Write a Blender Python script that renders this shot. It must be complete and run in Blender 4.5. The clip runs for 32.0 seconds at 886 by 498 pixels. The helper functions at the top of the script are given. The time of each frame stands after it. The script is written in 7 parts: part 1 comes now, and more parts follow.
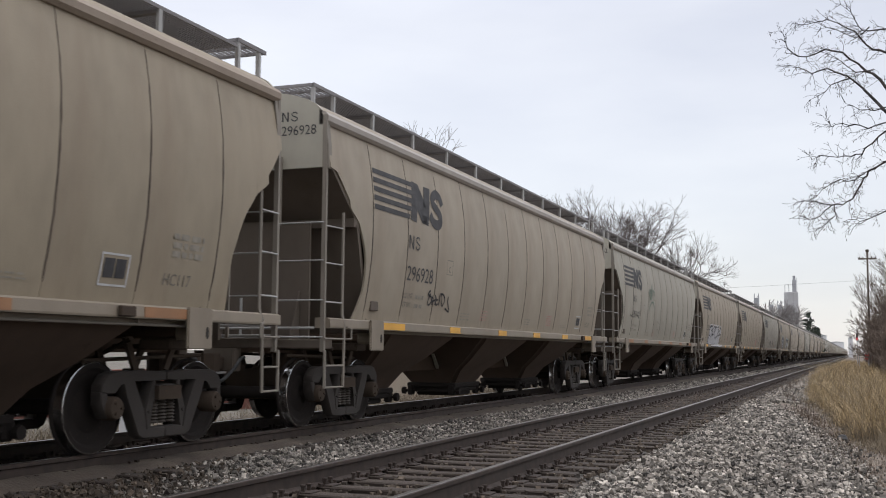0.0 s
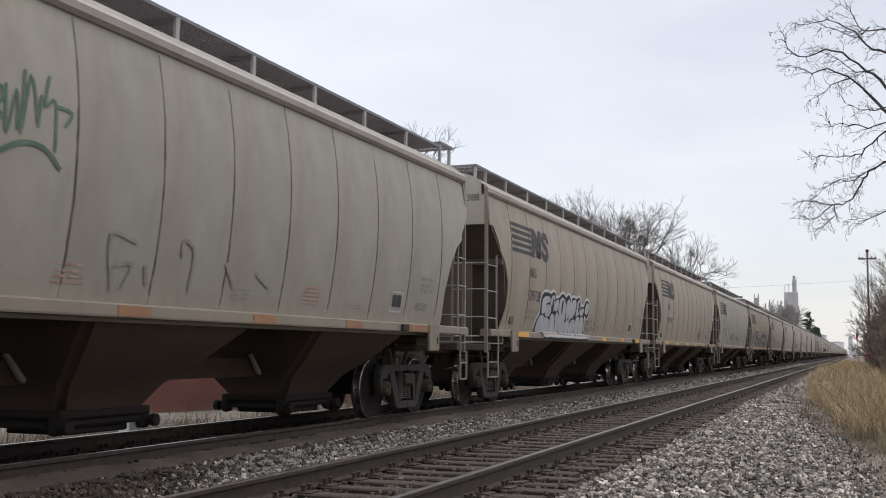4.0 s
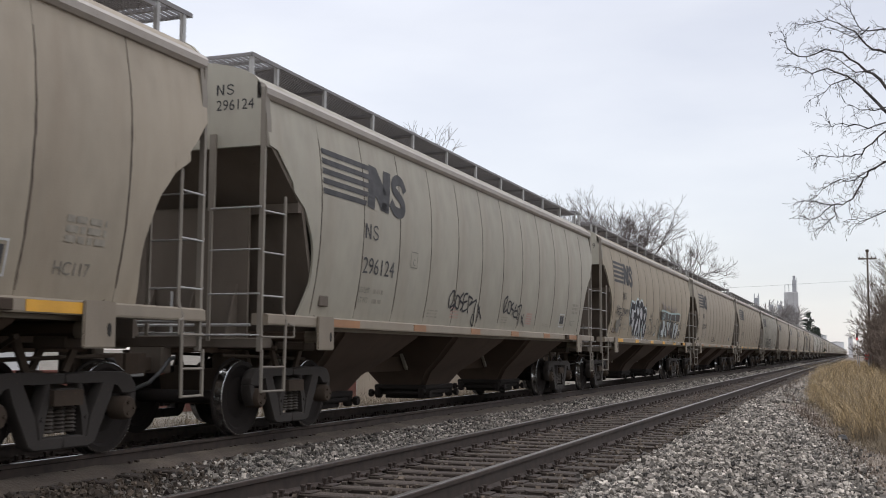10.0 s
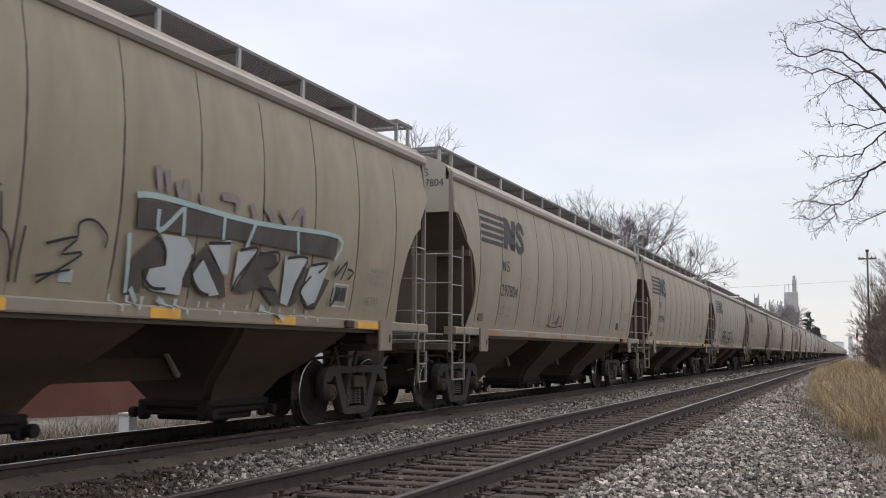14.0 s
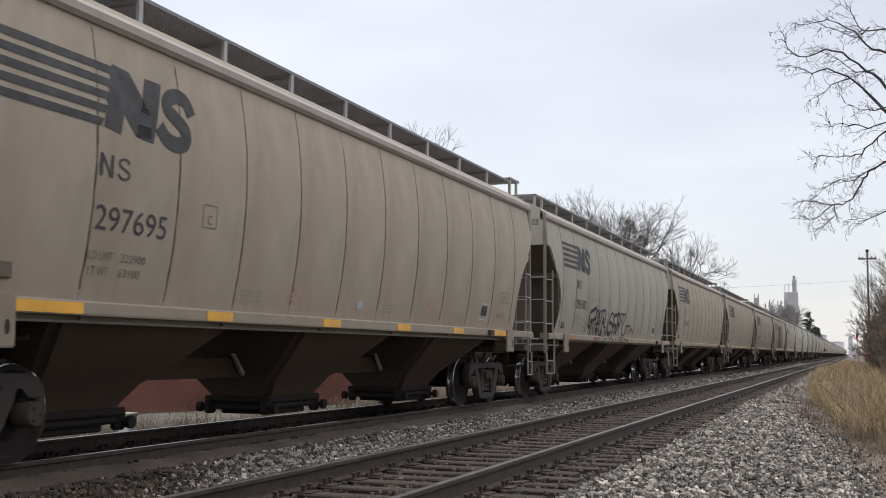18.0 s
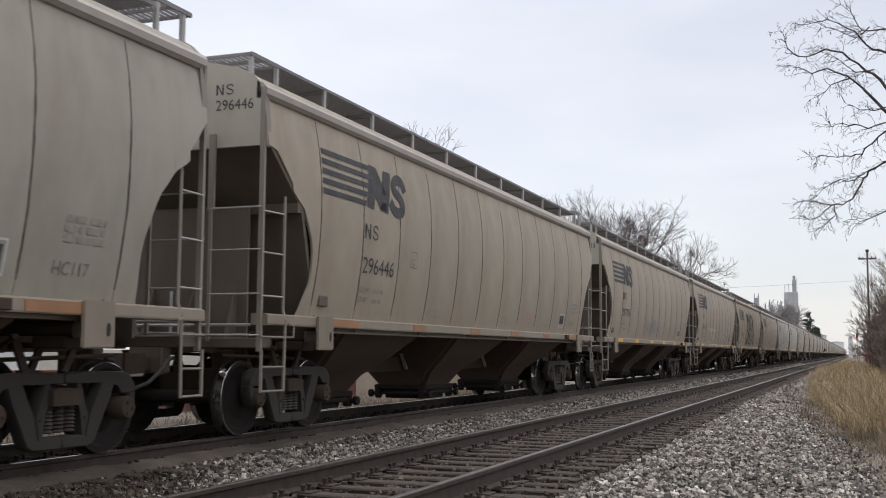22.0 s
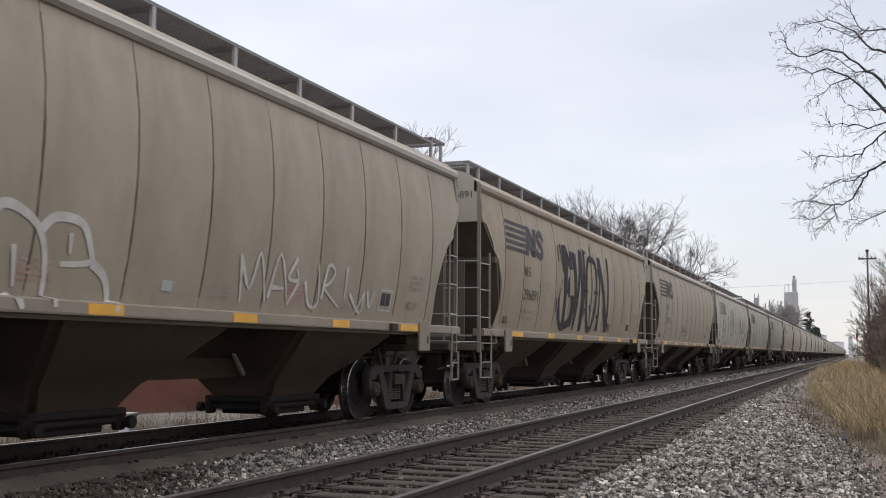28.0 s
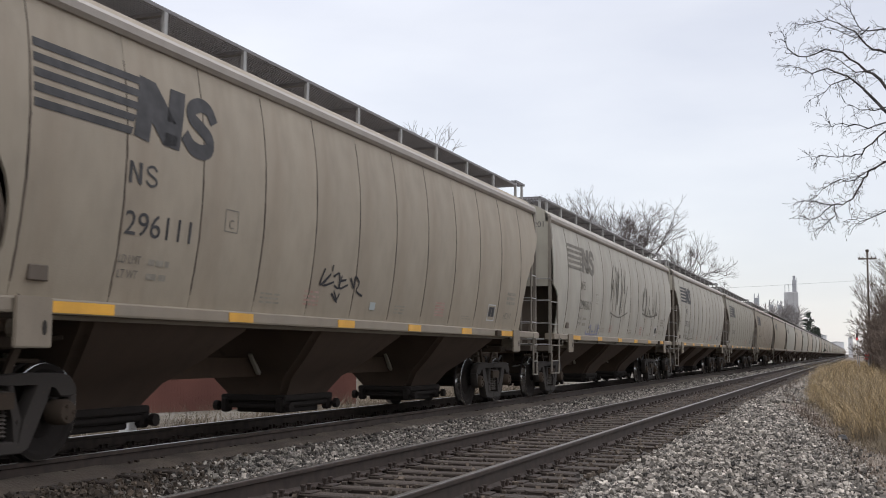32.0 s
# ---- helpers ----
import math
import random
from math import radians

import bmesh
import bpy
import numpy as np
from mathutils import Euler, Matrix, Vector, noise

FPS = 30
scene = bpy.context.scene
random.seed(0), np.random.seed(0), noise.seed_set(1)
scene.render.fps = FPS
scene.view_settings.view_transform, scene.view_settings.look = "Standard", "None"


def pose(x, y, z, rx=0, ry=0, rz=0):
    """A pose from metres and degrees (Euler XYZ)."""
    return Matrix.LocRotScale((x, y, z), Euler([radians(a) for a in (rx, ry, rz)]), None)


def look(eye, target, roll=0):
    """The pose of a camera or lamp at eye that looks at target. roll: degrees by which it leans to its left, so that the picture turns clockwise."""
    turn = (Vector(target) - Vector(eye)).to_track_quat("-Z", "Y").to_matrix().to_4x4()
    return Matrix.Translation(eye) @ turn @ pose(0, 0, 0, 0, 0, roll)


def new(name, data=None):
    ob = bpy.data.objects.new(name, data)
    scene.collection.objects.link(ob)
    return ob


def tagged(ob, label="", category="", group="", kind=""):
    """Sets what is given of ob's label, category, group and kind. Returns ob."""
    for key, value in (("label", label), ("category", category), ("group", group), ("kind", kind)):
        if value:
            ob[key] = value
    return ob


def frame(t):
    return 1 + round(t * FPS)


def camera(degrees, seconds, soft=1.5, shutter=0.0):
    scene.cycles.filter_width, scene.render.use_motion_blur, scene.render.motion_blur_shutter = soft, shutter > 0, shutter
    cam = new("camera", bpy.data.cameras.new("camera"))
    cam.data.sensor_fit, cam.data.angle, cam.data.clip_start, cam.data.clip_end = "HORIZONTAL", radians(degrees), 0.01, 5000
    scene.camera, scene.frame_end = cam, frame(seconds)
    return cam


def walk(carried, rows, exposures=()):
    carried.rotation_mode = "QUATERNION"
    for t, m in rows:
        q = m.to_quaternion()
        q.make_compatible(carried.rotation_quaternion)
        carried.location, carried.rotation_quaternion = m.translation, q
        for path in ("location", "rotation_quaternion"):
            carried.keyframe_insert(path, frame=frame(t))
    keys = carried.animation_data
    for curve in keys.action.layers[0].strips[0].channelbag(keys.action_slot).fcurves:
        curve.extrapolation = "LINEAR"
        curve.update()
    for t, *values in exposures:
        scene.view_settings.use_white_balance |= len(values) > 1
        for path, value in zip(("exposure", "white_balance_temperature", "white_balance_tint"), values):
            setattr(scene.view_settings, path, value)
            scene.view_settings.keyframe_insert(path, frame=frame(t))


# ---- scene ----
# ---- camera: stands on the ballast shoulder beside the empty track ----
cam = camera(44.88, 32.0, soft=1.0, shutter=0.12)
EYE = Vector((0.0, 0.0, 1.046))
YAW, PITCH = radians(20.944), radians(5.449)
AIM = EYE + 50 * Vector((-math.sin(YAW) * math.cos(PITCH), math.cos(YAW) * math.cos(PITCH), math.sin(PITCH)))
walk(cam, [(0.0, look(EYE, AIM, 0.391)), (32.0, look(EYE, AIM, 0.391))])
scene.view_settings.exposure = 0.0

# ---- plan (metres, rail tops at z = 0) ----
NEAR_C, TRAIN_C = -3.882, -7.958      # centre lines of the two tracks
GAUGE = 0.7525                        # half distance between rail heads
PITCH_CAR, CAR = 18.05, 16.80         # coupled length, length over the corner posts

# ---- overcast daylight ----
world = bpy.data.worlds.new("overcast_sky")
scene.world = world
world.use_nodes = True
wt = world.node_tree
wt.nodes.clear()
w_out = wt.nodes.new("ShaderNodeOutputWorld")
w_bg = wt.nodes.new("ShaderNodeBackground")
w_add = wt.nodes.new("ShaderNodeAddShader")
w_sky = wt.nodes.new("ShaderNodeTexSky")
w_sky.sky_type, w_sky.sun_disc = "NISHITA", False
w_sky.sun_elevation, w_sky.sun_rotation = radians(50), radians(303)
w_bg2 = wt.nodes.new("ShaderNodeBackground")
w_bg2.inputs["Strength"].default_value = 0.04
wt.links.new(w_sky.outputs[0], w_bg2.inputs["Color"])
w_co = wt.nodes.new("ShaderNodeTexCoord")
w_map = wt.nodes.new("ShaderNodeMapping")
w_map.inputs["Scale"].default_value = (1.0, 1.0, 3.5)
w_noise = wt.nodes.new("ShaderNodeTexNoise")
w_noise.inputs["Scale"].default_value = 2.6
w_noise.inputs["Detail"].default_value = 5.0
w_ramp = wt.nodes.new("ShaderNodeValToRGB")
w_ramp.color_ramp.elements[0].position, w_ramp.color_ramp.elements[0].color = 0.35, (0.705, 0.698, 0.740, 1)
w_ramp.color_ramp.elements[1].position, w_ramp.color_ramp.elements[1].color = 0.68, (0.850, 0.835, 0.848, 1)
wt.links.new(w_co.outputs["Generated"], w_map.inputs[0])
wt.links.new(w_map.outputs[0], w_noise.inputs["Vector"])
wt.links.new(w_noise.outputs[0], w_ramp.inputs[0])
w_sep = wt.nodes.new("ShaderNodeSeparateXYZ")     # an overcast sky is brightest overhead
w_up = wt.nodes.new("ShaderNodeMapRange")
w_up.inputs[1].default_value, w_up.inputs[2].default_value, w_up.inputs[3].default_value, w_up.inputs[4].default_value = 0.30, 1.0, 1.0, 3.25
w_mul = wt.nodes.new("ShaderNodeVectorMath")
w_mul.operation = "SCALE"
wt.links.new(w_co.outputs["Generated"], w_sep.inputs[0])
wt.links.new(w_sep.outputs[2], w_up.inputs[0])
wt.links.new(w_ramp.outputs[0], w_mul.inputs[0])
wt.links.new(w_up.outputs[0], w_mul.inputs["Scale"])
wt.links.new(w_mul.outputs[0], w_bg.inputs["Color"])
w_bg.inputs["Strength"].default_value = 0.86
wt.links.new(w_bg.outputs[0], w_add.inputs[0])
wt.links.new(w_bg2.outputs[0], w_add.inputs[1])
wt.links.new(w_add.outputs[0], w_out.inputs[0])
sun = bpy.data.lights.new("sun", "SUN")
sun.energy, sun.angle, sun.color = 0.5, radians(30), (1.0, 0.96, 0.90)
sun_ob = new("sun", sun)
sun_ob.matrix_world = look((-34, 22, 48), (0, 0, 0))


# ---- materials ----
def nodes_of(name):
    m = bpy.data.materials.new(name)
    m.use_nodes = True
    return m, m.node_tree, m.node_tree.nodes["Principled BSDF"]


def tex(nt, kind, scale, stretch=(1, 1, 1), detail=4.0, space="Object"):
    co, mp = nt.nodes.new("ShaderNodeTexCoord"), nt.nodes.new("ShaderNodeMapping")
    mp.inputs["Scale"].default_value = stretch
    nt.links.new(co.outputs[space], mp.inputs[0])
    t = nt.nodes.new("ShaderNodeTexNoise" if kind == "noise" else "ShaderNodeTexVoronoi")
    t.inputs["Scale"].default_value = scale
    if kind == "noise":
        t.inputs["Detail"].default_value = detail
    nt.links.new(mp.outputs[0], t.inputs["Vector"])
    return t.outputs[0]


def ramp(nt, fac, stops):
    r = nt.nodes.new("ShaderNodeValToRGB")
    els = r.color_ramp.elements
    while len(els) < len(stops):
        els.new(0.5)
    for e, (p, c) in zip(els, stops):
        e.position, e.color = p, (*c, 1) if len(c) == 3 else c
    nt.links.new(fac, r.inputs[0])
    return r.outputs[0]


def mixc(nt, fac, a, b, mode="MIX"):
    n = nt.nodes.new("ShaderNodeMix")
    n.data_type, n.blend_type = "RGBA", mode
    for sock, val in ((n.inputs[0], fac), (n.inputs[6], a), (n.inputs[7], b)):
        if isinstance(val, (int, float)):
            sock.default_value = val
        elif isinstance(val, tuple):
            sock.default_value = (*val, 1)
        else:
            nt.links.new(val, sock)
    return n.outputs[2]


def bump(nt, bsdf, height, strength, dist):
    b = nt.nodes.new("ShaderNodeBump")
    b.inputs["Strength"].default_value, b.inputs["Distance"].default_value = strength, dist
    nt.links.new(height, b.inputs["Height"])
    nt.links.new(b.outputs[0], bsdf.inputs["Normal"])


def grey(v):
    return (v, v, v)


def weathered(name, rgb, dirt=(0.16, 0.11, 0.07), rough=0.6, metal=0.0, streak=0.5, rust=0.3, fine=30.0):
    """Old paint: blotches, streaks that run down, rust specks and a fine grain."""
    m, nt, b = nodes_of(name)
    big = ramp(nt, tex(nt, "noise", 0.9, (1, 1, 1), 5), [(0.3, grey(0.0)), (0.75, grey(1.0))])
    run = ramp(nt, tex(nt, "noise", 2.0, (1, 1, 0.13), 5), [(0.46, grey(0.0)), (0.82, grey(1.0))])
    nick = ramp(nt, tex(nt, "noise", 7.0, (1, 1, 0.22), 3), [(0.70, grey(0.0)), (0.76, grey(0.6))])
    spot = ramp(nt, tex(nt, "noise", fine, (1, 1, 1), 6), [(0.62, grey(0.0)), (0.78, grey(1.0))])
    info = nt.nodes.new("ShaderNodeObjectInfo")
    shade = ramp(nt, info.outputs["Random"], [(0.0, grey(0.93)), (1.0, grey(1.05))])
    c = mixc(nt, 1.0, rgb, shade, "MULTIPLY")
    c = mixc(nt, 1.0, c, ramp(nt, tex(nt, "noise", 3.2, (1, 1, 0.6), 7), [(0.30, grey(0.86)), (0.52, grey(1.0)), (0.75, grey(1.08))]), "MULTIPLY")
    light = tuple(min(1, v * 1.12) for v in rgb)
    s0 = nt.nodes.new("ShaderNodeMath")
    s0.operation, s0.inputs[1].default_value = "MULTIPLY", 0.55
    nt.links.new(big, s0.inputs[0])
    c = mixc(nt, s0.outputs[0], c, light)
    s1 = nt.nodes.new("ShaderNodeMath")
    s1.operation, s1.inputs[1].default_value = "MULTIPLY", streak * 0.6
    nt.links.new(run, s1.inputs[0])
    c = mixc(nt, s1.outputs[0], c, dirt)
    c = mixc(nt, nick, c, dirt) if streak > 0.4 else c
    s2 = nt.nodes.new("ShaderNodeMath")
    s2.operation, s2.inputs[1].default_value = "MULTIPLY", rust
    nt.links.new(spot, s2.inputs[0])
    c = mixc(nt, s2.outputs[0], c, (0.13, 0.07, 0.045))
    nt.links.new(c, b.inputs["Base Color"])
    b.inputs["Roughness"].default_value, b.inputs["Metallic"].default_value = rough, metal
    bump(nt, b, tex(nt, "noise", fine * 2, (1, 1, 1), 5), 0.15, 0.01)
    return m


def mottled(name, stops, scale, rough=0.85, metal=0.0, bump_scale=None, strength=0.4, dist=0.02, stretch=(1, 1, 1), space="Object", island=0.0):
    m, nt, b = nodes_of(name)
    fac = tex(nt, "noise", scale, stretch, 7, space)
    c = ramp(nt, fac, stops)
    if island:
        g = nt.nodes.new("ShaderNodeNewGeometry")
        c = mixc(nt, 1.0, c, ramp(nt, g.outputs["Random Per Island"], [(0.0, grey(1 - island)), (0.35, grey(1 - 0.5 * island)), (0.7, grey(1.0)), (1.0, grey(1 + island))]), "MULTIPLY")
    nt.links.new(c, b.inputs["Base Color"])
    b.inputs["Roughness"].default_value, b.inputs["Metallic"].default_value = rough, metal
    if bump_scale:
        bump(nt, b, tex(nt, "noise", bump_scale, stretch, 8, space), strength, dist)
    return m


BODY = [weathered("hopper_paint_" + n, c, rust=0.1, streak=s) for n, c, s in (
    ("grey", (0.300, 0.278, 0.226), 0.6), ("beige", (0.305, 0.260, 0.198), 0.75), ("tan", (0.280, 0.234, 0.168), 0.85), ("pale", (0.37, 0.347, 0.295), 0.6))]
M_END = weathered("end_sheet_paint", (0.365, 0.343, 0.285), streak=0.3, rust=0.08)
M_EAVE = weathered("eave_paint", (0.33, 0.295, 0.26), streak=0.2, rust=0.35, rough=0.5)
M_EAVE_RUST = weathered("rusty_eave_paint", (0.28, 0.225, 0.175), streak=0.3, rust=0.6, rough=0.65)
M_SILL = weathered("sill_paint", (0.215, 0.180, 0.136), streak=0.5, rust=0.3)
M_SEAM = mottled("seam_grime", [(0.40, (0.045, 0.034, 0.026)), (0.58, (0.088, 0.068, 0.051)), (0.78, (0.20, 0.168, 0.128))], 1.8, 0.9)
M_HOLE = mottled("hole_shade", [(0.3, (0.01, 0.008, 0.007)), (0.7, (0.03, 0.025, 0.02))], 4.0, 0.9)
M_UNDER = weathered("underframe_paint", (0.075, 0.051, 0.036), dirt=(0.05, 0.035, 0.025), streak=0.6, rust=0.3, rough=0.85)
# bay brown taken darker than its paint, so underbody shade sits in the colour
M_BAY = weathered("bay_paint_with_shade", (0.080, 0.056, 0.042), dirt=(0.05, 0.035, 0.025), streak=0.6, rust=0.3, rough=0.8)
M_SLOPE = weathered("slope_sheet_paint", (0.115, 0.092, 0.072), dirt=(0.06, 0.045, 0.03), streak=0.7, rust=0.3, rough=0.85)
M_IRON = weathered("truck_iron", (0.058, 0.043, 0.032), dirt=(0.03, 0.024, 0.02), streak=0.4, rust=0.5, rough=0.92)
M_SPRING = weathered("spring_steel", (0.06, 0.05, 0.042), streak=0.2, rust=0.4, rough=0.6)
M_WHEEL = weathered("wheel_steel", (0.022, 0.018, 0.016), dirt=(0.02, 0.016, 0.014), streak=0.3, rust=0.2, rough=0.9)
M_TREAD = mottled("polished_tread", [(0.3, grey(0.50)), (0.7, grey(0.66))], 20, 0.20, 1.0)
for _m in (M_UNDER, M_BAY, M_IRON, M_WHEEL):      # dry dust, hardly any gloss
    _m.node_tree.nodes["Principled BSDF"].inputs["Specular IOR Level"].default_value = 0.2
M_GALV = weathered("galvanised_steel", (0.34, 0.335, 0.325), streak=0.2, rust=0.2, rough=0.5, metal=0.25)
M_GRATE = weathered("grate_steel", (0.19, 0.182, 0.184), streak=0.1, rust=0.3, rough=0.6, metal=0.2)
M_LADDER = weathered("ladder_paint", (0.20, 0.176, 0.145), streak=0.2, rust=0.35)
M_BLACK = mottled("stencil_black", [(0.35, (0.030, 0.029, 0.031)), (0.75, (0.062, 0.060, 0.062))], 6, 0.7)
M_FADED = mottled("faded_stencil", [(0.3, (0.10, 0.092, 0.08)), (0.7, (0.22, 0.20, 0.165))], 9, 0.8)
M_FAINT = mottled("worn_stencil", [(0.3, (0.20, 0.18, 0.15)), (0.7, (0.31, 0.28, 0.23))], 9, 0.8)
M_RED = mottled("faded_red_stencil", [(0.3, (0.31, 0.17, 0.14)), (0.7, (0.42, 0.30, 0.26))], 9, 0.8)
M_YELLOW = weathered("yellow_reflector", (0.68, 0.345, 0.03), streak=0.35, rust=0.15, rough=0.45)
M_ORANGE = weathered("dirty_reflector", (0.30, 0.145, 0.065), streak=0.6, rust=0.25, rough=0.6)
M_WHITE = mottled("white_label", [(0.3, grey(0.40)), (0.7, grey(0.55))], 8, 0.6)
M_SPRAY_W = mottled("white_spray", [(0.3, (0.46, 0.455, 0.46)), (0.7, (0.60, 0.595, 0.60))], 3, 0.7)
M_SPRAY_G = mottled("silver_spray", [(0.3, (0.34, 0.34, 0.36)), (0.7, (0.46, 0.455, 0.47))], 2, 0.5)
M_SPRAY_S = mottled("pale_spray", [(0.3, (0.33, 0.37, 0.37)), (0.7, (0.44, 0.46, 0.46))], 2, 0.5)
M_SPRAY_K = mottled("black_spray", [(0.3, (0.016, 0.015, 0.018)), (0.7, (0.034, 0.032, 0.036))], 4, 0.9)
M_SPRAY_R = mottled("red_spray", [(0.3, (0.42, 0.08, 0.09)), (0.7, (0.5, 0.2, 0.19))], 4, 0.6)
M_SPRAY_B = mottled("blue_spray", [(0.3, (0.16, 0.16, 0.24)), (0.7, (0.25, 0.25, 0.33))], 4, 0.6)
M_SPRAY_E = mottled("green_spray", [(0.3, (0.05, 0.10, 0.07)), (0.7, (0.11, 0.17, 0.12))], 4, 0.6)
M_SPRAY_P = mottled("plum_spray", [(0.3, (0.10, 0.06, 0.08)), (0.7, (0.18, 0.11, 0.13))], 4, 0.7)
M_SPRAY_D = mottled("charcoal_spray", [(0.3, (0.045, 0.038, 0.034)), (0.7, (0.085, 0.072, 0.064))], 3, 0.8)
M_SPRAY_C = mottled("thin_white_spray", [(0.3, (0.40, 0.375, 0.34)), (0.7, (0.56, 0.54, 0.51))], 5, 0.8)
M_WASH = mottled("plum_wash", [(0.3, (0.19, 0.16, 0.16)), (0.7, (0.26, 0.22, 0.20))], 3, 0.8)
M_SPRAY_T = mottled("teal_spray", [(0.3, (0.26, 0.37, 0.37)), (0.7, (0.36, 0.44, 0.43))], 3, 0.7)
M_RUBBER = mottled("hose_rubber", [(0.3, grey(0.02)), (0.7, grey(0.05))], 20, 0.7)
M_RAIL = mottled("rail_rust", [(0.3, (0.026, 0.018, 0.014)), (0.7, (0.056, 0.038, 0.029))], 7, 0.8, 0.1, 60, 0.25, 0.004)
M_RAILTOP = mottled("rail_head_steel", [(0.3, (0.115, 0.100, 0.090)), (0.7, (0.24, 0.222, 0.212))], 3, 0.32, 1.0)
M_TIE = mottled("tie_timber", [(0.25, (0.015, 0.011, 0.008)), (0.55, (0.041, 0.030, 0.023)), (0.8, (0.110, 0.084, 0.062))], 2.2, 0.92, 0.0, 9, 0.8, 0.03, (0.4, 4, 4))
M_STONE = mottled("ballast_stone", [(0.3, (0.115, 0.101, 0.086)), (0.7, (0.36, 0.326, 0.283))], 3.0, 0.9, 0.0, 40, 0.5, 0.01, island=0.9)
M_STONE_TAN = mottled("dirty_ballast_stone", [(0.3, (0.048, 0.036, 0.027)), (0.7, (0.135, 0.105, 0.078))], 3.0, 0.92, 0.0, 40, 0.5, 0.01, island=0.5)
# brown dirt, deepened to hold the shade in the near corner
M_STONE_SHADED = mottled("dirty_shaded_stone", [(0.3, (0.035, 0.025, 0.018)), (0.7, (0.10, 0.075, 0.053))], 3.0, 0.9, 0.0, 40, 0.5, 0.01, island=0.5)
M_DIRT = mottled("greasy_fines", [(0.3, (0.055, 0.042, 0.033)), (0.55, (0.085, 0.066, 0.050)), (0.8, (0.14, 0.112, 0.085))], 1.7, 0.95, 0.0, 30, 0.8, 0.02)
M_STRAW = mottled("dry_grass", [(0.3, (0.19, 0.138, 0.07)), (0.7, (0.48, 0.36, 0.20))], 0.9, 0.85, island=0.65)
M_WEED = mottled("brown_weeds", [(0.3, (0.08, 0.058, 0.042)), (0.7, (0.16, 0.115, 0.08))], 1.3, 0.9, island=0.4)
M_DULLSTRAW = mottled("dull_straw", [(0.3, (0.16, 0.125, 0.085)), (0.7, (0.30, 0.245, 0.17))], 1.3, 0.9, island=0.4)
M_BROWNSTRAW = mottled("brown_straw", [(0.3, (0.11, 0.085, 0.058)), (0.7, (0.21, 0.168, 0.115))], 1.3, 0.9, island=0.4)
M_THICKET = mottled("thicket_twigs", [(0.3, (0.11, 0.083, 0.066)), (0.7, (0.20, 0.155, 0.125))], 2, 0.9)
M_BARK = mottled("bark", [(0.3, (0.055, 0.044, 0.038)), (0.7, (0.13, 0.105, 0.09))], 6, 0.9, 0.0, 25, 0.7, 0.02, (1, 1, 0.3))
# darker bark for the overhanging limbs
M_BRANCH = mottled("dark_bark", [(0.3, (0.024, 0.020, 0.019)), (0.7, (0.060, 0.050, 0.046))], 6, 0.9, 0.0, 25, 0.7, 0.02, (1, 1, 0.3))
M_TWIG = mottled("twigs", [(0.3, (0.10, 0.078, 0.066)), (0.7, (0.19, 0.155, 0.13))], 4, 0.9)
M_FARTWIG = mottled("grey_twigs", [(0.3, (0.085, 0.070, 0.066)), (0.7, (0.15, 0.127, 0.120))], 4, 0.9)
M_NEEDLE = mottled("conifer_needles", [(0.3, (0.018, 0.028, 0.02)), (0.7, (0.05, 0.065, 0.045))], 3, 0.8, island=0.4)
M_CONCRETE = mottled("elevator_concrete", [(0.3, (0.34, 0.34, 0.345)), (0.7, (0.47, 0.47, 0.475))], 0.12, 0.9, 0.0, 3, 0.2, 0.05)
M_METALGREY = mottled("grey_sheet_metal", [(0.3, (0.30, 0.31, 0.33)), (0.7, (0.44, 0.45, 0.47))], 0.3, 0.55, 0.4)
M_WOODPOLE = mottled("pole_timber", [(0.3, (0.075, 0.06, 0.05)), (0.7, (0.15, 0.125, 0.105))], 3, 0.9, 0.0, 12, 0.5, 0.02, (3, 3, 0.2))
M_BRICK = mottled("red_brick", [(0.3, (0.115, 0.045, 0.035)), (0.7, (0.165, 0.068, 0.052))], 0.7, 0.9)
M_TANWALL = mottled("tan_render", [(0.3, (0.34, 0.28, 0.22)), (0.7, (0.44, 0.38, 0.31))], 0.8, 0.9)
M_PALEWALL = mottled("white_siding", [(0.3, grey(0.50)), (0.7, grey(0.62))], 0.5, 0.7)
# distance haze is mixed into these two base colours
M_HAZY = mottled("haze_paled_cladding", [(0.3, (0.58, 0.58, 0.60)), (0.7, (0.70, 0.70, 0.72))], 0.05, 0.8)
M_HAZETWIG = mottled("haze_paled_twigs", [(0.3, (0.20, 0.185, 0.18)), (0.7, (0.30, 0.28, 0.275))], 0.5, 0.9)
M_FRAME = weathered("dusty_truck_casting", (0.034, 0.028, 0.024), dirt=(0.020, 0.017, 0.015), streak=0.4, rust=0.35, rough=0.9)
M_DARKROOF = mottled("dark_shingles", [(0.3, grey(0.06)), (0.7, grey(0.11))], 2, 0.9)
M_GLASS = mottled("window_glass", [(0.3, (0.03, 0.035, 0.04)), (0.7, (0.05, 0.055, 0.06))], 1, 0.08)


def lamp_glow(name, rgb, strength):
    m, nt, b = nodes_of(name)
    b.inputs["Base Color"].default_value = (*rgb, 1)
    b.inputs["Emission Color"].default_value = (*rgb, 1)
    b.inputs["Emission Strength"].default_value = strength
    return m


M_REDLAMP = lamp_glow("red_signal_lens", (0.8, 0.04, 0.05), 1.0)


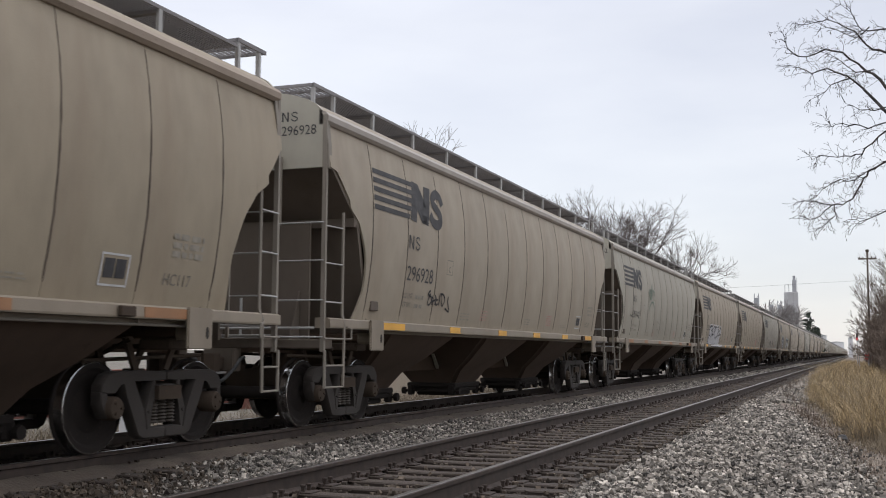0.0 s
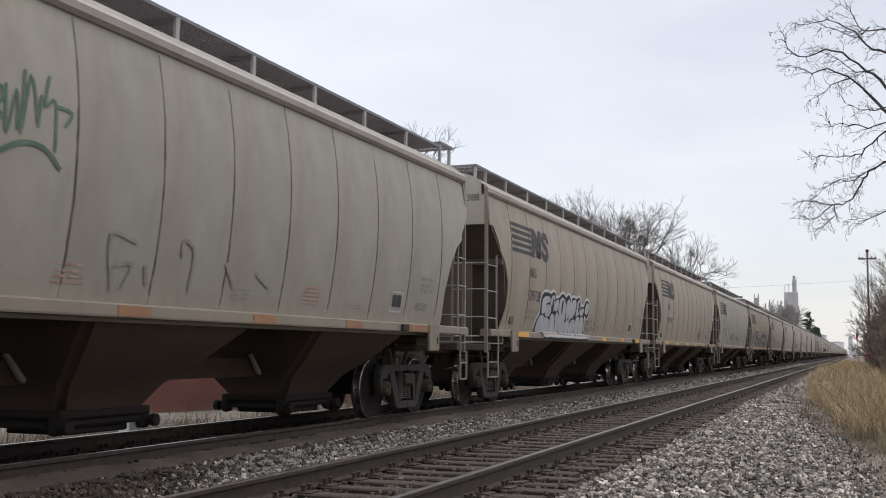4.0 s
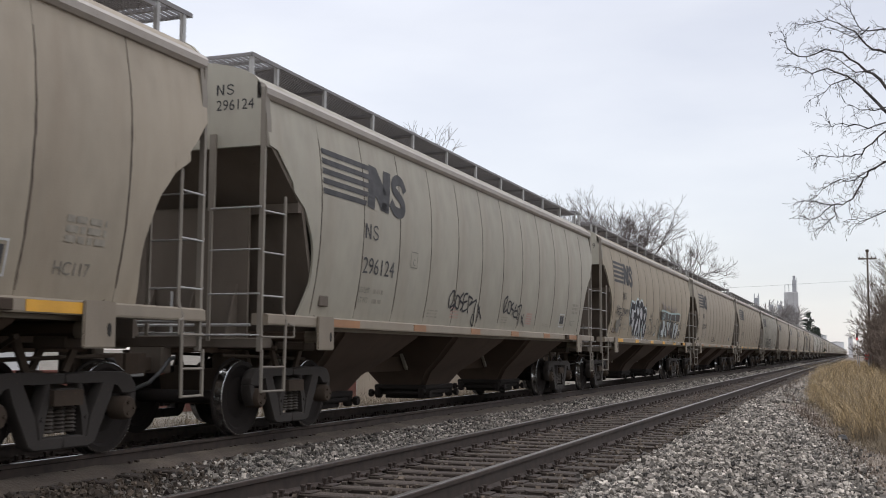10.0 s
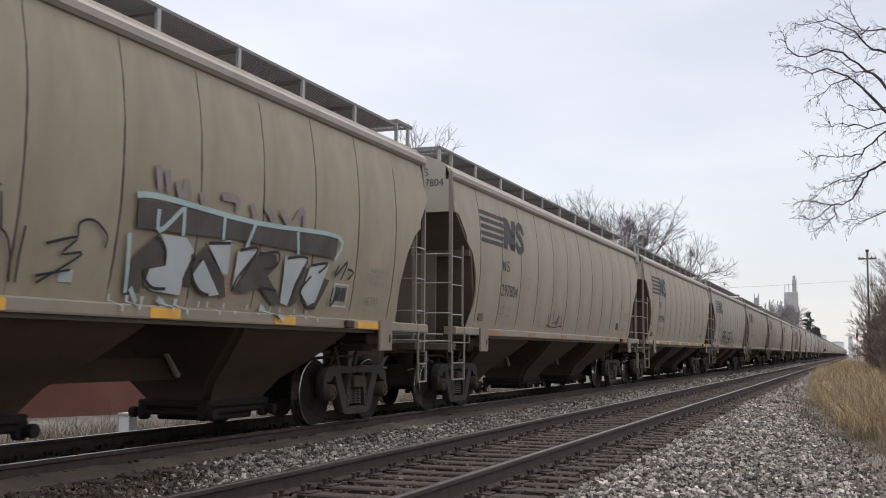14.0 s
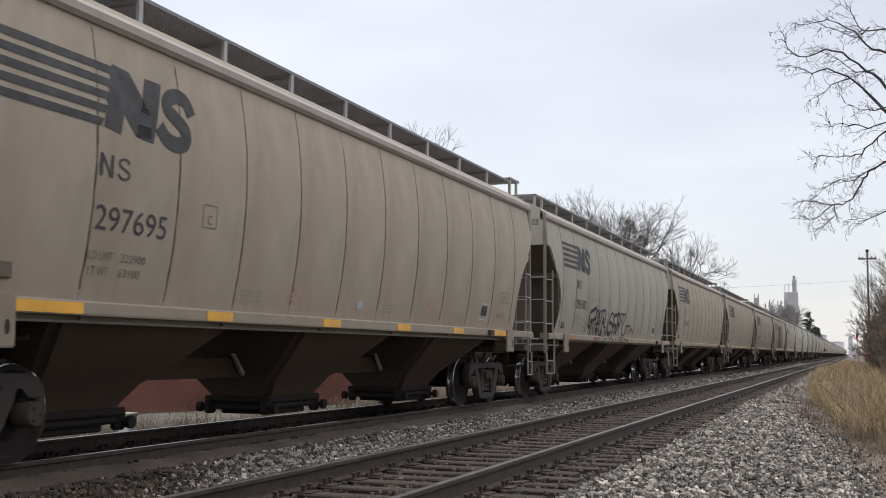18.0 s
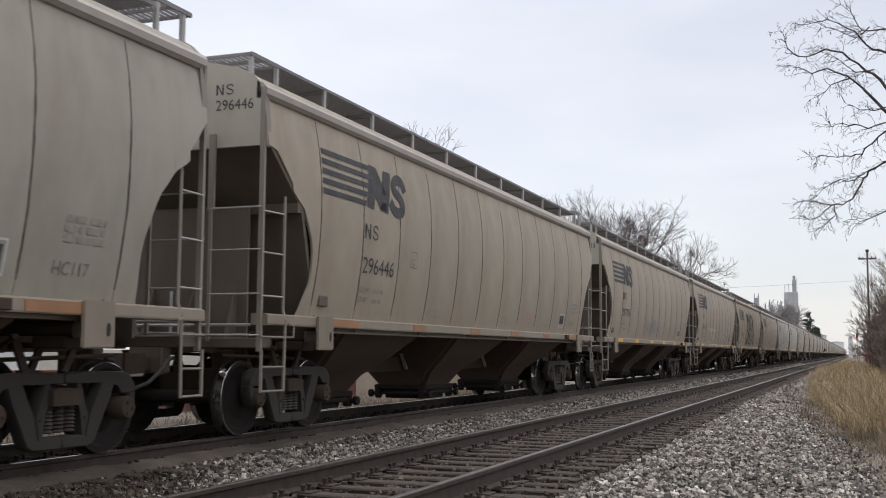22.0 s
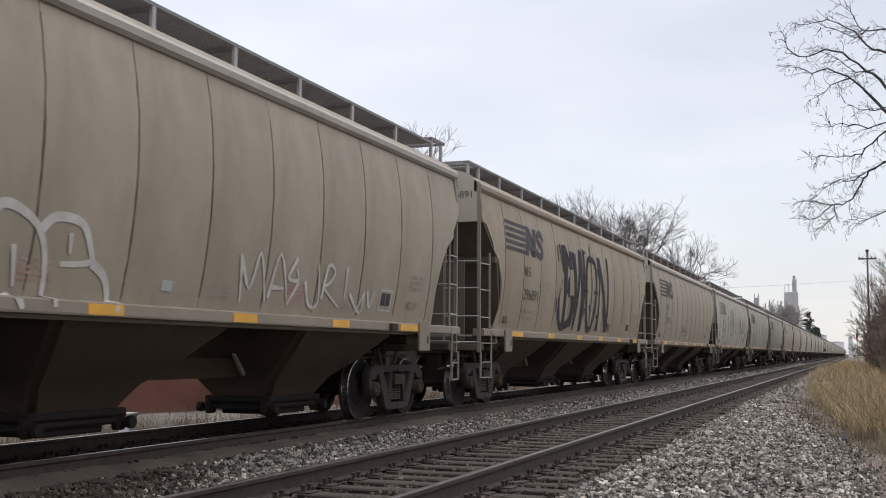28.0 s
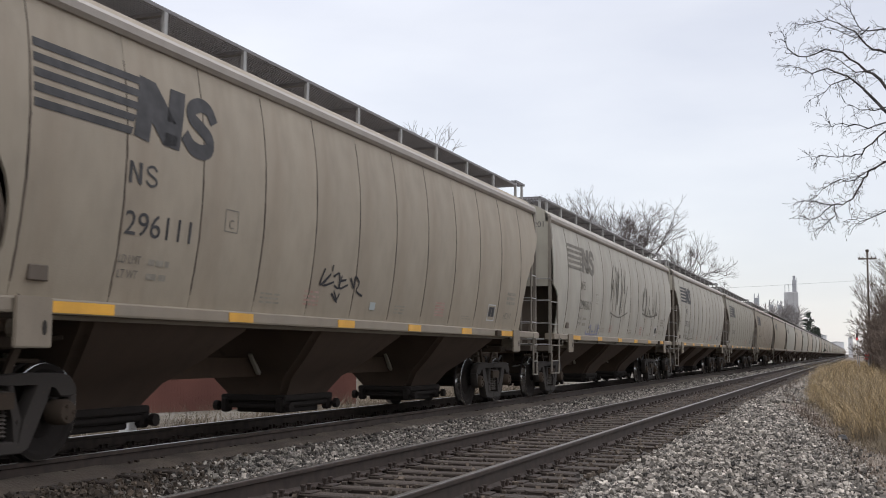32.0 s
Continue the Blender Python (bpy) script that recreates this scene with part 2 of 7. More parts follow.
def ground_material():
    """Pale gravel beyond the tracks, dark ballast fines under them with the train's shade in the colour, brown earth
    and straw litter beside them.
    """
    m, nt, b = nodes_of("ground_cover")
    co = nt.nodes.new("ShaderNodeTexCoord")
    sep = nt.nodes.new("ShaderNodeSeparateXYZ")
    nt.links.new(co.outputs["Object"], sep.inputs[0])
    wob = tex(nt, "noise", 0.7, (1, 1, 1), 5)
    add = nt.nodes.new("ShaderNodeMath")
    add.operation = "MULTIPLY_ADD"
    add.inputs[1].default_value = 1.6
    nt.links.new(wob, add.inputs[0])
    nt.links.new(sep.outputs[0], add.inputs[2])

    def band(lo, hi):
        r = nt.nodes.new("ShaderNodeMapRange")
        r.inputs[1].default_value, r.inputs[2].default_value = lo, hi
        nt.links.new(add.outputs[0], r.inputs[0])
        return r.outputs[0]
    # cells fall to near-black at their rims, painting the shade between stones
    stone = ramp(nt, tex(nt, "voronoi", 14), [(0.0, (0.13, 0.118, 0.1)), (0.35, (0.08, 0.07, 0.06)), (0.6, (0.03, 0.026, 0.022))])
    dirt = ramp(nt, tex(nt, "noise", 2.5, (1, 1, 1), 8), [(0.3, (0.085, 0.066, 0.052)), (0.55, (0.135, 0.108, 0.084)), (0.75, (0.20, 0.165, 0.125))])
    pale = ramp(nt, tex(nt, "noise", 0.6, (1, 1, 1), 8), [(0.3, (0.085, 0.075, 0.06)), (0.6, (0.14, 0.126, 0.104)), (0.8, (0.21, 0.197, 0.172))])
    # near-black strip below the train: its shade set into the ground colour
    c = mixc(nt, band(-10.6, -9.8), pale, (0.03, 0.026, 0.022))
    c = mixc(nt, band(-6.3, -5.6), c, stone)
    rise = nt.nodes.new("ShaderNodeMapRange")
    rise.inputs[1].default_value, rise.inputs[2].default_value, rise.inputs[4].default_value = 13.0, 31.0, 2.7
    nt.links.new(sep.outputs[1], rise.inputs[0])
    add2 = nt.nodes.new("ShaderNodeMath")
    nt.links.new(add.outputs[0], add2.inputs[0])
    nt.links.new(rise.outputs[0], add2.inputs[1])
    last = nt.nodes.new("ShaderNodeMapRange")
    last.inputs[1].default_value, last.inputs[2].default_value = 0.75, 1.25
    nt.links.new(add2.outputs[0], last.inputs[0])
    c = mixc(nt, last.outputs[0], c, dirt)
    nt.links.new(c, b.inputs["Base Color"])
    b.inputs["Roughness"].default_value = 0.95
    bump(nt, b, tex(nt, "voronoi", 14), 0.7, 0.04)
    return m


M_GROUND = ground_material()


# ---- mesh helpers ----
def done(bm, name, smooth=None):
    bmesh.ops.recalc_face_normals(bm, faces=bm.faces)
    me = bpy.data.meshes.new(name)
    bm.to_mesh(me)
    bm.free()
    me.materials.append(None)
    if smooth:
        me.shade_smooth()
        me.set_sharp_from_angle(angle=radians(smooth))
    return me


def part(name, mesh, material, parent=None, label="", at=None):
    """One mesh object, a part of parent; a bmesh or a shared mesh."""
    if isinstance(mesh, bmesh.types.BMesh):
        mesh = done(mesh, name)
    ob = new(name, mesh)
    if not mesh.materials:
        mesh.materials.append(None)
    ob.material_slots[0].link = "OBJECT"
    ob.material_slots[0].material = material
    if parent:
        ob.parent = parent
    if at is not None:
        ob.matrix_basis = at
    if label:
        ob["label"] = label
    return ob


def empty(name, m=None):
    ob = new(name)
    ob.empty_display_size = 0.3
    if m is not None:
        ob.matrix_basis = m
    return ob


def arrays(name, verts, faces, smooth=False):
    """A mesh from numpy arrays of points and equal-sided faces."""
    me = bpy.data.meshes.new(name)
    faces = np.asarray(faces, np.int32)
    n, k = faces.shape
    me.vertices.add(len(verts))
    me.vertices.foreach_set("co", np.asarray(verts, np.float32).ravel())
    me.loops.add(n * k)
    me.loops.foreach_set("vertex_index", faces.ravel())
    me.polygons.add(n)
    me.polygons.foreach_set("loop_start", np.arange(0, n * k, k, dtype=np.int32))
    me.polygons.foreach_set("use_smooth", np.full(n, smooth, bool))
    me.update(calc_edges=True)
    me.validate()
    me.materials.append(None)
    return me


def box(bm, x0, x1, y0, y1, z0, z1, bevel=0.0):
    vs = [bm.verts.new((x, y, z)) for x in (x0, x1) for y in (y0, y1) for z in (z0, z1)]
    fs = [bm.faces.new([vs[i] for i in q]) for q in ((0, 1, 3, 2), (4, 6, 7, 5), (0, 4, 5, 1), (2, 3, 7, 6), (0, 2, 6, 4), (1, 5, 7, 3))]
    if bevel:
        es = list({e for f in fs for e in f.edges})
        bmesh.ops.bevel(bm, geom=es, offset=bevel, segments=1, affect="EDGES")
    return bm


def slab(bm, pts, axis, a, b):
    """A polygon of 2D points drawn out along an axis (0: points are y, z; 1: x, z; 2: x, y)."""
    def at(p, d):
        return ((d, p[0], p[1]), (p[0], d, p[1]), (p[0], p[1], d))[axis]
    lo, hi = [bm.verts.new(at(p, a)) for p in pts], [bm.verts.new(at(p, b)) for p in pts]
    bm.faces.new(lo)
    bm.faces.new(hi[::-1])
    for i in range(len(pts)):
        j = (i + 1) % len(pts)
        bm.faces.new((lo[i], hi[i], hi[j], lo[j]))
    return bm


def rod(bm, p, q, r, sides=6, r2=None):
    p, q = Vector(p), Vector(q)
    d = (q - p).normalized()
    u = d.orthogonal().normalized()
    w = d.cross(u)
    rings = []
    for c, rr in ((p, r), (q, r if r2 is None else r2)):
        rings.append([bm.verts.new(c + rr * (math.cos(a) * u + math.sin(a) * w)) for a in (2 * math.pi * i / sides for i in range(sides))])
    for i in range(sides):
        j = (i + 1) % sides
        bm.faces.new((rings[0][i], rings[0][j], rings[1][j], rings[1][i]))
    bm.faces.new(rings[0][::-1])
    bm.faces.new(rings[1])
    return bm


def pipe(bm, path, r, sides=6):
    for a, b in zip(path, path[1:]):
        rod(bm, a, b, r, sides)
    return bm


def lathe(bm, prof, sides, axis="x", centre=(0, 0, 0), caps=True):
    """A closed profile of (along, radius) turned round an axis."""
    rings = []
    for i in range(sides):
        a = 2 * math.pi * i / sides
        ring = []
        for d, r in prof:
            c, s = r * math.cos(a), r * math.sin(a)
            v = (d, c, s) if axis == "x" else (c, s, d)
            ring.append(bm.verts.new(Vector(v) + Vector(centre)))
        rings.append(ring)
    for i in range(sides):
        p, q = rings[i], rings[(i + 1) % sides]
        for k in range(len(prof) - 1):
            bm.faces.new((p[k], q[k], q[k + 1], p[k + 1]))
    if caps and prof[0][1] > 1e-6:
        bm.faces.new([r[0] for r in rings])
        bm.faces.new([r[-1] for r in rings][::-1])
    return bm


def flipped(bm, flip):
    """Turns the front end of a car into its rear end."""
    if flip:
        for v in bm.verts:
            v.co.y = CAR - v.co.y
    return bm


CACHE = {}


def shared(key, make, smooth=None):
    if key not in CACHE:
        CACHE[key] = done(make(), key, smooth)
    return CACHE[key]


# ---- covered hopper cars ----
ROWS = [1.46, 1.50, 1.56, 1.63, 1.70, 1.78, 1.88, 1.98, 2.10, 2.22, 2.34, 2.46, 2.58, 2.70, 2.80, 2.84, 2.95, 2.99, 3.09, 3.20, 3.32, 3.43, 3.46, 3.56, 3.66, 3.76, 3.86, 3.96, 4.08]
SEAMS = [1.33 + 1.285 * i for i in range(12)]
# the side sheets end in a notched curve: height, distance from the front posts, distance from the rear posts
CUT_Z = [1.46, 1.65, 1.88, 2.06, 2.24, 2.40, 2.53, 2.62, 2.70, 2.80, 2.84, 2.95, 2.99, 3.09, 3.22, 3.43, 3.46, 4.08]
CUT_Y = [1.00, 1.09, 1.19, 1.20, 1.18, 1.14, 1.07, 1.00, 0.95, 0.88, 0.82, 0.64, 0.59, 0.57, 0.43, 0.21, 0.03, 0.02]
CUT_REAR = [0.98, 1.00, 1.03, 1.03, 0.97, 0.92, 0.86, 0.80, 0.72, 0.64, 0.60, 0.41, 0.36, 0.36, 0.24, 0.06, 0.02, 0.02]


def side_x(z):
    """Half width of the bulging side sheet at height z."""
    return 1.60 - 0.14 * ((z - 2.9) / 1.2) ** 2 if z > 2.9 else 1.60 - 0.17 * ((2.9 - z) / 1.44) ** 2


def cut_y(z, rear=False):
    return float(np.interp(z, CUT_Z, CUT_REAR if rear else CUT_Y))


def side_sheet(y0, y1, front=False, rear=False, cols=1, sign=1, low_cut=False):
    bm = bmesh.new()
    grid = []
    for z in ROWS:
        low = float(np.interp(z, (1.46, 2.2, 2.5, 2.56), (0.62, 0.55, 0.30, 0.02)))
        a = max(y0, low if low_cut else cut_y(z)) if front else y0
        b = min(y1, CAR - (low if low_cut else cut_y(z, True))) if rear else y1
        grid.append([bm.verts.new((sign * side_x(z), a + (b - a) * i / cols, z)) for i in range(cols + 1)])
    for r, s in zip(grid, grid[1:]):
        for i in range(cols):
            bm.faces.new((r[i], r[i + 1], s[i + 1], s[i]))
    rim = [e for e in bm.edges if e.is_boundary]
    got = bmesh.ops.extrude_edge_only(bm, edges=rim)
    for v in got["geom"]:
        if isinstance(v, bmesh.types.BMVert):
            v.co.x -= sign * 0.03
    return bm


def seam_strip(seed):
    """A weld bead of uneven width, proud of the sheets."""
    rnd = random.Random(seed)
    bm = bmesh.new()
    rows = []
    low, high = rnd.uniform(1.50, 1.62), rnd.uniform(3.75, 4.08)
    for z in [low] + [r for r in ROWS if low + 0.03 < r < high - 0.03] + [high]:
        w, o = rnd.uniform(0.009, 0.020) * (0.45 if z > 3.6 else 0.7 if z > 3.1 or z == low else 1.0), rnd.gauss(0, 0.003)
        rows.append([bm.verts.new((side_x(z) + dx, o + y, z)) for dx, y in ((-0.004, -w - 0.004), (0.004, -w * 0.6), (0.004, w * 0.6), (-0.004, w + 0.004))])
    for r, q in zip(rows, rows[1:]):
        for i in range(3):
            bm.faces.new((r[i], r[i + 1], q[i + 1], q[i]))
    return bm


ROOF = [(1.50 * math.cos(a), 4.13 + 0.43 * math.sin(a) ** 0.9) for a in (math.pi * i / 16 for i in range(17))]


def roof_sheet():
    bm = bmesh.new()
    slab(bm, [(x * 0.97, z) for x, z in ROOF], 1, 0.055, CAR - 0.055)
    return bm


def eave(sign):
    bm = bmesh.new()
    slab(bm, [(sign * x, z) for x, z in ((1.40, 4.03), (1.50, 4.04), (1.535, 4.08), (1.54, 4.15), (1.50, 4.20), (1.40, 4.24))], 1, 0.0, CAR)
    return bm


def end_sheet(flip, low=3.46):
    bm = bmesh.new()
    pts = [(-1.46, low), (1.46, low), (1.47, 4.10)] + [(x * 0.975, z + 0.008) for x, z in ROOF[1:-1]] + [(-1.47, 4.10)]
    slab(bm, pts, 1, 0.0, 0.05)
    return flipped(bm, flip)


def slope_sheet(flip):
    bm = bmesh.new()
    slab(bm, [(0.06, 3.47), (0.80, 2.80), (1.55, 1.30), (2.45, 1.32), (2.45, 1.36), (1.62, 1.36), (0.86, 2.82), (0.10, 3.50)], 0, -1.0, 1.0)
    box(bm, -1.0, 1.0, 0.72, 0.80, 2.74, 2.86)
    for v in bm.verts:                # the sheet reaches out to the curved sides
        v.co.x = math.copysign(side_x(max(1.46, v.co.z)) - 0.012, v.co.x)
    return flipped(bm, flip)


def bulkhead(flip):
    bm = bmesh.new()
    box(bm, -1.05, 1.05, 0.46, 0.50, 1.16, 2.80)
    return flipped(bm, flip)


def gusset(flip):
    bm = bmesh.new()
    slab(bm, [(0.46, 1.19), (0.20, 1.19), (0.46, 1.85)], 0, -0.012, 0.012)
    return flipped(bm, flip)


def end_sill(flip):
    bm = bmesh.new()
    box(bm, -1.5, 1.5, 0.0, 0.30, 1.07, 1.19, 0.012)
    box(bm, -0.24, 0.24, -0.10, 0.1, 0.76, 1.10, 0.02)
    return flipped(bm, flip)


def corner_post(flip, sign):
    bm = bmesh.new()
    box(bm, sign * 1.475, sign * 1.535, -0.02, 0.025, 1.03, 3.50)
    box(bm, sign * 1.465, sign * 1.525, -0.012, 0.035, 3.46, 4.16)
    slab(bm, [(1.50, 3.44), (1.555, 3.44), (1.545, 3.75), (1.50, 4.12)], 1, 0.0, 0.10)
    if sign < 0:
        for v in bm.verts:
            if v.co.x > 0:
                v.co.x = -v.co.x
    return flipped(bm, flip)


def rung(p, q, r=0.012):
    return rod(bmesh.new(), p, q, r, 6)


def coupler(flip):
    bm = bmesh.new()
    box(bm, -0.09, 0.09, -0.34, 0.25, 0.78, 0.96, 0.02)
    slab(bm, [(-0.16, -0.34), (0.16, -0.30), (0.17, -0.46), (0.10, -0.60), (0.02, -0.62), (0.0, -0.50), (-0.09, -0.48), (-0.10, -0.62), (-0.17, -0.60)], 2, 0.74, 1.0)
    return flipped(bm, flip)


def air_hose(flip):
    bm = bmesh.new()
    pipe(bm, [(0.34, 0.0, 0.95), (0.35, -0.10, 0.93), (0.33, -0.22, 0.80), (0.27, -0.38, 0.66), (0.16, -0.54, 0.58), (0.03, -0.62, 0.56)], 0.024, 7)
    return flipped(bm, flip)


def brake_gear(flip):
    bm = bmesh.new()
    rod(bm, (-0.9, 0.05, 1.34), (1.35, 0.05, 1.34), 0.018)
    rod(bm, (-0.7, -0.10, 1.22), (1.45, -0.10, 1.22), 0.014)
    box(bm, -0.35, 0.40, -0.14, 0.0, 1.18, 1.21)
    rod(bm, (0.95, 0.16, 0.78), (0.35, 0.9, 0.70), 0.016)
    rod(bm, (0.20, 0.12, 1.2), (0.20, 0.12, 1.75), 0.02)
    box(bm, -0.9, -0.6, 0.02, 0.2, 1.25, 1.6, 0.03)
    return flipped(bm, flip)


def side_sill(sign):
    bm = bmesh.new()
    pts = [(1.38, 1.34), (1.60, 1.34), (1.605, 1.36), (1.60, 1.455), (1.56, 1.475), (1.38, 1.475)]
    slab(bm, [(sign * x, z) for x, z in pts], 1, 0.02, CAR - 0.02)
    slab(bm, [(sign * x, z) for x, z in ((1.30, 1.30), (1.44, 1.30), (1.44, 1.339), (1.30, 1.339))], 1, 1.7, CAR - 1.7)
    return bm


def jack_pad():
    bm = bmesh.new()
    ring = [(0.0, 1.05), (0.44, 1.05), (0.44, 1.478), (0.0, 1.478)]
    hole = [(0.30 + 0.045 * math.cos(a), 1.22 + 0.08 * math.sin(a)) for a in (2 * math.pi * i / 10 for i in range(10))]
    slab(bm, ring, 0, 1.602, 1.64)
    bmesh.ops.bevel(bm, geom=list(bm.edges), offset=0.012, segments=2, affect="EDGES")
    slab(bm, hole, 0, 1.30, 1.615)
    return bm


def pad_hole():
    # near-black disc proud of the pad, painted stand-in for a shaded hole
    bm = bmesh.new()
    slab(bm, [(0.34 + 0.03 * math.cos(a), 1.22 + 0.065 * math.sin(a)) for a in (2 * math.pi * i / 10 for i in range(10))], 0, 1.62, 1.643)
    return bm


def hopper_bay():
    """A funnel with rounded upright corners; its side sheet leans in under the car."""
    bm = bmesh.new()
    rings = []
    for hy, hx, z in ((1.47, 1.42, 1.37), (1.40, 1.36, 1.26), (1.12, 0.98, 0.92), (0.86, 0.64, 0.66), (0.68, 0.46, 0.40)):
        rings.append([bm.verts.new(p) for p in ((hx, -hy, z), (hx, hy, z), (-hx, hy, z), (-hx, -hy, z))])
    for r, s in zip(rings, rings[1:]):
        for i in range(4):
            bm.faces.new((r[i], r[(i + 1) % 4], s[(i + 1) % 4], s[i]))
    bm.faces.new(rings[-1])
    bm.faces.new(rings[0][::-1])
    bmesh.ops.bevel(bm, geom=[e for e in bm.edges if abs(e.verts[0].co.z - e.verts[1].co.z) > 0.05], offset=0.07, segments=3, affect="EDGES")
    return bm


def bay_ridge():
    """The inverted trough that joins two bays under the car."""
    bm = bmesh.new()
    slab(bm, [(-1.02, 1.30), (-0.95, 1.30), (0.0, 1.44), (0.95, 1.30), (1.02, 1.30), (1.02, 1.335), (0.0, 1.48), (-1.02, 1.335)], 0, -1.38, 1.38)
    return bm


def outlet_gate():
    bm = bmesh.new()
    box(bm, -0.52, 0.52, -0.74, 0.74, 0.33, 0.42, 0.02)
    box(bm, -0.48, 0.48, -0.68, 0.68, 0.24, 0.335, 0.03)
    box(bm, -0.40, 0.40, -0.50, 0.50, 0.16, 0.245, 0.02)
    for s in (-1, 1):
        rod(bm, (-0.60, s * 0.72, 0.26), (0.60, s * 0.72, 0.26), 0.028, 8)
        rod(bm, (0.55, s * 0.72, 0.26), (0.62, s * 0.72, 0.26), 0.07, 8)
        rod(bm, (-0.62, s * 0.72, 0.26), (-0.55, s * 0.72, 0.26), 0.07, 8)
        box(bm, 0.38, 0.50, s * 0.70 - 0.08, s * 0.70 + 0.08, 0.17, 0.38, 0.03)
        box(bm, -0.50, -0.38, s * 0.70 - 0.08, s * 0.70 + 0.08, 0.17, 0.38, 0.03)
    return bm


def brake_pipe():
    bm = bmesh.new()
    pipe(bm, [(1.50, 1.75, 1.285), (1.50, CAR - 1.75, 1.285)], 0.015, 6)
    for i in range(6):
        y = 2.6 + i * (CAR - 5.2) / 5
        box(bm, 1.47, 1.51, y - 0.015, y + 0.015, 1.285, 1.345)
    return bm


def bay_rib():
    """A bright-worn stiffener down the middle of a bay's slope."""
    return slab(bmesh.new(), [(-1.20, 1.00), (-1.22, 0.98), (-1.02, 0.74), (-0.96, 0.70), (-0.94, 0.74)], 0, 0.20, 0.25)


def brake_lever(flip):
    """Levers, rods and a slack adjuster slung over the truck."""
    bm = bmesh.new()
    for x in (0.95, 0.55, -0.5, -0.95):
        slab(bm, [(1.15, 1.16), (1.22, 1.18), (1.42, 0.84), (1.34, 0.82)], 0, x - 0.02, x + 0.02)
        slab(bm, [(2.02, 1.18), (2.10, 1.16), (1.92, 0.80), (1.84, 0.82)], 0, x - 0.02, x + 0.02)
    for x, z in ((0.75, 0.98), (-0.7, 1.02)):
        rod(bm, (x, 0.4, z), (x, 2.5, z - 0.05), 0.022, 6)
    rod(bm, (1.05, 1.2, 1.07), (-1.05, 1.3, 1.10), 0.03, 6)
    lathe(bm, [(0.9, 0.0), (0.9, 0.08), (1.35, 0.08), (1.35, 0.0)], 10, "x", (-0.9, 2.05, 1.02))
    rod(bm, (0.30, 1.75, 0.95), (1.2, 2.3, 1.15), 0.025, 6)
    box(bm, 0.9, 1.3, 1.45, 1.78, 1.04, 1.16, 0.02)
    return flipped(bm, flip)


def centre_sill():
    bm = bmesh.new()
    box(bm, -0.16, 0.16, 0.1, 2.6, 1.01, 1.24)
    box(bm, -0.16, 0.16, CAR - 2.6, CAR - 0.1, 1.01, 1.24)
    box(bm, -0.16, 0.16, 2.6, CAR - 2.6, 0.68, 0.94)
    for y in (1.6, CAR - 1.6):
        box(bm, -1.30, 1.30, y - 0.10, y + 0.10, 1.16, 1.30, 0.03)
    return bm


# roof walk
DECK_Z, DECK_X = 4.64, 1.24           # top and outer edge of the grating
BRACKETS = [2.06 + 1.586 * i for i in range(9)]


def grate_board(sign):
    bm = bmesh.new()
    y0, y1 = 0.80, CAR - 0.56
    for i in range(15):
        x = sign * (0.635 + 0.59 * i / 14)
        box(bm, x - 0.005, x + 0.005, y0, y1, DECK_Z - 0.032, DECK_Z - 0.002)
    n = int((y1 - y0) / 0.055)
    for i in range(n + 1):
        y = y0 + (y1 - y0) * i / n
        box(bm, min(sign * 0.62, sign * 1.23), max(sign * 0.62, sign * 1.23), y - 0.006, y + 0.006, DECK_Z - 0.026, DECK_Z - 0.004)
    return bm


def board_edge(sign):
    bm = bmesh.new()
    for x in (DECK_X, 0.61):
        box(bm, sign * x - 0.008, sign * x + 0.008, 0.80, CAR - 0.56, DECK_Z - 0.036, DECK_Z + 0.004)
    return bm


def walk_bracket():
    bm = bmesh.new()
    box(bm, DECK_X - 0.03, DECK_X + 0.006, -0.032, 0.032, 4.30, DECK_Z - 0.01)
    return bm


def walk_beam():
    bm = bmesh.new()
    box(bm, 0.50, DECK_X - 0.02, -0.035, 0.035, DECK_Z - 0.075, DECK_Z - 0.036)
    return bm


def deck_span(flip):
    """Where an end platform begins and ends along the car, and its height; the rear one stands higher."""
    return (CAR - 0.53, CAR + 0.09, DECK_Z + 0.085) if flip else (0.13, 0.79, DECK_Z)


def walk_slat(flip):
    a, b, z = deck_span(flip)
    return box(bmesh.new(), -0.006, 0.006, a + 0.012, b - 0.012, z - 0.032, z - 0.004)


def cross_walk(flip):
    bm = bmesh.new()
    a, b, z = deck_span(flip)
    for y in (a, (a + b) / 2, b):
        box(bm, -1.24, 1.24, y - 0.012, y + 0.012, z - 0.040, z)
    for sx in (-1, 1):
        box(bm, sx * 1.24 - 0.012, sx * 1.24 + 0.012, a - 0.012, b + 0.012, z - 0.045, z + 0.004)
    return bm


def cross_leg(flip):
    bm = bmesh.new()
    box(bm, 1.195, 1.243, -0.025, 0.025, 4.28, deck_span(flip)[2] - 0.035)
    return bm


def hatch_trough():
    bm = bmesh.new()
    slab(bm, [(-0.30, 4.40), (0.30, 4.40), (0.30, 4.60), (0.22, 4.65), (-0.22, 4.65), (-0.30, 4.60)], 1, 0.8, CAR - 0.8)
    return bm


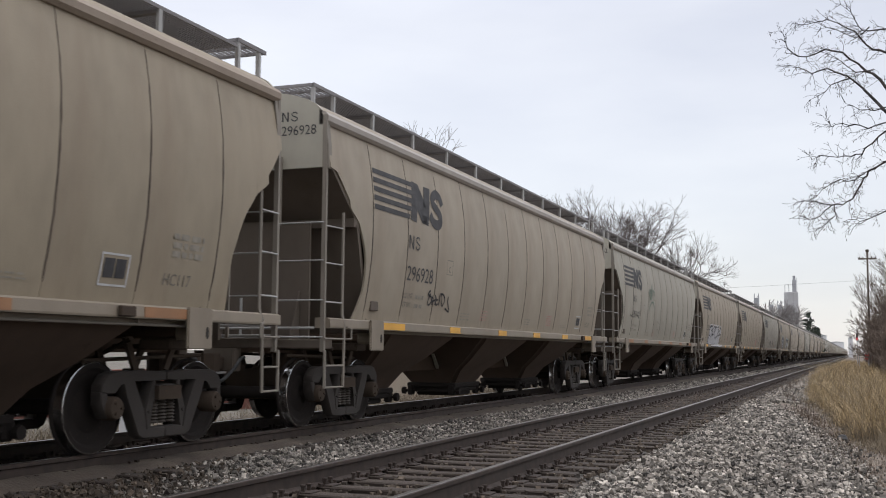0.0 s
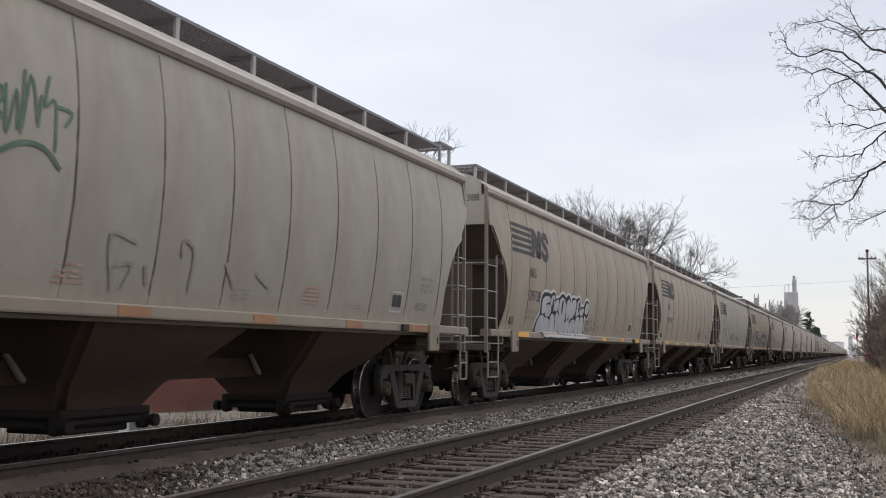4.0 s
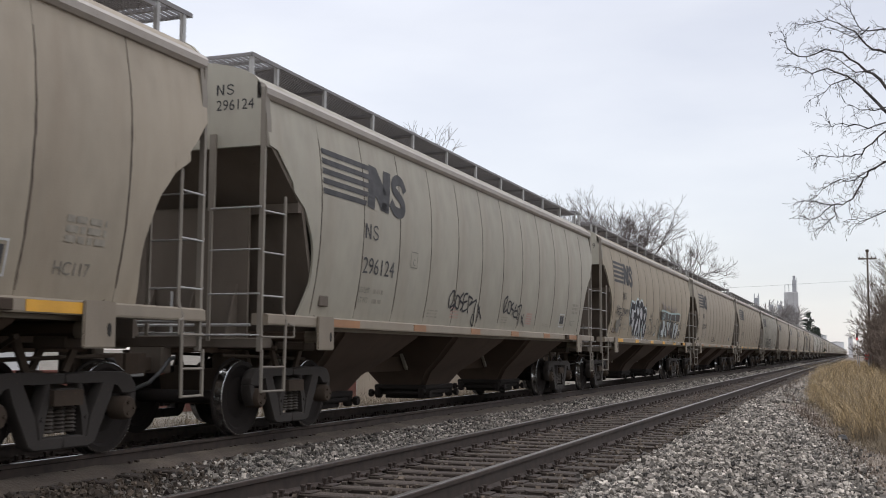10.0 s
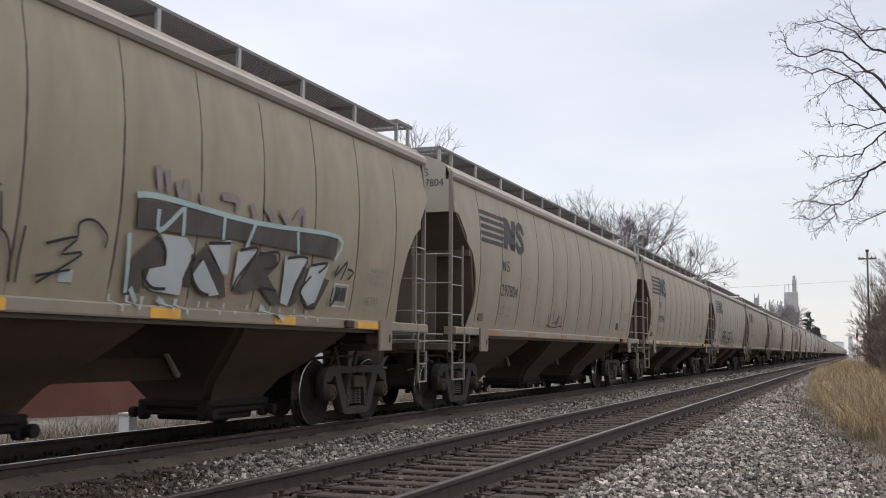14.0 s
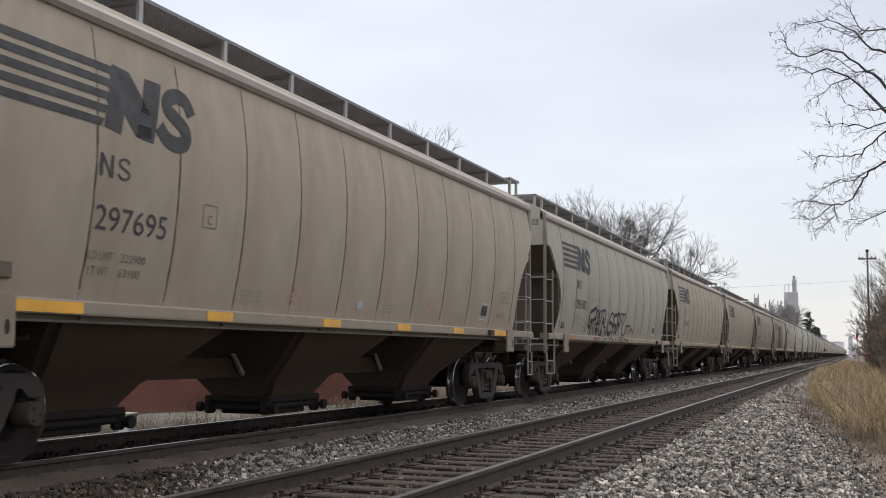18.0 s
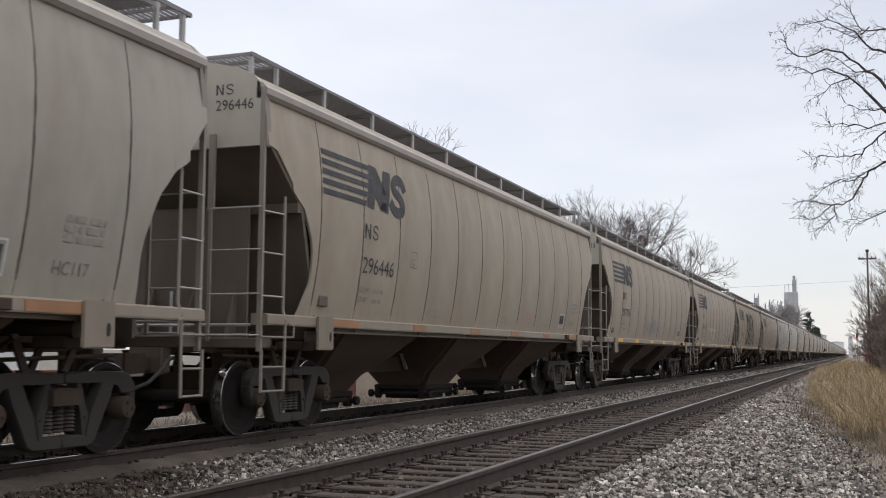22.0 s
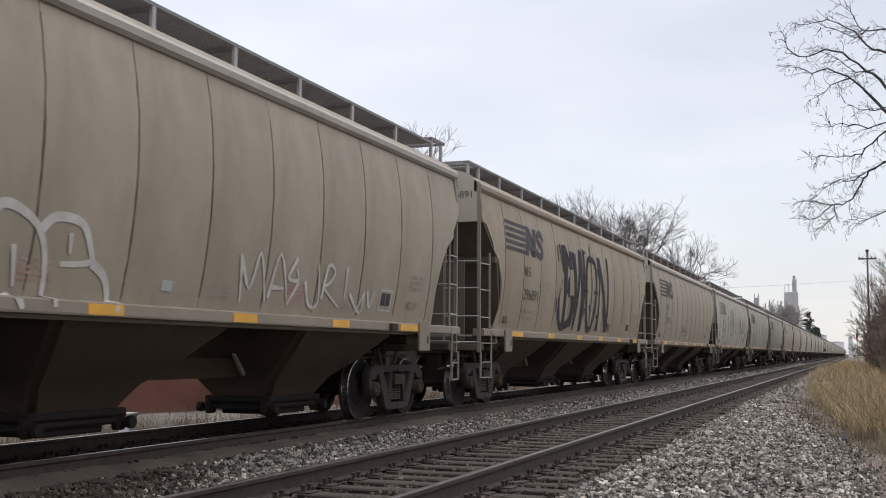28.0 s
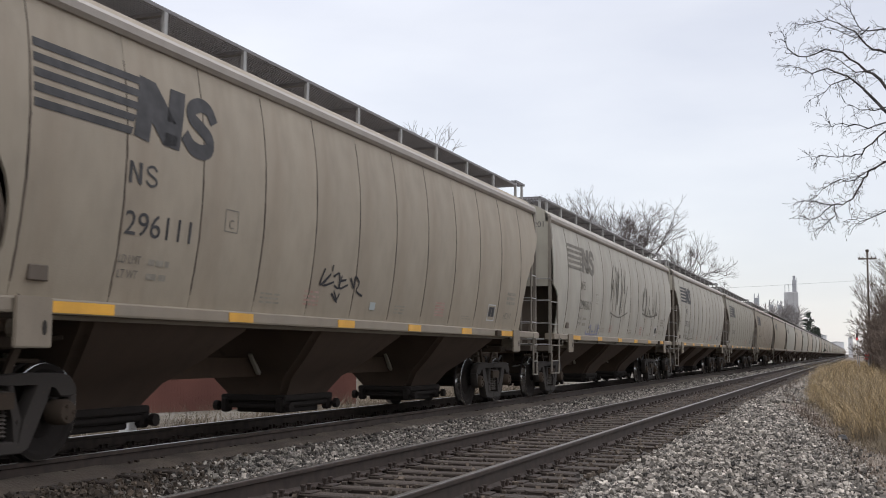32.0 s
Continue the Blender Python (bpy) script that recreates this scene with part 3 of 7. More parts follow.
# trucks
def side_frame(x):
    """Cast side frame: arched top, two teardrop windows, raking legs that meet under the springs; drawn about the truck centre."""
    bm = bmesh.new()
    a, b = x - 0.07, x + 0.07

    def both(pts, a=a, b=b):
        slab(bm, pts, 0, a, b)
        slab(bm, [(-y, z) for y, z in pts][::-1], 0, a, b)
    both([(0.0, 0.815), (0.0, 0.72), (0.26, 0.72), (0.60, 0.735), (0.78, 0.70), (0.84, 0.60), (0.97, 0.60), (1.07, 0.62), (1.06, 0.70), (0.98, 0.79), (0.86, 0.825), (0.45, 0.83)])
    both([(0.97, 0.61), (1.07, 0.63), (1.06, 0.50), (0.99, 0.36), (0.94, 0.36), (0.96, 0.48)])
    both([(0.54, 0.74), (0.74, 0.73), (0.66, 0.56), (0.46, 0.16), (0.37, 0.12), (0.31, 0.20), (0.38, 0.42)])
    both([(0.19, 0.725), (0.245, 0.725), (0.36, 0.42), (0.32, 0.20), (0.26, 0.20), (0.25, 0.44), (0.19, 0.52)])
    both([(0.0, 0.235), (0.0, 0.12), (0.38, 0.12), (0.40, 0.19), (0.30, 0.235)])
    bmesh.ops.bevel(bm, geom=list(bm.edges), offset=0.014, segments=1, affect="EDGES")
    slab(bm, [(-0.18, 0.54), (0.18, 0.54), (0.20, 0.64), (0.12, 0.68), (-0.12, 0.68), (-0.20, 0.64)], 0, x - 0.10, x + 0.085)
    for y in (-0.30, 0.30):
        rod(bm, (x, y, 0.40), (x + math.copysign(0.085, x), y, 0.40), 0.022, 6)
    return bm


def spring(x):
    bm = bmesh.new()
    for y in (0.0,):
        prof = [(0.27, 0.0)]
        for i in range(7):
            z = 0.27 + 0.035 * i
            prof += [(z, 0.05), (z + 0.012, 0.064), (z + 0.024, 0.05), (z + 0.03, 0.042)]
        prof.append((0.52, 0.0))
        lathe(bm, prof, 10, "z", (x, y, 0))
    return bm


def bolster():
    bm = bmesh.new()
    slab(bm, [(-1.12, 0.52), (-1.12, 0.66), (-0.3, 0.80), (0.3, 0.80), (1.12, 0.66), (1.12, 0.52), (0.3, 0.46), (-0.3, 0.46)], 1, -0.20, 0.20)
    box(bm, -0.7, 0.7, 0.36, 0.42, 0.34, 0.44)
    box(bm, -0.7, 0.7, -0.42, -0.36, 0.34, 0.44)
    rod(bm, (0.0, 0.0, 0.78), (0.0, 0.0, 1.06), 0.15, 12)
    for s in (-1, 1):
        box(bm, s * 0.64 - 0.08, s * 0.64 + 0.08, -0.1, 0.1, 0.72, 0.84, 0.01)
    return bm


def bearing_cap(sign):
    bm = bmesh.new()
    lathe(bm, [(sign * 0.94, 0.0), (sign * 0.94, 0.12), (sign * 1.10, 0.12), (sign * 1.13, 0.10), (sign * 1.135, 0.0)], 14)
    for i in range(3):
        a = 2.1 * i
        rod(bm, (sign * 1.13, 0.06 * math.cos(a), 0.06 * math.sin(a)), (sign * 1.15, 0.06 * math.cos(a), 0.06 * math.sin(a)), 0.018, 6)
    return bm


def wheel_disc(sign):
    bm = bmesh.new()
    prof = [(0.66, 0.10), (0.66, 0.17), (0.75, 0.24), (0.745, 0.36), (0.69, 0.40), (0.69, 0.448), (0.70, 0.486), (0.724, 0.484), (0.735, 0.461),
            (0.83, 0.455), (0.835, 0.40), (0.80, 0.365), (0.785, 0.25), (0.84, 0.17), (0.845, 0.10)]
    return lathe(bm, [(sign * d, r) for d, r in prof], 32)


def wheel_tread(sign):
    bm = bmesh.new()
    return lathe(bm, [(sign * d, r) for d, r in ((0.722, 0.470), (0.735, 0.4635), (0.81, 0.4595), (0.834, 0.4565), (0.8362, 0.448))], 32, caps=False)


def axle():
    return lathe(bmesh.new(), [(-0.95, 0.0), (-0.95, 0.078), (-0.66, 0.09), (-0.2, 0.08), (0.2, 0.08), (0.66, 0.09), (0.95, 0.078), (0.95, 0.0)], 12)


# lettering and paint laid on the side sheet
def on_side(bm, lift=0.006, sign=1):
    """Lays a drawing in the y, z plane (kept as x, y of the bmesh) on the bulging side."""
    bmesh.ops.bisect_plane(bm, geom=list(bm.verts) + list(bm.edges) + list(bm.faces), plane_co=(0, 1.348, 0), plane_no=(0, -1, 0), clear_outer=True)
    zs = [v.co.y for v in bm.verts]
    lo, hi = min(zs), max(zs)
    for z in ROWS[1:-1]:
        if lo < z < hi:
            bmesh.ops.bisect_plane(bm, geom=list(bm.verts) + list(bm.edges) + list(bm.faces), plane_co=(0, z, 0), plane_no=(0, 1, 0))
    for v in bm.verts:
        y, z = v.co.x, v.co.y
        v.co = (side_x(max(1.46, z)) + lift if z > 1.475 else 1.603 + lift, y, z)
    return bm


def flat(bm, pts):
    bm.faces.new([bm.verts.new((p[0], p[1], 0)) for p in pts])
    return bm


def bar(bm, y0, y1, z0, z1):
    return flat(bm, [(y0, z0), (y1, z0), (y1, z1), (y0, z1)])


def lettering(text):
    """A drawing of readable characters, one unit wide and one high."""
    cu = bpy.data.curves.new("lettering", "FONT")
    cu.body, cu.resolution_u = text, 3
    ob = new("lettering", cu)
    me = bpy.data.meshes.new_from_object(ob)
    bm = bmesh.new()
    bm.from_mesh(me)
    bpy.data.objects.remove(ob)
    bpy.data.meshes.remove(me)
    bpy.data.curves.remove(cu)
    xs, ys = [v.co.x for v in bm.verts], [v.co.y for v in bm.verts]
    for v in bm.verts:
        v.co = ((v.co.x - min(xs)) / (max(xs) - min(xs)), (v.co.y - min(ys)) / (max(ys) - min(ys)), 0)
    return bm


def sized(bm, y0, y1, z0, z1):
    for v in bm.verts:
        v.co = (y0 + v.co.x * (y1 - y0), z0 + v.co.y * (z1 - z0), 0)
    return bm


def stripe(i):
    z = 3.60 - 0.131 * i
    d = 0.012 * i
    return on_side(flat(bmesh.new(), [(1.37, z), (2.66 + 0.05 * (4 - i), z), (2.70 + 0.05 * (4 - i), z + 0.075), (1.37, z + 0.075)]))


def emblem_block(k):
    """The two heavy slanted shapes of the emblem."""
    bm = bmesh.new()
    if k == 0:
        flat(bm, [(2.66, 3.08), (2.90, 3.05), (3.05, 3.68), (2.80, 3.70)])
        flat(bm, [(3.05, 3.68), (2.95, 3.26), (3.13, 3.07), (3.36, 3.07), (3.38, 3.30)])
        flat(bm, [(3.13, 3.07), (3.40, 3.05), (3.56, 3.68), (3.30, 3.68)])
    else:
        pts = ((4.06, 3.46), (3.98, 3.59), (3.82, 3.62), (3.66, 3.55), (3.65, 3.45), (3.80, 3.37), (3.95, 3.28), (3.94, 3.16), (3.80, 3.11), (3.62, 3.14), (3.50, 3.25))
        stroke(bm, pts, 0.155, 0.165, 4)
    for v in bm.verts:
        v.co.x += 0.04
    return on_side(bm, 0.007)


def mark_bars(y0, z0, w, h):
    """Initials of the owner, as plain bars and one bent line."""
    bm = bmesh.new()
    bar(bm, y0, y0 + 0.10 * w, z0, z0 + h)
    flat(bm, [(y0 + 0.10 * w, z0 + h), (y0 + 0.10 * w, z0 + 0.76 * h), (y0 + 0.34 * w, z0), (y0 + 0.34 * w, z0 + 0.24 * h)])
    bar(bm, y0 + 0.34 * w, y0 + 0.44 * w, z0, z0 + h)
    pts = ((0.97, 0.76), (0.88, 0.93), (0.74, 0.93), (0.63, 0.80), (0.66, 0.62), (0.80, 0.50), (0.95, 0.37), (0.97, 0.20), (0.86, 0.06), (0.72, 0.06), (0.60, 0.24))
    stroke(bm, [(y0 + u * w, z0 + v * h) for u, v in pts], 0.12 * h, None, 3)
    return bm


def frame_bars(y0, y1, z0, z1, w=0.012):
    bm = bmesh.new()
    for a in ((y0, y1, z0, z0 + w), (y0, y1, z1 - w, z1), (y0, y0 + w, z0 + w, z1 - w), (y1 - w, y1, z0 + w, z1 - w)):
        bar(bm, *a)
    return bm


def lines(y0, y1, zs, h, seed, gap=True):
    """Rows of small writing too faint to read, as bars."""
    rnd = random.Random(seed)
    bm = bmesh.new()
    for z in zs:
        y = y0
        while y < y1 - 0.03:
            w = min(rnd.uniform(0.06, 0.22), y1 - y)
            bar(bm, y, y + w, z, z + h)
            y += w + (rnd.uniform(0.02, 0.05) if gap else 0)
    return bm


def stroke(bm, pts, w0, w1=None, sub=5):
    """A painted line of changing width through the points."""
    w1 = w0 if w1 is None else w1
    P = [Vector((*p, 0)) for p in pts]
    Q = []
    for i in range(len(P) - 1):
        a, b, c, d = P[max(0, i - 1)], P[i], P[i + 1], P[min(len(P) - 1, i + 2)]
        for k in range(sub):
            t = k / sub
            Q.append(0.5 * ((2 * b) + (c - a) * t + (2 * a - 5 * b + 4 * c - d) * t * t + (3 * b - a - 3 * c + d) * t ** 3))
    Q.append(P[-1])
    L, R = [], []
    for i, q in enumerate(Q):
        d = (Q[min(i + 1, len(Q) - 1)] - Q[max(i - 1, 0)])
        d = d.normalized() if d.length > 1e-6 else Vector((1, 0, 0))
        n = Vector((-d.y, d.x, 0)) * (w0 + (w1 - w0) * i / (len(Q) - 1)) / 2
        L.append(bm.verts.new(q + n))
        R.append(bm.verts.new(q - n))
    for i in range(len(Q) - 1):
        bm.faces.new((R[i], R[i + 1], L[i + 1], L[i]))
    return bm


# ---- graffiti: painted strokes and fills, one drawing per colour ----
def scribble(seed, y0, y1, z0, z1, n, w, slant=0.15):
    """A hand-sprayed tag: looping upright strokes side by side."""
    rnd = random.Random(seed)
    bm = bmesh.new()
    step = (y1 - y0) / n
    for i in range(n):
        a = y0 + i * step
        h = (z1 - z0)
        pts = []
        for k in range(rnd.choice((3, 4, 5))):
            u = rnd.uniform(0.0, 1.15)
            v = rnd.uniform(0.0, 1.0) if k else rnd.choice((0.02, 0.95))
            pts.append((a + step * u + slant * h * (v - 0.5), z0 + h * v))
        stroke(bm, pts, w, w * 0.7)
    stroke(bm, [(y0, z0 + 0.1 * (z1 - z0)), ((y0 + y1) / 2, z0 + 0.04 * (z1 - z0)), (y1, z0 + 0.15 * (z1 - z0))], w * 0.7)
    return bm


def drawn(paths, w, thin=0.85):
    bm = bmesh.new()
    for pts in paths:
        stroke(bm, pts, w, w * thin, 4)
    return bm


def fills(polys, rounded=False):
    """Painted areas with straight or rounded outlines."""
    bm = bmesh.new()
    for pts in polys:
        if rounded:
            n, out = len(pts), []
            for i in range(n):
                a, b, c, d = (Vector(pts[k % n]) for k in (i - 1, i, i + 1, i + 2))
                for t in (0.0, 0.33, 0.67):
                    out.append(tuple(0.5 * (2 * b + (c - a) * t + (2 * a - 5 * b + 4 * c - d) * t * t + (3 * b - a - 3 * c + d) * t ** 3)))
            pts = out
        flat(bm, pts)
    bmesh.ops.triangulate(bm, faces=list(bm.faces))
    return bm


def joined(*bms):
    """Several drawings in one colour laid together."""
    out = bmesh.new()
    for b in bms:
        me = bpy.data.meshes.new("drawing")
        b.to_mesh(me)
        b.free()
        out.from_mesh(me)
        bpy.data.meshes.remove(me)
    return out


# places along the car and above the rail through which each sprayed line runs
SWIRL = [[(4.5, 2.49), (4.27, 2.45), (4.04, 2.5), (3.92, 2.35), (3.91, 2.14), (4.07, 1.95)], [(4.07, 1.95), (4.28, 2.14), (4.53, 2.21), (4.62, 2.11), (4.6, 1.91), (4.53, 1.67)], [(5.14, 2.3), (5.05, 2.55), (4.84, 2.6), (4.72, 2.44), (4.77, 2.24), (5.01, 2.21), (5.25, 2.28)], [(4.9, 2.16), (4.77, 2.01), (4.69, 1.8), (4.68, 1.58)], [(5.25, 2.27), (5.2, 2.07), (5.1, 1.8), (5.04, 1.56)], [(5.32, 2.5), (5.56, 2.59), (5.79, 2.46), (5.86, 2.18), (5.75, 1.96)], [(5.3, 2.29), (5.57, 2.1), (5.72, 1.8), (5.79, 1.51)], [(5.24, 2), (5.36, 1.78), (5.42, 1.55)]]
SWIRL += [[(6.01, 2.56), (5.98, 2.25), (6.17, 2.02), (6.41, 2.19), (6.36, 2.38), (6.09, 2.32)], [(6.04, 1.95), (6.24, 1.74), (6.37, 1.53)], [(6.59, 1.96), (6.52, 1.72), (6.52, 1.52)]]
SWIRL_FILL = [[(4.06, 2.3), (4.18, 2.34), (4.35, 2.25), (4.29, 2.09), (4.15, 2.03), (4.04, 2.13)], [(4.16, 1.91), (4.3, 2.06), (4.46, 2.09), (4.5, 1.99), (4.36, 1.86), (4.17, 1.87)], [(4.85, 2.41), (4.99, 2.45), (5.13, 2.35), (5.09, 2.23), (4.93, 2.22)], [(4.78, 1.67), (4.77, 1.9), (4.93, 2.05), (5.13, 2.01), (5.01, 1.82), (4.86, 1.66)], [(5.37, 1.66), (5.27, 1.99), (5.34, 2.11), (5.48, 2.09), (5.49, 1.85)], [(5.39, 2.31), (5.56, 2.41), (5.72, 2.37), (5.74, 2.22), (5.63, 2.11), (5.41, 2.21)], [(6.04, 2.28), (6.26, 2.34), (6.27, 2.22), (6.19, 2.08), (6.07, 2.14)], [(6.13, 1.89), (6.28, 1.91), (6.36, 1.81), (6.35, 1.65)]]
WIRY = [[(1.75, 2.2), (1.82, 2.41), (1.86, 2.35), (1.77, 2.2), (1.85, 2.21), (1.81, 2.06)], [(1.89, 2.21), (1.94, 2.36), (2.03, 2.36), (1.93, 2.22), (2.02, 2.24), (1.93, 2.1), (2.02, 2.11)], [(2.02, 2.3), (2.19, 2.34), (2.06, 2.14), (2.18, 2.17)], [(2.17, 2.31), (2.35, 2.33), (2.31, 2.23), (2.2, 2.2), (2.39, 2.2), (2.2, 2.01), (2.57, 2.21)], [(2.44, 2.18), (2.62, 2.04)], [(2.34, 2.02), (2.48, 1.99), (2.51, 1.89), (2.34, 1.79), (2.28, 1.63)]]
SMUDGE = [[(1.79, 1.93), (1.9, 1.99), (2.34, 2), (2.39, 1.87), (2.3, 1.8), (2.08, 1.77), (1.77, 1.8)], [(1.78, 1.74), (2.29, 1.78), (2.28, 1.63), (2.01, 1.63), (1.78, 1.67)]]
SCRAWL = [[(6.91, 1.64), (6.86, 1.83), (7.02, 1.94), (7.11, 1.79), (7.04, 1.65), (7.11, 1.96)], [(6.98, 2.13), (7.21, 2.16), (7.44, 2.06), (7.66, 1.93), (7.75, 1.59)], [(7.41, 2.46), (7.45, 2.27), (7.44, 2.06)], [(7.21, 2.05), (7.32, 2.26), (7.5, 2.36)], [(7.56, 2.02), (7.51, 2.3)], [(7.83, 2.06), (7.81, 1.83), (7.82, 1.59)], [(8.1, 1.94), (8.48, 2.03), (8.31, 1.87), (8.57, 1.89), (8.06, 1.6)], [(8.48, 2.04), (8.48, 2.16), (8.66, 2.2), (8.86, 2.09), (8.86, 1.97)], [(7.18, 1.77), (7.27, 1.52)], [(7.34, 1.8), (7.52, 1.5)], [(8.04, 1.66), (8.45, 1.74)]]
BAND = [[(9.26, 2.48), (11.01, 2.51), (13.49, 2.54), (13.47, 2.25), (11.05, 2.26), (9.27, 2.2)], [(9.57, 2.15), (9.75, 2.02), (9.79, 1.87), (9.51, 1.83), (9.47, 1.59), (9.25, 1.58), (9.27, 1.91)], [(10.42, 2.13), (10.89, 1.84), (10.99, 1.63), (10.91, 1.6), (10.4, 2), (10.26, 1.69), (10.11, 1.75)], [(11.12, 1.7), (11.27, 1.87), (11.54, 2.18), (11.92, 2.17), (12, 2.05), (11.8, 1.91), (12.25, 1.62), (12.04, 1.57), (11.67, 1.76), (11.31, 1.68)], [(12.43, 2.13), (12.75, 2.06), (12.59, 1.64), (12.44, 1.57)], [(13.07, 1.99), (13.38, 1.96), (13.11, 1.57), (12.93, 1.56)]]
BLOCK_FILL = [[(9.65, 2.18), (10.09, 2.19), (10.25, 2.07), (10.13, 1.79), (10.13, 1.6), (9.66, 1.62), (9.51, 1.68), (9.56, 1.83), (9.81, 1.88), (9.79, 2.03)], [(10.5, 2.15), (10.92, 2.25), (10.95, 1.87), (10.84, 1.87)], [(10.44, 1.99), (10.85, 1.64), (10.66, 1.62), (10.44, 1.66), (10.27, 1.8)], [(11.08, 2.14), (11.48, 2.18), (11.2, 1.86), (11.08, 1.69)], [(12.14, 2.17), (12.69, 2.19), (12.46, 1.86), (12.39, 1.58), (12.19, 1.62)], [(12.81, 2.11), (13.3, 2.17), (13.07, 1.66), (12.89, 1.61), (12.66, 1.76)]]
BLOCK_LINE = [[(9.57, 2.15), (9.74, 2.06), (9.78, 1.92)], [(9.45, 1.82), (9.51, 1.72), (9.65, 1.65), (9.86, 1.65)], [(10.22, 2.03), (10.29, 1.8), (10.47, 1.66), (10.65, 1.63)], [(10.49, 2.17), (10.91, 2.21)], [(11.12, 2.15), (11.5, 2.2), (11.16, 1.86), (11.07, 1.69)], [(11.55, 2.14), (11.96, 2.2), (11.96, 2.05), (11.68, 1.98)], [(11.67, 1.77), (12.05, 1.75)], [(12.19, 2.15), (12.69, 2.19), (12.51, 1.86), (12.39, 1.59)], [(12.81, 2.11), (13.25, 2.17), (13.03, 2.03)], [(12.85, 1.98), (12.63, 1.78), (12.8, 1.6), (13.1, 1.59)], [(13.57, 2.17), (13.5, 2.02), (13.82, 2.24), (13.68, 1.98)], [(13.85, 2.14), (14.03, 2.11), (13.89, 2)], [(13.5, 1.87), (13.49, 1.63), (13.73, 1.84)]]
BLOCK_EDGE = [[(9.22, 2.51), (9.65, 2.54), (11.4, 2.49), (13.49, 2.54), (13.44, 2.23)], [(10, 2.49), (10.02, 2.2)], [(10.75, 2.49), (10.76, 2.23)], [(11.4, 2.49), (11.23, 2.16)], [(12.39, 2.49), (12.45, 2.22)], [(9.58, 2.42), (9.62, 2.21), (9.97, 2.47)], [(9.17, 2.14), (9.25, 1.58)], [(9.31, 1.63), (9.44, 1.5)], [(9.77, 1.55), (9.92, 1.48)], [(11.75, 1.56), (12.05, 1.4)]]
WASH = [[(9.53, 2.85), (9.58, 2.62)], [(9.68, 2.82), (9.73, 2.61)], [(9.87, 2.74), (9.96, 2.56), (10.03, 2.76), (10.08, 2.58)], [(10.3, 2.69), (10.32, 2.57)], [(10.69, 2.7), (10.98, 2.7), (11, 2.58)], [(11.29, 2.7), (11.39, 2.55)], [(11.62, 2.7), (11.8, 2.55)], [(11.96, 2.7), (12.24, 2.56), (12.5, 2.77), (12.57, 2.55)]]
CHUNKY = [[(4.28, 2.09), (4.92, 2.23)], [(4.23, 2.01), (4.23, 1.87), (4.23, 1.71)], [(4.23, 1.71), (4.42, 1.71)], [(4.38, 1.85), (4.57, 1.88), (4.53, 1.72), (4.46, 1.53)], [(4.64, 1.88), (4.93, 1.96)], [(5.06, 1.8), (5.44, 1.84)], [(5.07, 1.65), (5.4, 1.66)], [(5.21, 1.63), (5.24, 1.52)], [(5.88, 2), (5.84, 1.84), (5.97, 1.87), (5.9, 2)], [(5.84, 1.66), (5.81, 1.53)], [(6.46, 1.63), (6.44, 1.52)], [(6.73, 1.87), (6.85, 1.9), (7.21, 1.82)], [(6.62, 1.67), (6.75, 1.57), (7.08, 1.63)], [(7.35, 1.8), (7.62, 1.83), (7.55, 1.57)], [(7.83, 1.83), (8.13, 1.87)], [(7.29, 2.09), (7.98, 2.18)], [(7.91, 1.83), (7.73, 1.56)]]
OUTLINE = [[(4.28, 2.09), (4.23, 2)], [(4.92, 2.24), (4.93, 1.96), (4.9, 1.84), (4.92, 1.51)], [(4.57, 1.87), (4.52, 1.68), (4.49, 1.51), (4.42, 1.52)], [(4.76, 1.85), (4.74, 1.69), (4.82, 1.53)], [(4.96, 2.13), (5.22, 2.17), (5.2, 1.89)], [(5.01, 2.12), (4.96, 1.87)], [(5.25, 2.16), (5.3, 1.89)], [(5.31, 2.12), (5.44, 1.83)], [(5.16, 1.77), (5.22, 1.52)], [(5.3, 1.65), (5.35, 1.52)], [(5.36, 2.13), (5.66, 2.19), (5.65, 2.1)], [(5.65, 2.13), (5.54, 1.85), (5.5, 1.65), (5.6, 1.53), (5.77, 1.5)], [(5.67, 2.14), (5.9, 2.21), (6.09, 2.13), (6.13, 1.99), (6.03, 1.77)], [(5.83, 1.78), (5.75, 1.54), (5.9, 1.5), (5.92, 1.67)]]
OUTLINE += [[(6.03, 1.75), (6.25, 1.72), (6.21, 1.52)], [(7.19, 1.98), (7.19, 2.1), (6.94, 2.16), (6.74, 2.06), (6.59, 1.93), (6.55, 1.7), (6.63, 1.58), (6.81, 1.52), (6.99, 1.53), (7.08, 1.63)], [(7.21, 1.82), (7.3, 1.67), (7.19, 1.54)], [(7.29, 2.09), (7.29, 1.87), (7.32, 1.61)], [(7.73, 2.14), (7.83, 1.84)], [(7.94, 2.19), (7.9, 1.84)], [(8.1, 2.15), (8.15, 1.89), (8.03, 1.54)], [(8.1, 2.15), (8.49, 2.18), (8.35, 1.87)], [(8.49, 2.17), (8.78, 2.19), (8.78, 2.04), (8.48, 1.73), (8.84, 1.56), (9.08, 1.61), (9.06, 1.83)], [(9.06, 1.83), (9.63, 1.86), (9.66, 1.79), (9.62, 1.59)], [(9.88, 1.84), (10.01, 1.65)], [(9.83, 1.72), (10.05, 1.77)]]
OUTLINE += [[(10.23, 1.69), (10.3, 1.66)], [(10.34, 1.78), (10.35, 1.66)], [(3.74, 1.7), (3.71, 1.68)], [(4.04, 1.79), (4, 1.75)], [(3.93, 1.64), (3.92, 1.6)]]
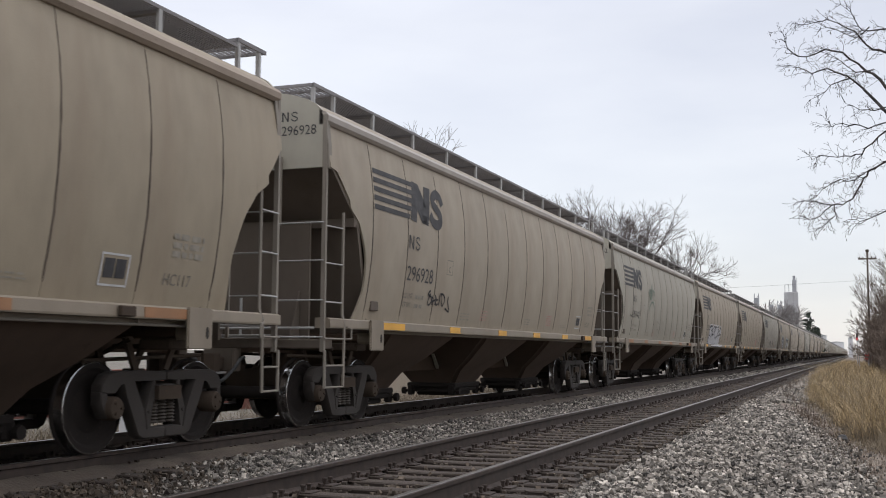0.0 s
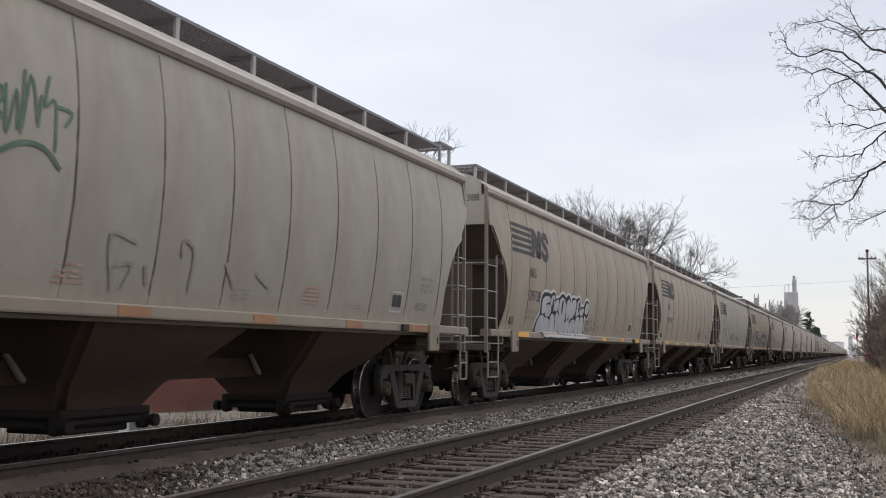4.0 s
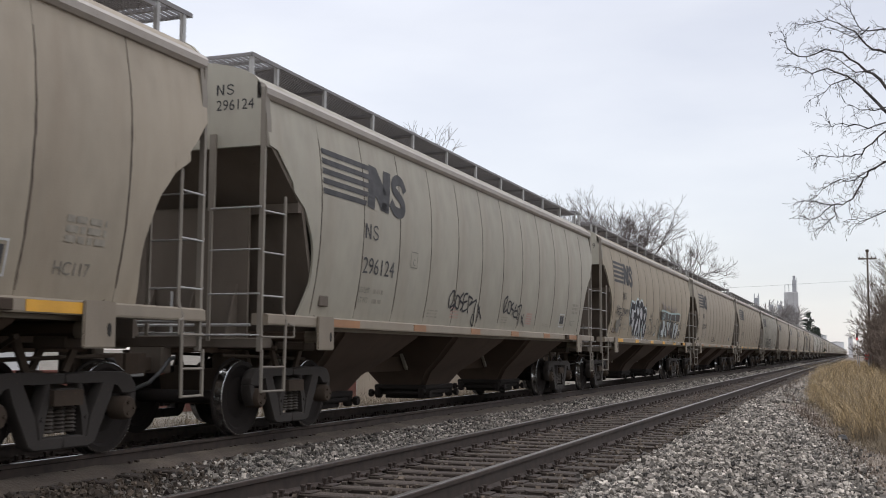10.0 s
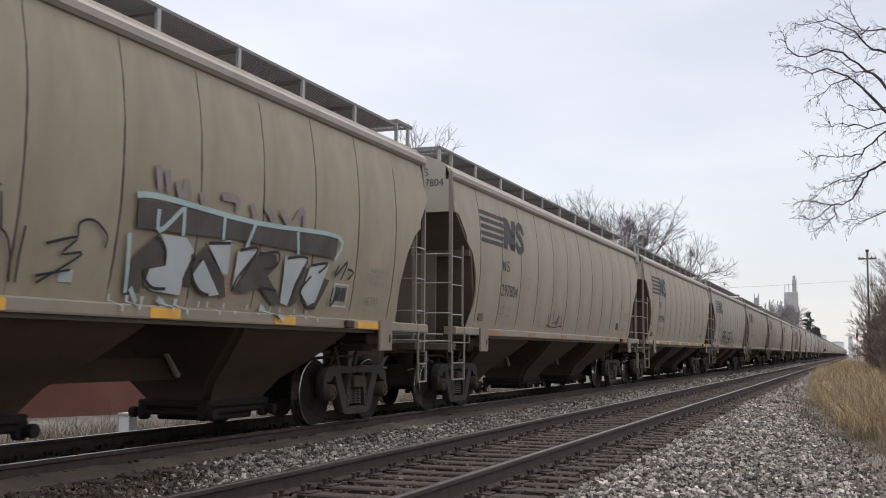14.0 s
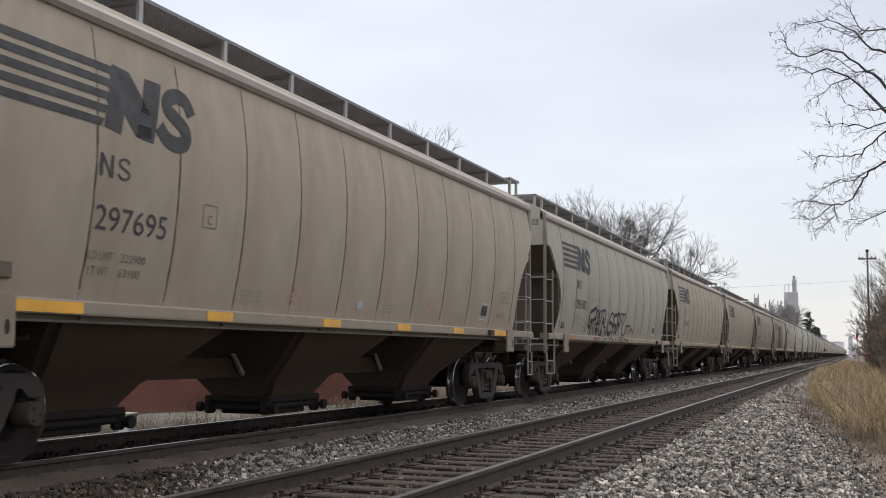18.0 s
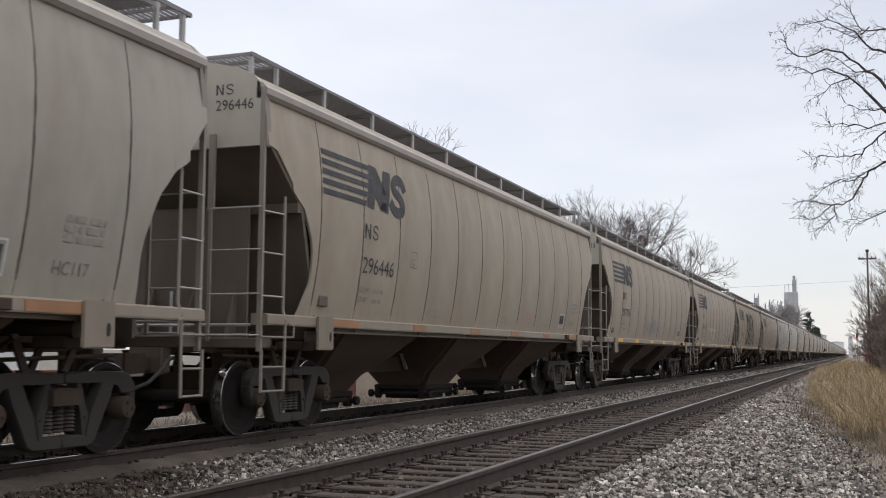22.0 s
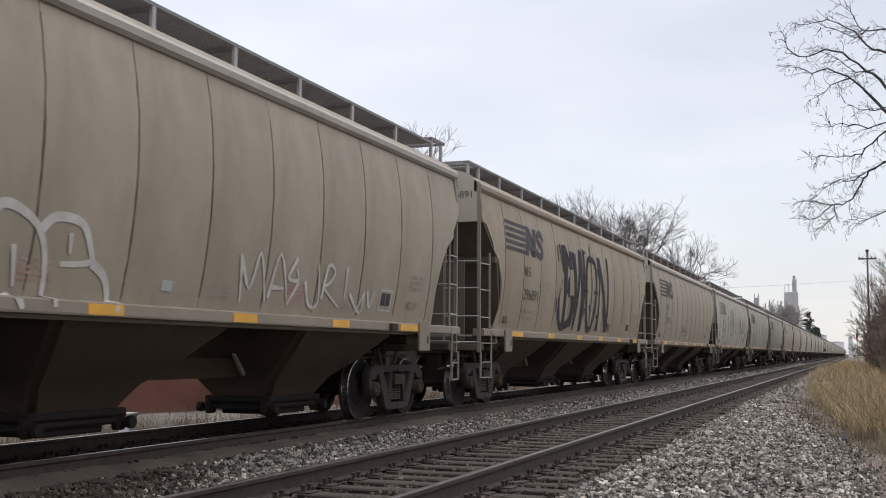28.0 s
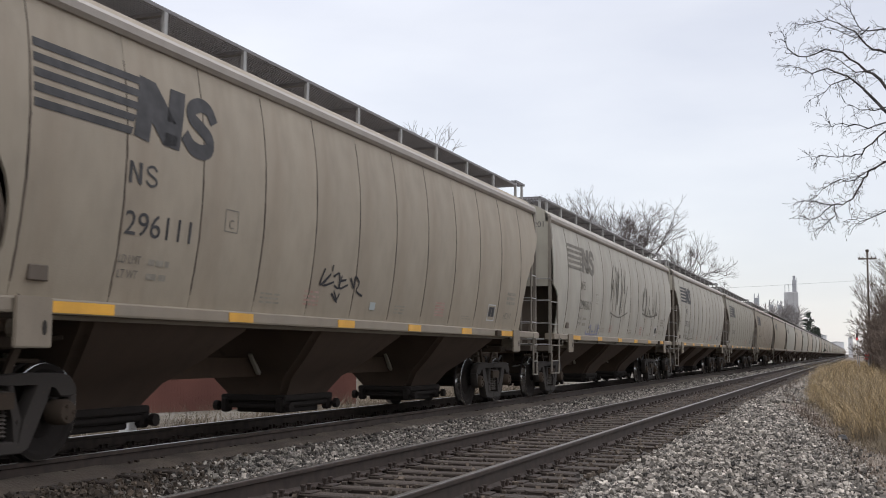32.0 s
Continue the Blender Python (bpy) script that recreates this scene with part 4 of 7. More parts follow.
SILL_MARK = [[(4.6, 1.45), (4.62, 1.36)], [(4.98, 1.44), (5.01, 1.38)], [(5.58, 1.36), (5.76, 1.44)], [(6.29, 1.47), (6.24, 1.36)], [(6.52, 1.47), (6.71, 1.35)], [(7.67, 1.46), (7.78, 1.35)], [(7.99, 1.47), (7.96, 1.35)], [(8.36, 1.49), (8.45, 1.37)], [(8.6, 1.48), (8.84, 1.37)]]
HUMP = [[(5.06, 1.51), (5.08, 1.76), (5.06, 2.08), (5.17, 2.19), (5.42, 2.09), (5.6, 1.62)], [(5.46, 2.05), (5.59, 2.18), (5.81, 2.13), (5.93, 1.99), (6.04, 1.56)], [(5.92, 2.03), (6.07, 2.22), (6.34, 2.17), (6.54, 2.03), (6.65, 1.76), (6.68, 1.4)], [(6.54, 2.05), (6.7, 2.18), (7.04, 2.16), (7.2, 1.94), (7.2, 1.82), (6.83, 1.78)], [(7.24, 1.82), (7.44, 1.71), (7.54, 1.52), (7.5, 1.38)], [(5.31, 1.63), (5.43, 1.49), (5.68, 1.37), (5.81, 1.52)], [(5.07, 1.49), (5.05, 1.39)], [(6.23, 1.5), (6.29, 1.37)], [(5.69, 1.63), (5.83, 1.46)]]
RED_TAG = [[(11.22, 1.94), (11.52, 1.67), (11.46, 1.93), (11.67, 1.64), (11.52, 1.95), (11.78, 1.71)], [(11.32, 1.85), (11.44, 1.7)], [(11.35, 1.95), (11.49, 2.06), (11.43, 1.83)], [(11.73, 1.95), (11.69, 1.67)]]
PLUM_TAG = [[(11.68, 2.11), (11.68, 1.99), (11.78, 2.02), (11.68, 2.11)], [(11.17, 1.88), (11.13, 1.73)], [(12.01, 1.98), (11.99, 1.83), (12.01, 1.69)], [(11.7, 1.94), (11.88, 1.75), (11.81, 1.65), (11.98, 1.58)], [(11.4, 2.01), (11.48, 1.96)]]
LOOP_TAG = [[(3.71, 2.03), (3.62, 1.97), (3.76, 1.93), (3.8, 1.85), (3.69, 1.79), (3.65, 1.87), (3.73, 1.98)], [(3.82, 1.95), (3.84, 1.8)], [(3.95, 1.97), (3.98, 1.8)], [(3.83, 1.85), (3.97, 1.89)], [(4, 1.95), (4.02, 1.81), (4.11, 1.83)], [(4.02, 1.88), (4.09, 1.9)], [(4.14, 1.97), (4.16, 1.8)], [(4.2, 1.99), (4.28, 1.8)], [(4.15, 1.99), (4.3, 1.99), (4.4, 1.9), (4.31, 1.79)], [(4.55, 1.97), (4.55, 1.88), (4.68, 1.72), (4.46, 1.77)]]
WHITE_TAG = [[(6.91, 2.06), (6.93, 1.88)], [(6.25, 1.9), (6.32, 1.56)], [(9.72, 2.12), (9.83, 1.58)], [(9.72, 2.12), (9.98, 1.75), (10.13, 2.17), (10.37, 1.61)], [(10.42, 1.66), (10.59, 2.2), (10.88, 1.66)], [(10.49, 1.79), (10.76, 1.79)], [(11.02, 2.18), (10.85, 1.93), (11.1, 1.91), (11.02, 2.05)], [(11.11, 1.88), (10.9, 1.6)], [(11.28, 1.91), (11.46, 1.62), (11.7, 1.67), (11.57, 2.16)], [(11.77, 1.71), (11.85, 2.14), (12.06, 2.09), (11.95, 1.93), (11.82, 1.85), (12.32, 1.62)], [(12.41, 2.17), (12.44, 1.74)], [(12.58, 1.82), (12.99, 1.57), (13.04, 1.88)], [(13.05, 1.85), (12.82, 1.57)], [(13.13, 1.89), (13.27, 1.66), (13.36, 1.9)]]
TALL_FILL = [[(5.73, 3.57), (6.14, 3.59), (6.39, 3.27), (6.24, 3.17), (6.22, 2.86), (6.16, 2.41), (6.23, 1.74), (5.97, 1.73), (5.93, 2.39), (5.88, 2.94), (5.77, 2.92)], [(6.14, 3.58), (6.44, 3.25), (6.46, 3.49), (6.69, 3.48), (6.69, 3.05), (6.44, 3.02), (6.23, 3.15)], [(6.23, 2.67), (6.33, 2.84), (6.43, 2.83), (6.42, 2.35), (6.31, 2.35), (6.27, 2.46), (6.17, 2.42)], [(6.49, 2.41), (6.93, 2.42), (6.96, 2.12), (6.89, 1.68), (6.53, 1.63), (6.14, 1.54), (5.93, 1.56), (5.98, 1.72), (6.22, 1.76), (6.57, 1.86), (6.66, 2.15), (6.63, 2.31)]]
TALL_FILL += [[(5.93, 1.56), (5.55, 1.82), (5.46, 1.98), (5.45, 2.24), (5.55, 2.46), (5.75, 2.63), (5.71, 2.75), (5.79, 2.73), (5.58, 2.43), (5.58, 2.17), (5.81, 1.77), (5.98, 1.72)], [(6.74, 3.49), (7.08, 3.45), (7.13, 2.83), (7.22, 2.41), (7.15, 2.37), (7.12, 1.7), (7.16, 1.58), (7.06, 1.59), (6.93, 2.24), (6.94, 2.54), (6.84, 3.04), (6.75, 3.06)], [(7.39, 3.6), (7.69, 3.59), (7.77, 2.64), (7.86, 1.7), (7.94, 1.58), (7.71, 1.57), (7.62, 2.04), (7.66, 2.45), (7.51, 2.96), (7.31, 2.93)], [(7.31, 2.93), (7.51, 2.96), (7.39, 2.46), (7.3, 2.01), (7.17, 1.59), (7.1, 1.7), (7.18, 2.37)]]
TALL_FILL += [[(7.84, 3.66), (8.23, 3.6), (8.18, 3.56), (8.04, 3.55), (8.03, 2.96), (8.03, 2.53), (7.97, 1.99), (7.96, 1.59), (7.81, 1.7), (7.77, 2.4), (7.81, 2.93)], [(9.47, 3.58), (9.79, 3.59), (10, 3.16), (10.44, 2.42), (10.62, 2.1), (10.83, 1.86), (10.9, 1.6), (10.62, 1.6), (10.38, 2.08), (9.91, 2.74), (9.76, 3.01), (9.6, 2.99), (9.47, 3.09)], [(9.6, 2.99), (9.76, 3.01), (9.73, 2.4), (9.82, 1.6), (9.54, 1.63), (9.61, 2.03), (9.61, 2.59)], [(10.63, 3.66), (10.82, 3.63), (10.79, 2.8), (10.91, 1.86), (10.86, 1.77), (10.64, 2.1), (10.69, 2.28), (10.66, 2.83)]]
TALL_RING = [[(8.66, 3.46), (8.38, 3.4), (8.19, 3.06), (8.17, 2.66), (8.25, 2.23), (8.47, 1.81), (8.79, 1.62), (9.09, 1.81), (9.27, 2.32), (9.3, 2.87), (9.25, 3.26), (9.06, 3.42), (8.66, 3.46)]]
TALL_LINE = [[(8.74, 3.82), (8.71, 3.25), (8.76, 2.69), (8.71, 2.12), (8.76, 1.75)], [(7.98, 2.6), (8.35, 2.6)], [(9.01, 2.62), (9.48, 2.61)], [(10.18, 2.26), (10.34, 2.04), (10.53, 1.93)], [(10.86, 2.33), (10.8, 2.24)], [(9.44, 2.02), (9.63, 1.97)], [(10.92, 1.88), (10.95, 1.63)], [(11.09, 1.85), (11.09, 1.61)], [(11.26, 1.81), (11.26, 1.6)], [(5.3, 2.28), (5.3, 1.97)], [(5.38, 3.51), (5.38, 3.14)], [(5.58, 3.57), (5.65, 3.07)], [(8.06, 2.14), (8.1, 1.93)], [(8.56, 2.26), (8.73, 2.05)]]
BUBBLE_RIM = [[(3.31, 1.51), (3.46, 1.75), (3.62, 1.87), (3.6, 2.19), (3.73, 2.31), (3.95, 2.35), (4.24, 2.34), (4.38, 2.33), (4.53, 2.38), (4.71, 2.36), (4.77, 2.25), (5.09, 2.28), (5.27, 2.36), (5.47, 2.38), (5.72, 2.31), (5.89, 2.38), (6.06, 2.36), (6.16, 2.29), (6.46, 2.35), (6.71, 2.32), (6.95, 2.37), (7.19, 2.3), (7.26, 2.16), (7.56, 2.17)], [(7.56, 2.17), (7.77, 2.33), (8.07, 2.29), (8.16, 2.1), (7.99, 1.93), (7.72, 2), (7.71, 1.9), (7.87, 1.51), (7.83, 1.36), (7.45, 1.36), (7.06, 1.35), (6.52, 1.35), (6.18, 1.36), (5.65, 1.35), (5.25, 1.36), (4.79, 1.35), (4.28, 1.36), (3.7, 1.35), (3.55, 1.45), (3.31, 1.51)]]
BUBBLE = [[(3.75, 1.9), (3.69, 2.06), (3.71, 2.21), (3.93, 2.28), (4.21, 2.29), (4.34, 2.24), (4.29, 2.16), (4.08, 2.14), (4.01, 2.07), (3.99, 1.92)], [(4.03, 2.07), (4.24, 2.11), (4.44, 2.08), (4.49, 1.96), (4.39, 1.86), (4.19, 1.84), (4.04, 1.87)], [(4.36, 2.15), (4.44, 2.29), (4.58, 2.34), (4.72, 2.27), (4.76, 2.01), (4.68, 1.99), (4.64, 2.23), (4.57, 2.25), (4.52, 2.08)], [(4.8, 2.21), (5.08, 2.24), (5.02, 2), (4.78, 2.01)], [(5.1, 2.04), (5.19, 2.26), (5.43, 2.32), (5.68, 2.23), (5.78, 2.04), (5.8, 1.78), (5.82, 1.52), (5.41, 1.53), (5.24, 1.88)]]
BUBBLE += [[(5.82, 2.21), (5.96, 2.3), (6.1, 2.27), (6.13, 1.95), (6.05, 1.84), (5.93, 1.82), (5.82, 2.01)], [(6.15, 2.26), (6.33, 2.29), (6.38, 1.97), (6.29, 1.81), (6.14, 1.86)], [(6.39, 2.27), (6.65, 2.32), (6.77, 2.21), (6.72, 2.02), (6.53, 1.89), (6.38, 1.88)], [(6.86, 2.25), (7.02, 2.35), (7.16, 2.29), (7.2, 2.03), (7, 1.95), (6.82, 1.94)], [(7.27, 2.11), (7.59, 2.14), (7.51, 1.98), (7.25, 1.97)], [(7.7, 2.16), (7.85, 2.29), (8.06, 2.26), (8.08, 2.09), (7.93, 2), (7.7, 2.06)], [(3.45, 1.5), (3.5, 1.73), (3.65, 1.84), (3.91, 1.86), (3.99, 1.72), (3.97, 1.5), (4.02, 1.44), (3.89, 1.37), (3.7, 1.36)]]
BUBBLE += [[(4, 1.69), (4.04, 1.82), (4.32, 1.8), (4.47, 1.72), (4.56, 1.47), (4.4, 1.36), (4.16, 1.4), (3.99, 1.5)], [(4.48, 1.83), (4.63, 1.92), (4.85, 1.86), (4.95, 1.68), (4.98, 1.49), (4.83, 1.38), (4.61, 1.42), (4.54, 1.63)], [(4.91, 1.89), (5.03, 1.96), (5.22, 1.88), (5.32, 1.72), (5.36, 1.48), (5.2, 1.39), (5.02, 1.49), (5, 1.7)], [(5.42, 1.5), (5.83, 1.51), (5.75, 1.41), (5.54, 1.39)], [(5.85, 1.73), (6.14, 1.83), (6.26, 1.72), (6.23, 1.51), (6.31, 1.42), (6.07, 1.39), (5.86, 1.5)], [(6.29, 1.72), (6.49, 1.82), (6.75, 1.84), (6.87, 1.69), (6.85, 1.5), (6.64, 1.36), (6.4, 1.46), (6.28, 1.54)]]
BUBBLE += [[(6.87, 1.85), (7.07, 1.92), (7.24, 1.89), (7.31, 1.62), (7.32, 1.39), (7.06, 1.39), (6.93, 1.51)], [(7.31, 1.89), (7.53, 1.94), (7.7, 1.83), (7.8, 1.57), (7.76, 1.4), (7.52, 1.43), (7.35, 1.55)]]
BUBBLE_SLIT = [[(5.4, 1.92), (5.36, 2.17), (5.46, 2.27), (5.51, 2.18), (5.48, 1.99)], [(4.59, 1.99), (4.56, 2.15), (4.63, 2.26), (4.67, 2.13), (4.65, 2)], [(7.02, 2.03), (6.98, 2.23), (7.1, 2.29), (7.13, 2.08)]]
SMALL_WORDS = [[(7.97, 1.88), (8.06, 1.75), (8.22, 1.79), (7.97, 1.88)], [(8.27, 1.86), (8.31, 1.76)], [(8.42, 1.87), (8.42, 1.77), (8.52, 1.93), (8.61, 1.78)], [(7.93, 1.54), (7.91, 1.68), (8.09, 1.58), (8.12, 1.69), (8.22, 1.55)], [(8.33, 1.54), (8.3, 1.69), (8.48, 1.56)], [(8.63, 1.57), (8.6, 1.71), (8.85, 1.61)], [(9.01, 1.8), (9.03, 1.57)]]
TAG_A = [[(6.23, 1.78), (6.2, 1.97), (6.38, 2.09), (6.39, 1.91), (6.29, 1.79), (6.55, 1.88), (6.35, 1.73)], [(6.54, 2.02), (6.52, 1.84), (6.69, 1.79), (6.7, 1.97), (6.54, 2.02)], [(6.87, 2.07), (6.71, 1.95), (6.93, 1.87), (6.81, 1.76)], [(7.1, 2.07), (6.92, 2.03), (6.92, 1.76), (7.15, 1.8)], [(6.95, 1.91), (7.1, 1.94)], [(7.15, 2.05), (7.21, 1.72)], [(7.15, 2.03), (7.37, 1.98), (7.24, 1.87), (7.58, 1.98), (7.55, 1.82), (7.62, 1.52), (7.47, 1.58), (7.5, 1.73)], [(7.69, 1.9), (8.01, 1.65)], [(7.83, 1.88), (7.77, 1.57)]]
TAG_B = [[(9.26, 1.83), (9.24, 2.05), (9.43, 2.13), (9.33, 1.93), (9.27, 1.81), (9.51, 1.89)], [(9.52, 2.04), (9.53, 1.84), (9.7, 1.83), (9.69, 2.03), (9.52, 2.04)], [(9.86, 2.04), (9.72, 1.93), (9.92, 1.87), (9.84, 1.79)], [(10.05, 2), (9.96, 1.77), (10.21, 1.75)], [(9.98, 1.87), (10.15, 1.88)], [(10.18, 1.98), (10.23, 1.7)], [(10.18, 1.96), (10.42, 2), (10.36, 1.81), (10.35, 1.58)], [(10.5, 1.79), (10.79, 1.57)], [(10.67, 1.83), (10.57, 1.64)]]
GREEN_TAG = [[(5.25, 3.01), (5.51, 3.16), (5.55, 3.04), (5.36, 2.95), (5.55, 2.93), (5.44, 2.79), (5.41, 2.71)], [(5.36, 3.13), (5.44, 2.79)], [(5.59, 3.19), (5.6, 2.78), (5.71, 3.17), (5.72, 2.83)], [(5.81, 3.36), (5.76, 2.8), (5.88, 3.33), (5.96, 2.91)], [(6, 3.18), (5.96, 2.89)], [(6.1, 3.37), (6.04, 3.09), (6.17, 3.16), (6.18, 2.72)], [(6.16, 3.12), (6.38, 3.1), (6.29, 2.96)]]
GREEN_ARC = [[(5.38, 2.42), (5.47, 2.57), (5.76, 2.73), (6.05, 2.73), (6.26, 2.58)]]
WORN_TAG = [[(7.15, 1.6), (7.02, 2.1), (7.42, 2.06)], [(7.1, 1.83), (7.39, 1.85), (7.29, 1.61)], [(8.18, 1.99), (8.18, 2.16), (8.38, 2.05), (8.37, 1.65)], [(7.59, 1.86), (7.66, 1.67)], [(9, 1.99), (9.22, 1.74)], [(9.66, 1.92), (9.99, 1.77)]]
WEDGE = [[(2.1, 2.2), (2.18, 2.22), (2.58, 2.19), (2.66, 2.15), (2.37, 2.15)]]
SCRATCH = [[(6.81, 2.11), (6.72, 1.89), (6.99, 2.05), (6.8, 1.89), (7.1, 1.95)], [(7.08, 2.02), (7.23, 2.07), (7.26, 1.88), (7.12, 1.91)], [(7.32, 2.05), (7.29, 1.88), (7.53, 1.94)], [(7.31, 1.98), (7.46, 2)], [(7.59, 2.04), (7.72, 1.91), (7.72, 2.06), (7.87, 1.99), (7.82, 1.87), (8.03, 1.81)], [(7.03, 2.17), (7.02, 2.09)], [(7.08, 1.8), (7.28, 1.69), (7.14, 1.84)], [(7.32, 1.81), (7.27, 1.73)]]
BLUE_TAG = [[(7.08, 2.04), (6.8, 1.87), (7.07, 1.81), (6.85, 1.66)], [(7.26, 2.01), (7.29, 1.7), (7.62, 1.76)], [(7.57, 2.15), (7.62, 1.76), (7.79, 1.81)], [(7.45, 1.98), (7.79, 2.04)], [(8, 1.74), (7.96, 2.1), (8.36, 2.08), (8.03, 1.9), (8.59, 1.76)], [(8.7, 1.98), (8.89, 1.78)], [(9.19, 2.13), (9.12, 1.74), (9.63, 1.85)], [(9.69, 1.99), (9.56, 1.76)]]
BUBBLE_SHAPE = [BUBBLE_RIM[0] + BUBBLE_RIM[1][1:-1]]


def drips(seed, y0, y1, n, w):
    """Short runs of paint down over the sill."""
    rnd = random.Random(seed)
    bm = bmesh.new()
    for i in range(n):
        y = y0 + (y1 - y0) * (i + rnd.uniform(0.1, 0.9)) / n
        stroke(bm, [(y, 1.56), (y + rnd.gauss(0, 0.01), rnd.uniform(1.37, 1.47))], w * rnd.uniform(0.6, 1.2), w * 0.4, 3)
    return bm


GRAFFITI = {
    0: [("black_tag", M_SPRAY_K, lambda: drawn(LOOP_TAG, 0.034))],
    1: [("green_tag", M_SPRAY_E, lambda: drawn(GREEN_TAG, 0.034)), ("green_arc", M_SPRAY_E, lambda: drawn(GREEN_ARC, 0.05)), ("dark_smear", M_FADED, lambda: fills(WEDGE)),
        ("faint_tag", M_FAINT, lambda: drawn(WORN_TAG, 0.045))],
    2: [("white_outline", M_SPRAY_W, lambda: drawn(BUBBLE_RIM, 0.17, 1.0)), ("black_outline", M_SPRAY_K, lambda: joined(fills(BUBBLE_SHAPE, True), drawn(BUBBLE_RIM, 0.05, 1.0))),
        ("silver_fill", M_SPRAY_G, lambda: fills(BUBBLE, True)), ("inner_line", M_SPRAY_K, lambda: fills(BUBBLE_SLIT, True)), ("small_tag", M_SPRAY_K, lambda: drawn(SMALL_WORDS, 0.022))],
    3: [("red_tag", M_SPRAY_R, lambda: drawn(RED_TAG, 0.045)), ("plum_tag", M_SPRAY_P, lambda: drawn(PLUM_TAG, 0.030))],
    4: [("black_tag", M_SPRAY_K, lambda: drawn(TAG_A, 0.040)), ("black_tag", M_SPRAY_K, lambda: drawn(TAG_B, 0.042))],
    5: [("teal_haze", M_SPRAY_T, lambda: drawn(SWIRL, 0.36)), ("white_edge", M_SPRAY_W, lambda: drawn(SWIRL, 0.29)), ("black_stroke", M_SPRAY_K, lambda: drawn(SWIRL, 0.22)), ("silver_fill", M_SPRAY_G, lambda: fills(SWIRL_FILL, True)),
        ("white_drip", M_SPRAY_W, lambda: drips(5, 4.6, 6.7, 9, 0.08)), ("black_tag", M_SPRAY_K, lambda: drawn(WIRY, 0.030)), ("dark_smudge", M_FADED, lambda: fills(SMUDGE, True)),
        ("pencilled_tag", M_SPRAY_K, lambda: drawn(SCRAWL, 0.026)), ("plum_wash", M_WASH, lambda: drawn(WASH, 0.10)),
        ("dark_band", M_SPRAY_D, lambda: fills(BAND)), ("pale_fill", M_SPRAY_S, lambda: fills(BLOCK_FILL)), ("silver_edge", M_SPRAY_T, lambda: drawn(BLOCK_EDGE, 0.06)),
        ("dark_stroke", M_SPRAY_K, lambda: drawn(BLOCK_LINE, 0.035)), ("pale_drip", M_SPRAY_S, lambda: drips(6, 8.8, 13.0, 14, 0.05))],
    6: [("black_tag", M_SPRAY_K, lambda: scribble(61, 6.2, 7.6, 1.6, 2.0, 6, 0.03))],
    8: [("black_stroke", M_SPRAY_K, lambda: drawn(CHUNKY, 0.11)), ("black_outline", M_SPRAY_K, lambda: drawn(OUTLINE, 0.055)), ("black_drip", M_SPRAY_K, lambda: drawn(SILL_MARK, 0.06))],
    10: [("blue_tag", M_SPRAY_B, lambda: drawn(BLUE_TAG, 0.055))],
    11: [("white_hump", M_SPRAY_C, lambda: drawn(HUMP, 0.10, 0.5)), ("white_tag", M_SPRAY_C, lambda: drawn(WHITE_TAG, 0.060, 0.5))],
    12: [("black_letters", M_SPRAY_K, lambda: fills(TALL_FILL)), ("black_ring", M_SPRAY_K, lambda: drawn(TALL_RING, 0.16, 1.0)), ("black_line", M_SPRAY_K, lambda: drawn(TALL_LINE, 0.075, 0.6))],
    13: [("black_tag", M_SPRAY_K, lambda: drawn(SCRATCH, 0.034))],
    14: [("faint_tag", M_FADED, lambda: scribble(141, 6.2, 8.6, 2.0, 3.6, 6, 0.06)), ("faint_tag", M_FADED, lambda: scribble(142, 11.0, 13.8, 2.2, 3.2, 7, 0.07)),
         ("blue_tag", M_SPRAY_B, lambda: scribble(143, 3.6, 5.0, 1.5, 1.8, 5, 0.06))],
    15: [("faint_tag", M_FADED, lambda: scribble(151, 3.0, 5.2, 1.6, 2.1, 5, 0.05))],
}
NUMBERS = {-1: "296774", 0: "296928", 1: "297442", 2: "297388", 3: "297139", 4: "296124", 5: "294919", 6: "297804", 7: "297695", 8: "296302", 9: "296446",
           10: "297703", 11: "296411", 12: "296891", 13: "296111", 14: "298201", 15: "297210", 16: "296530", 17: "297016"}
TINT = {-1: 2, 0: 1, 1: 0, 2: 1, 3: 1, 4: 0, 5: 2, 6: 1, 7: 1, 8: 0, 9: 1, 10: 1, 11: 1, 12: 2, 13: 1, 14: 3, 15: 3, 16: 0, 17: 1}
LOOKS = {0: "grey covered hopper car with weathered curved sides", 1: "beige covered hopper car with rust-streaked curved sides",
         2: "tan covered hopper car with dirty curved sides", 3: "pale grey covered hopper car with faded emblem"}
DIRTY = {-1, 1, 4, 6, 8, 9}          # cars whose yellow patches are dulled to brown
PIPED = {-1, 7, 9, 14, 16}           # cars with a pipe along the sill
CARS, WHEELS, SLACK = {}, [], {13: 0.10, 14: 0.10}   # slack: play in the couplers, metres


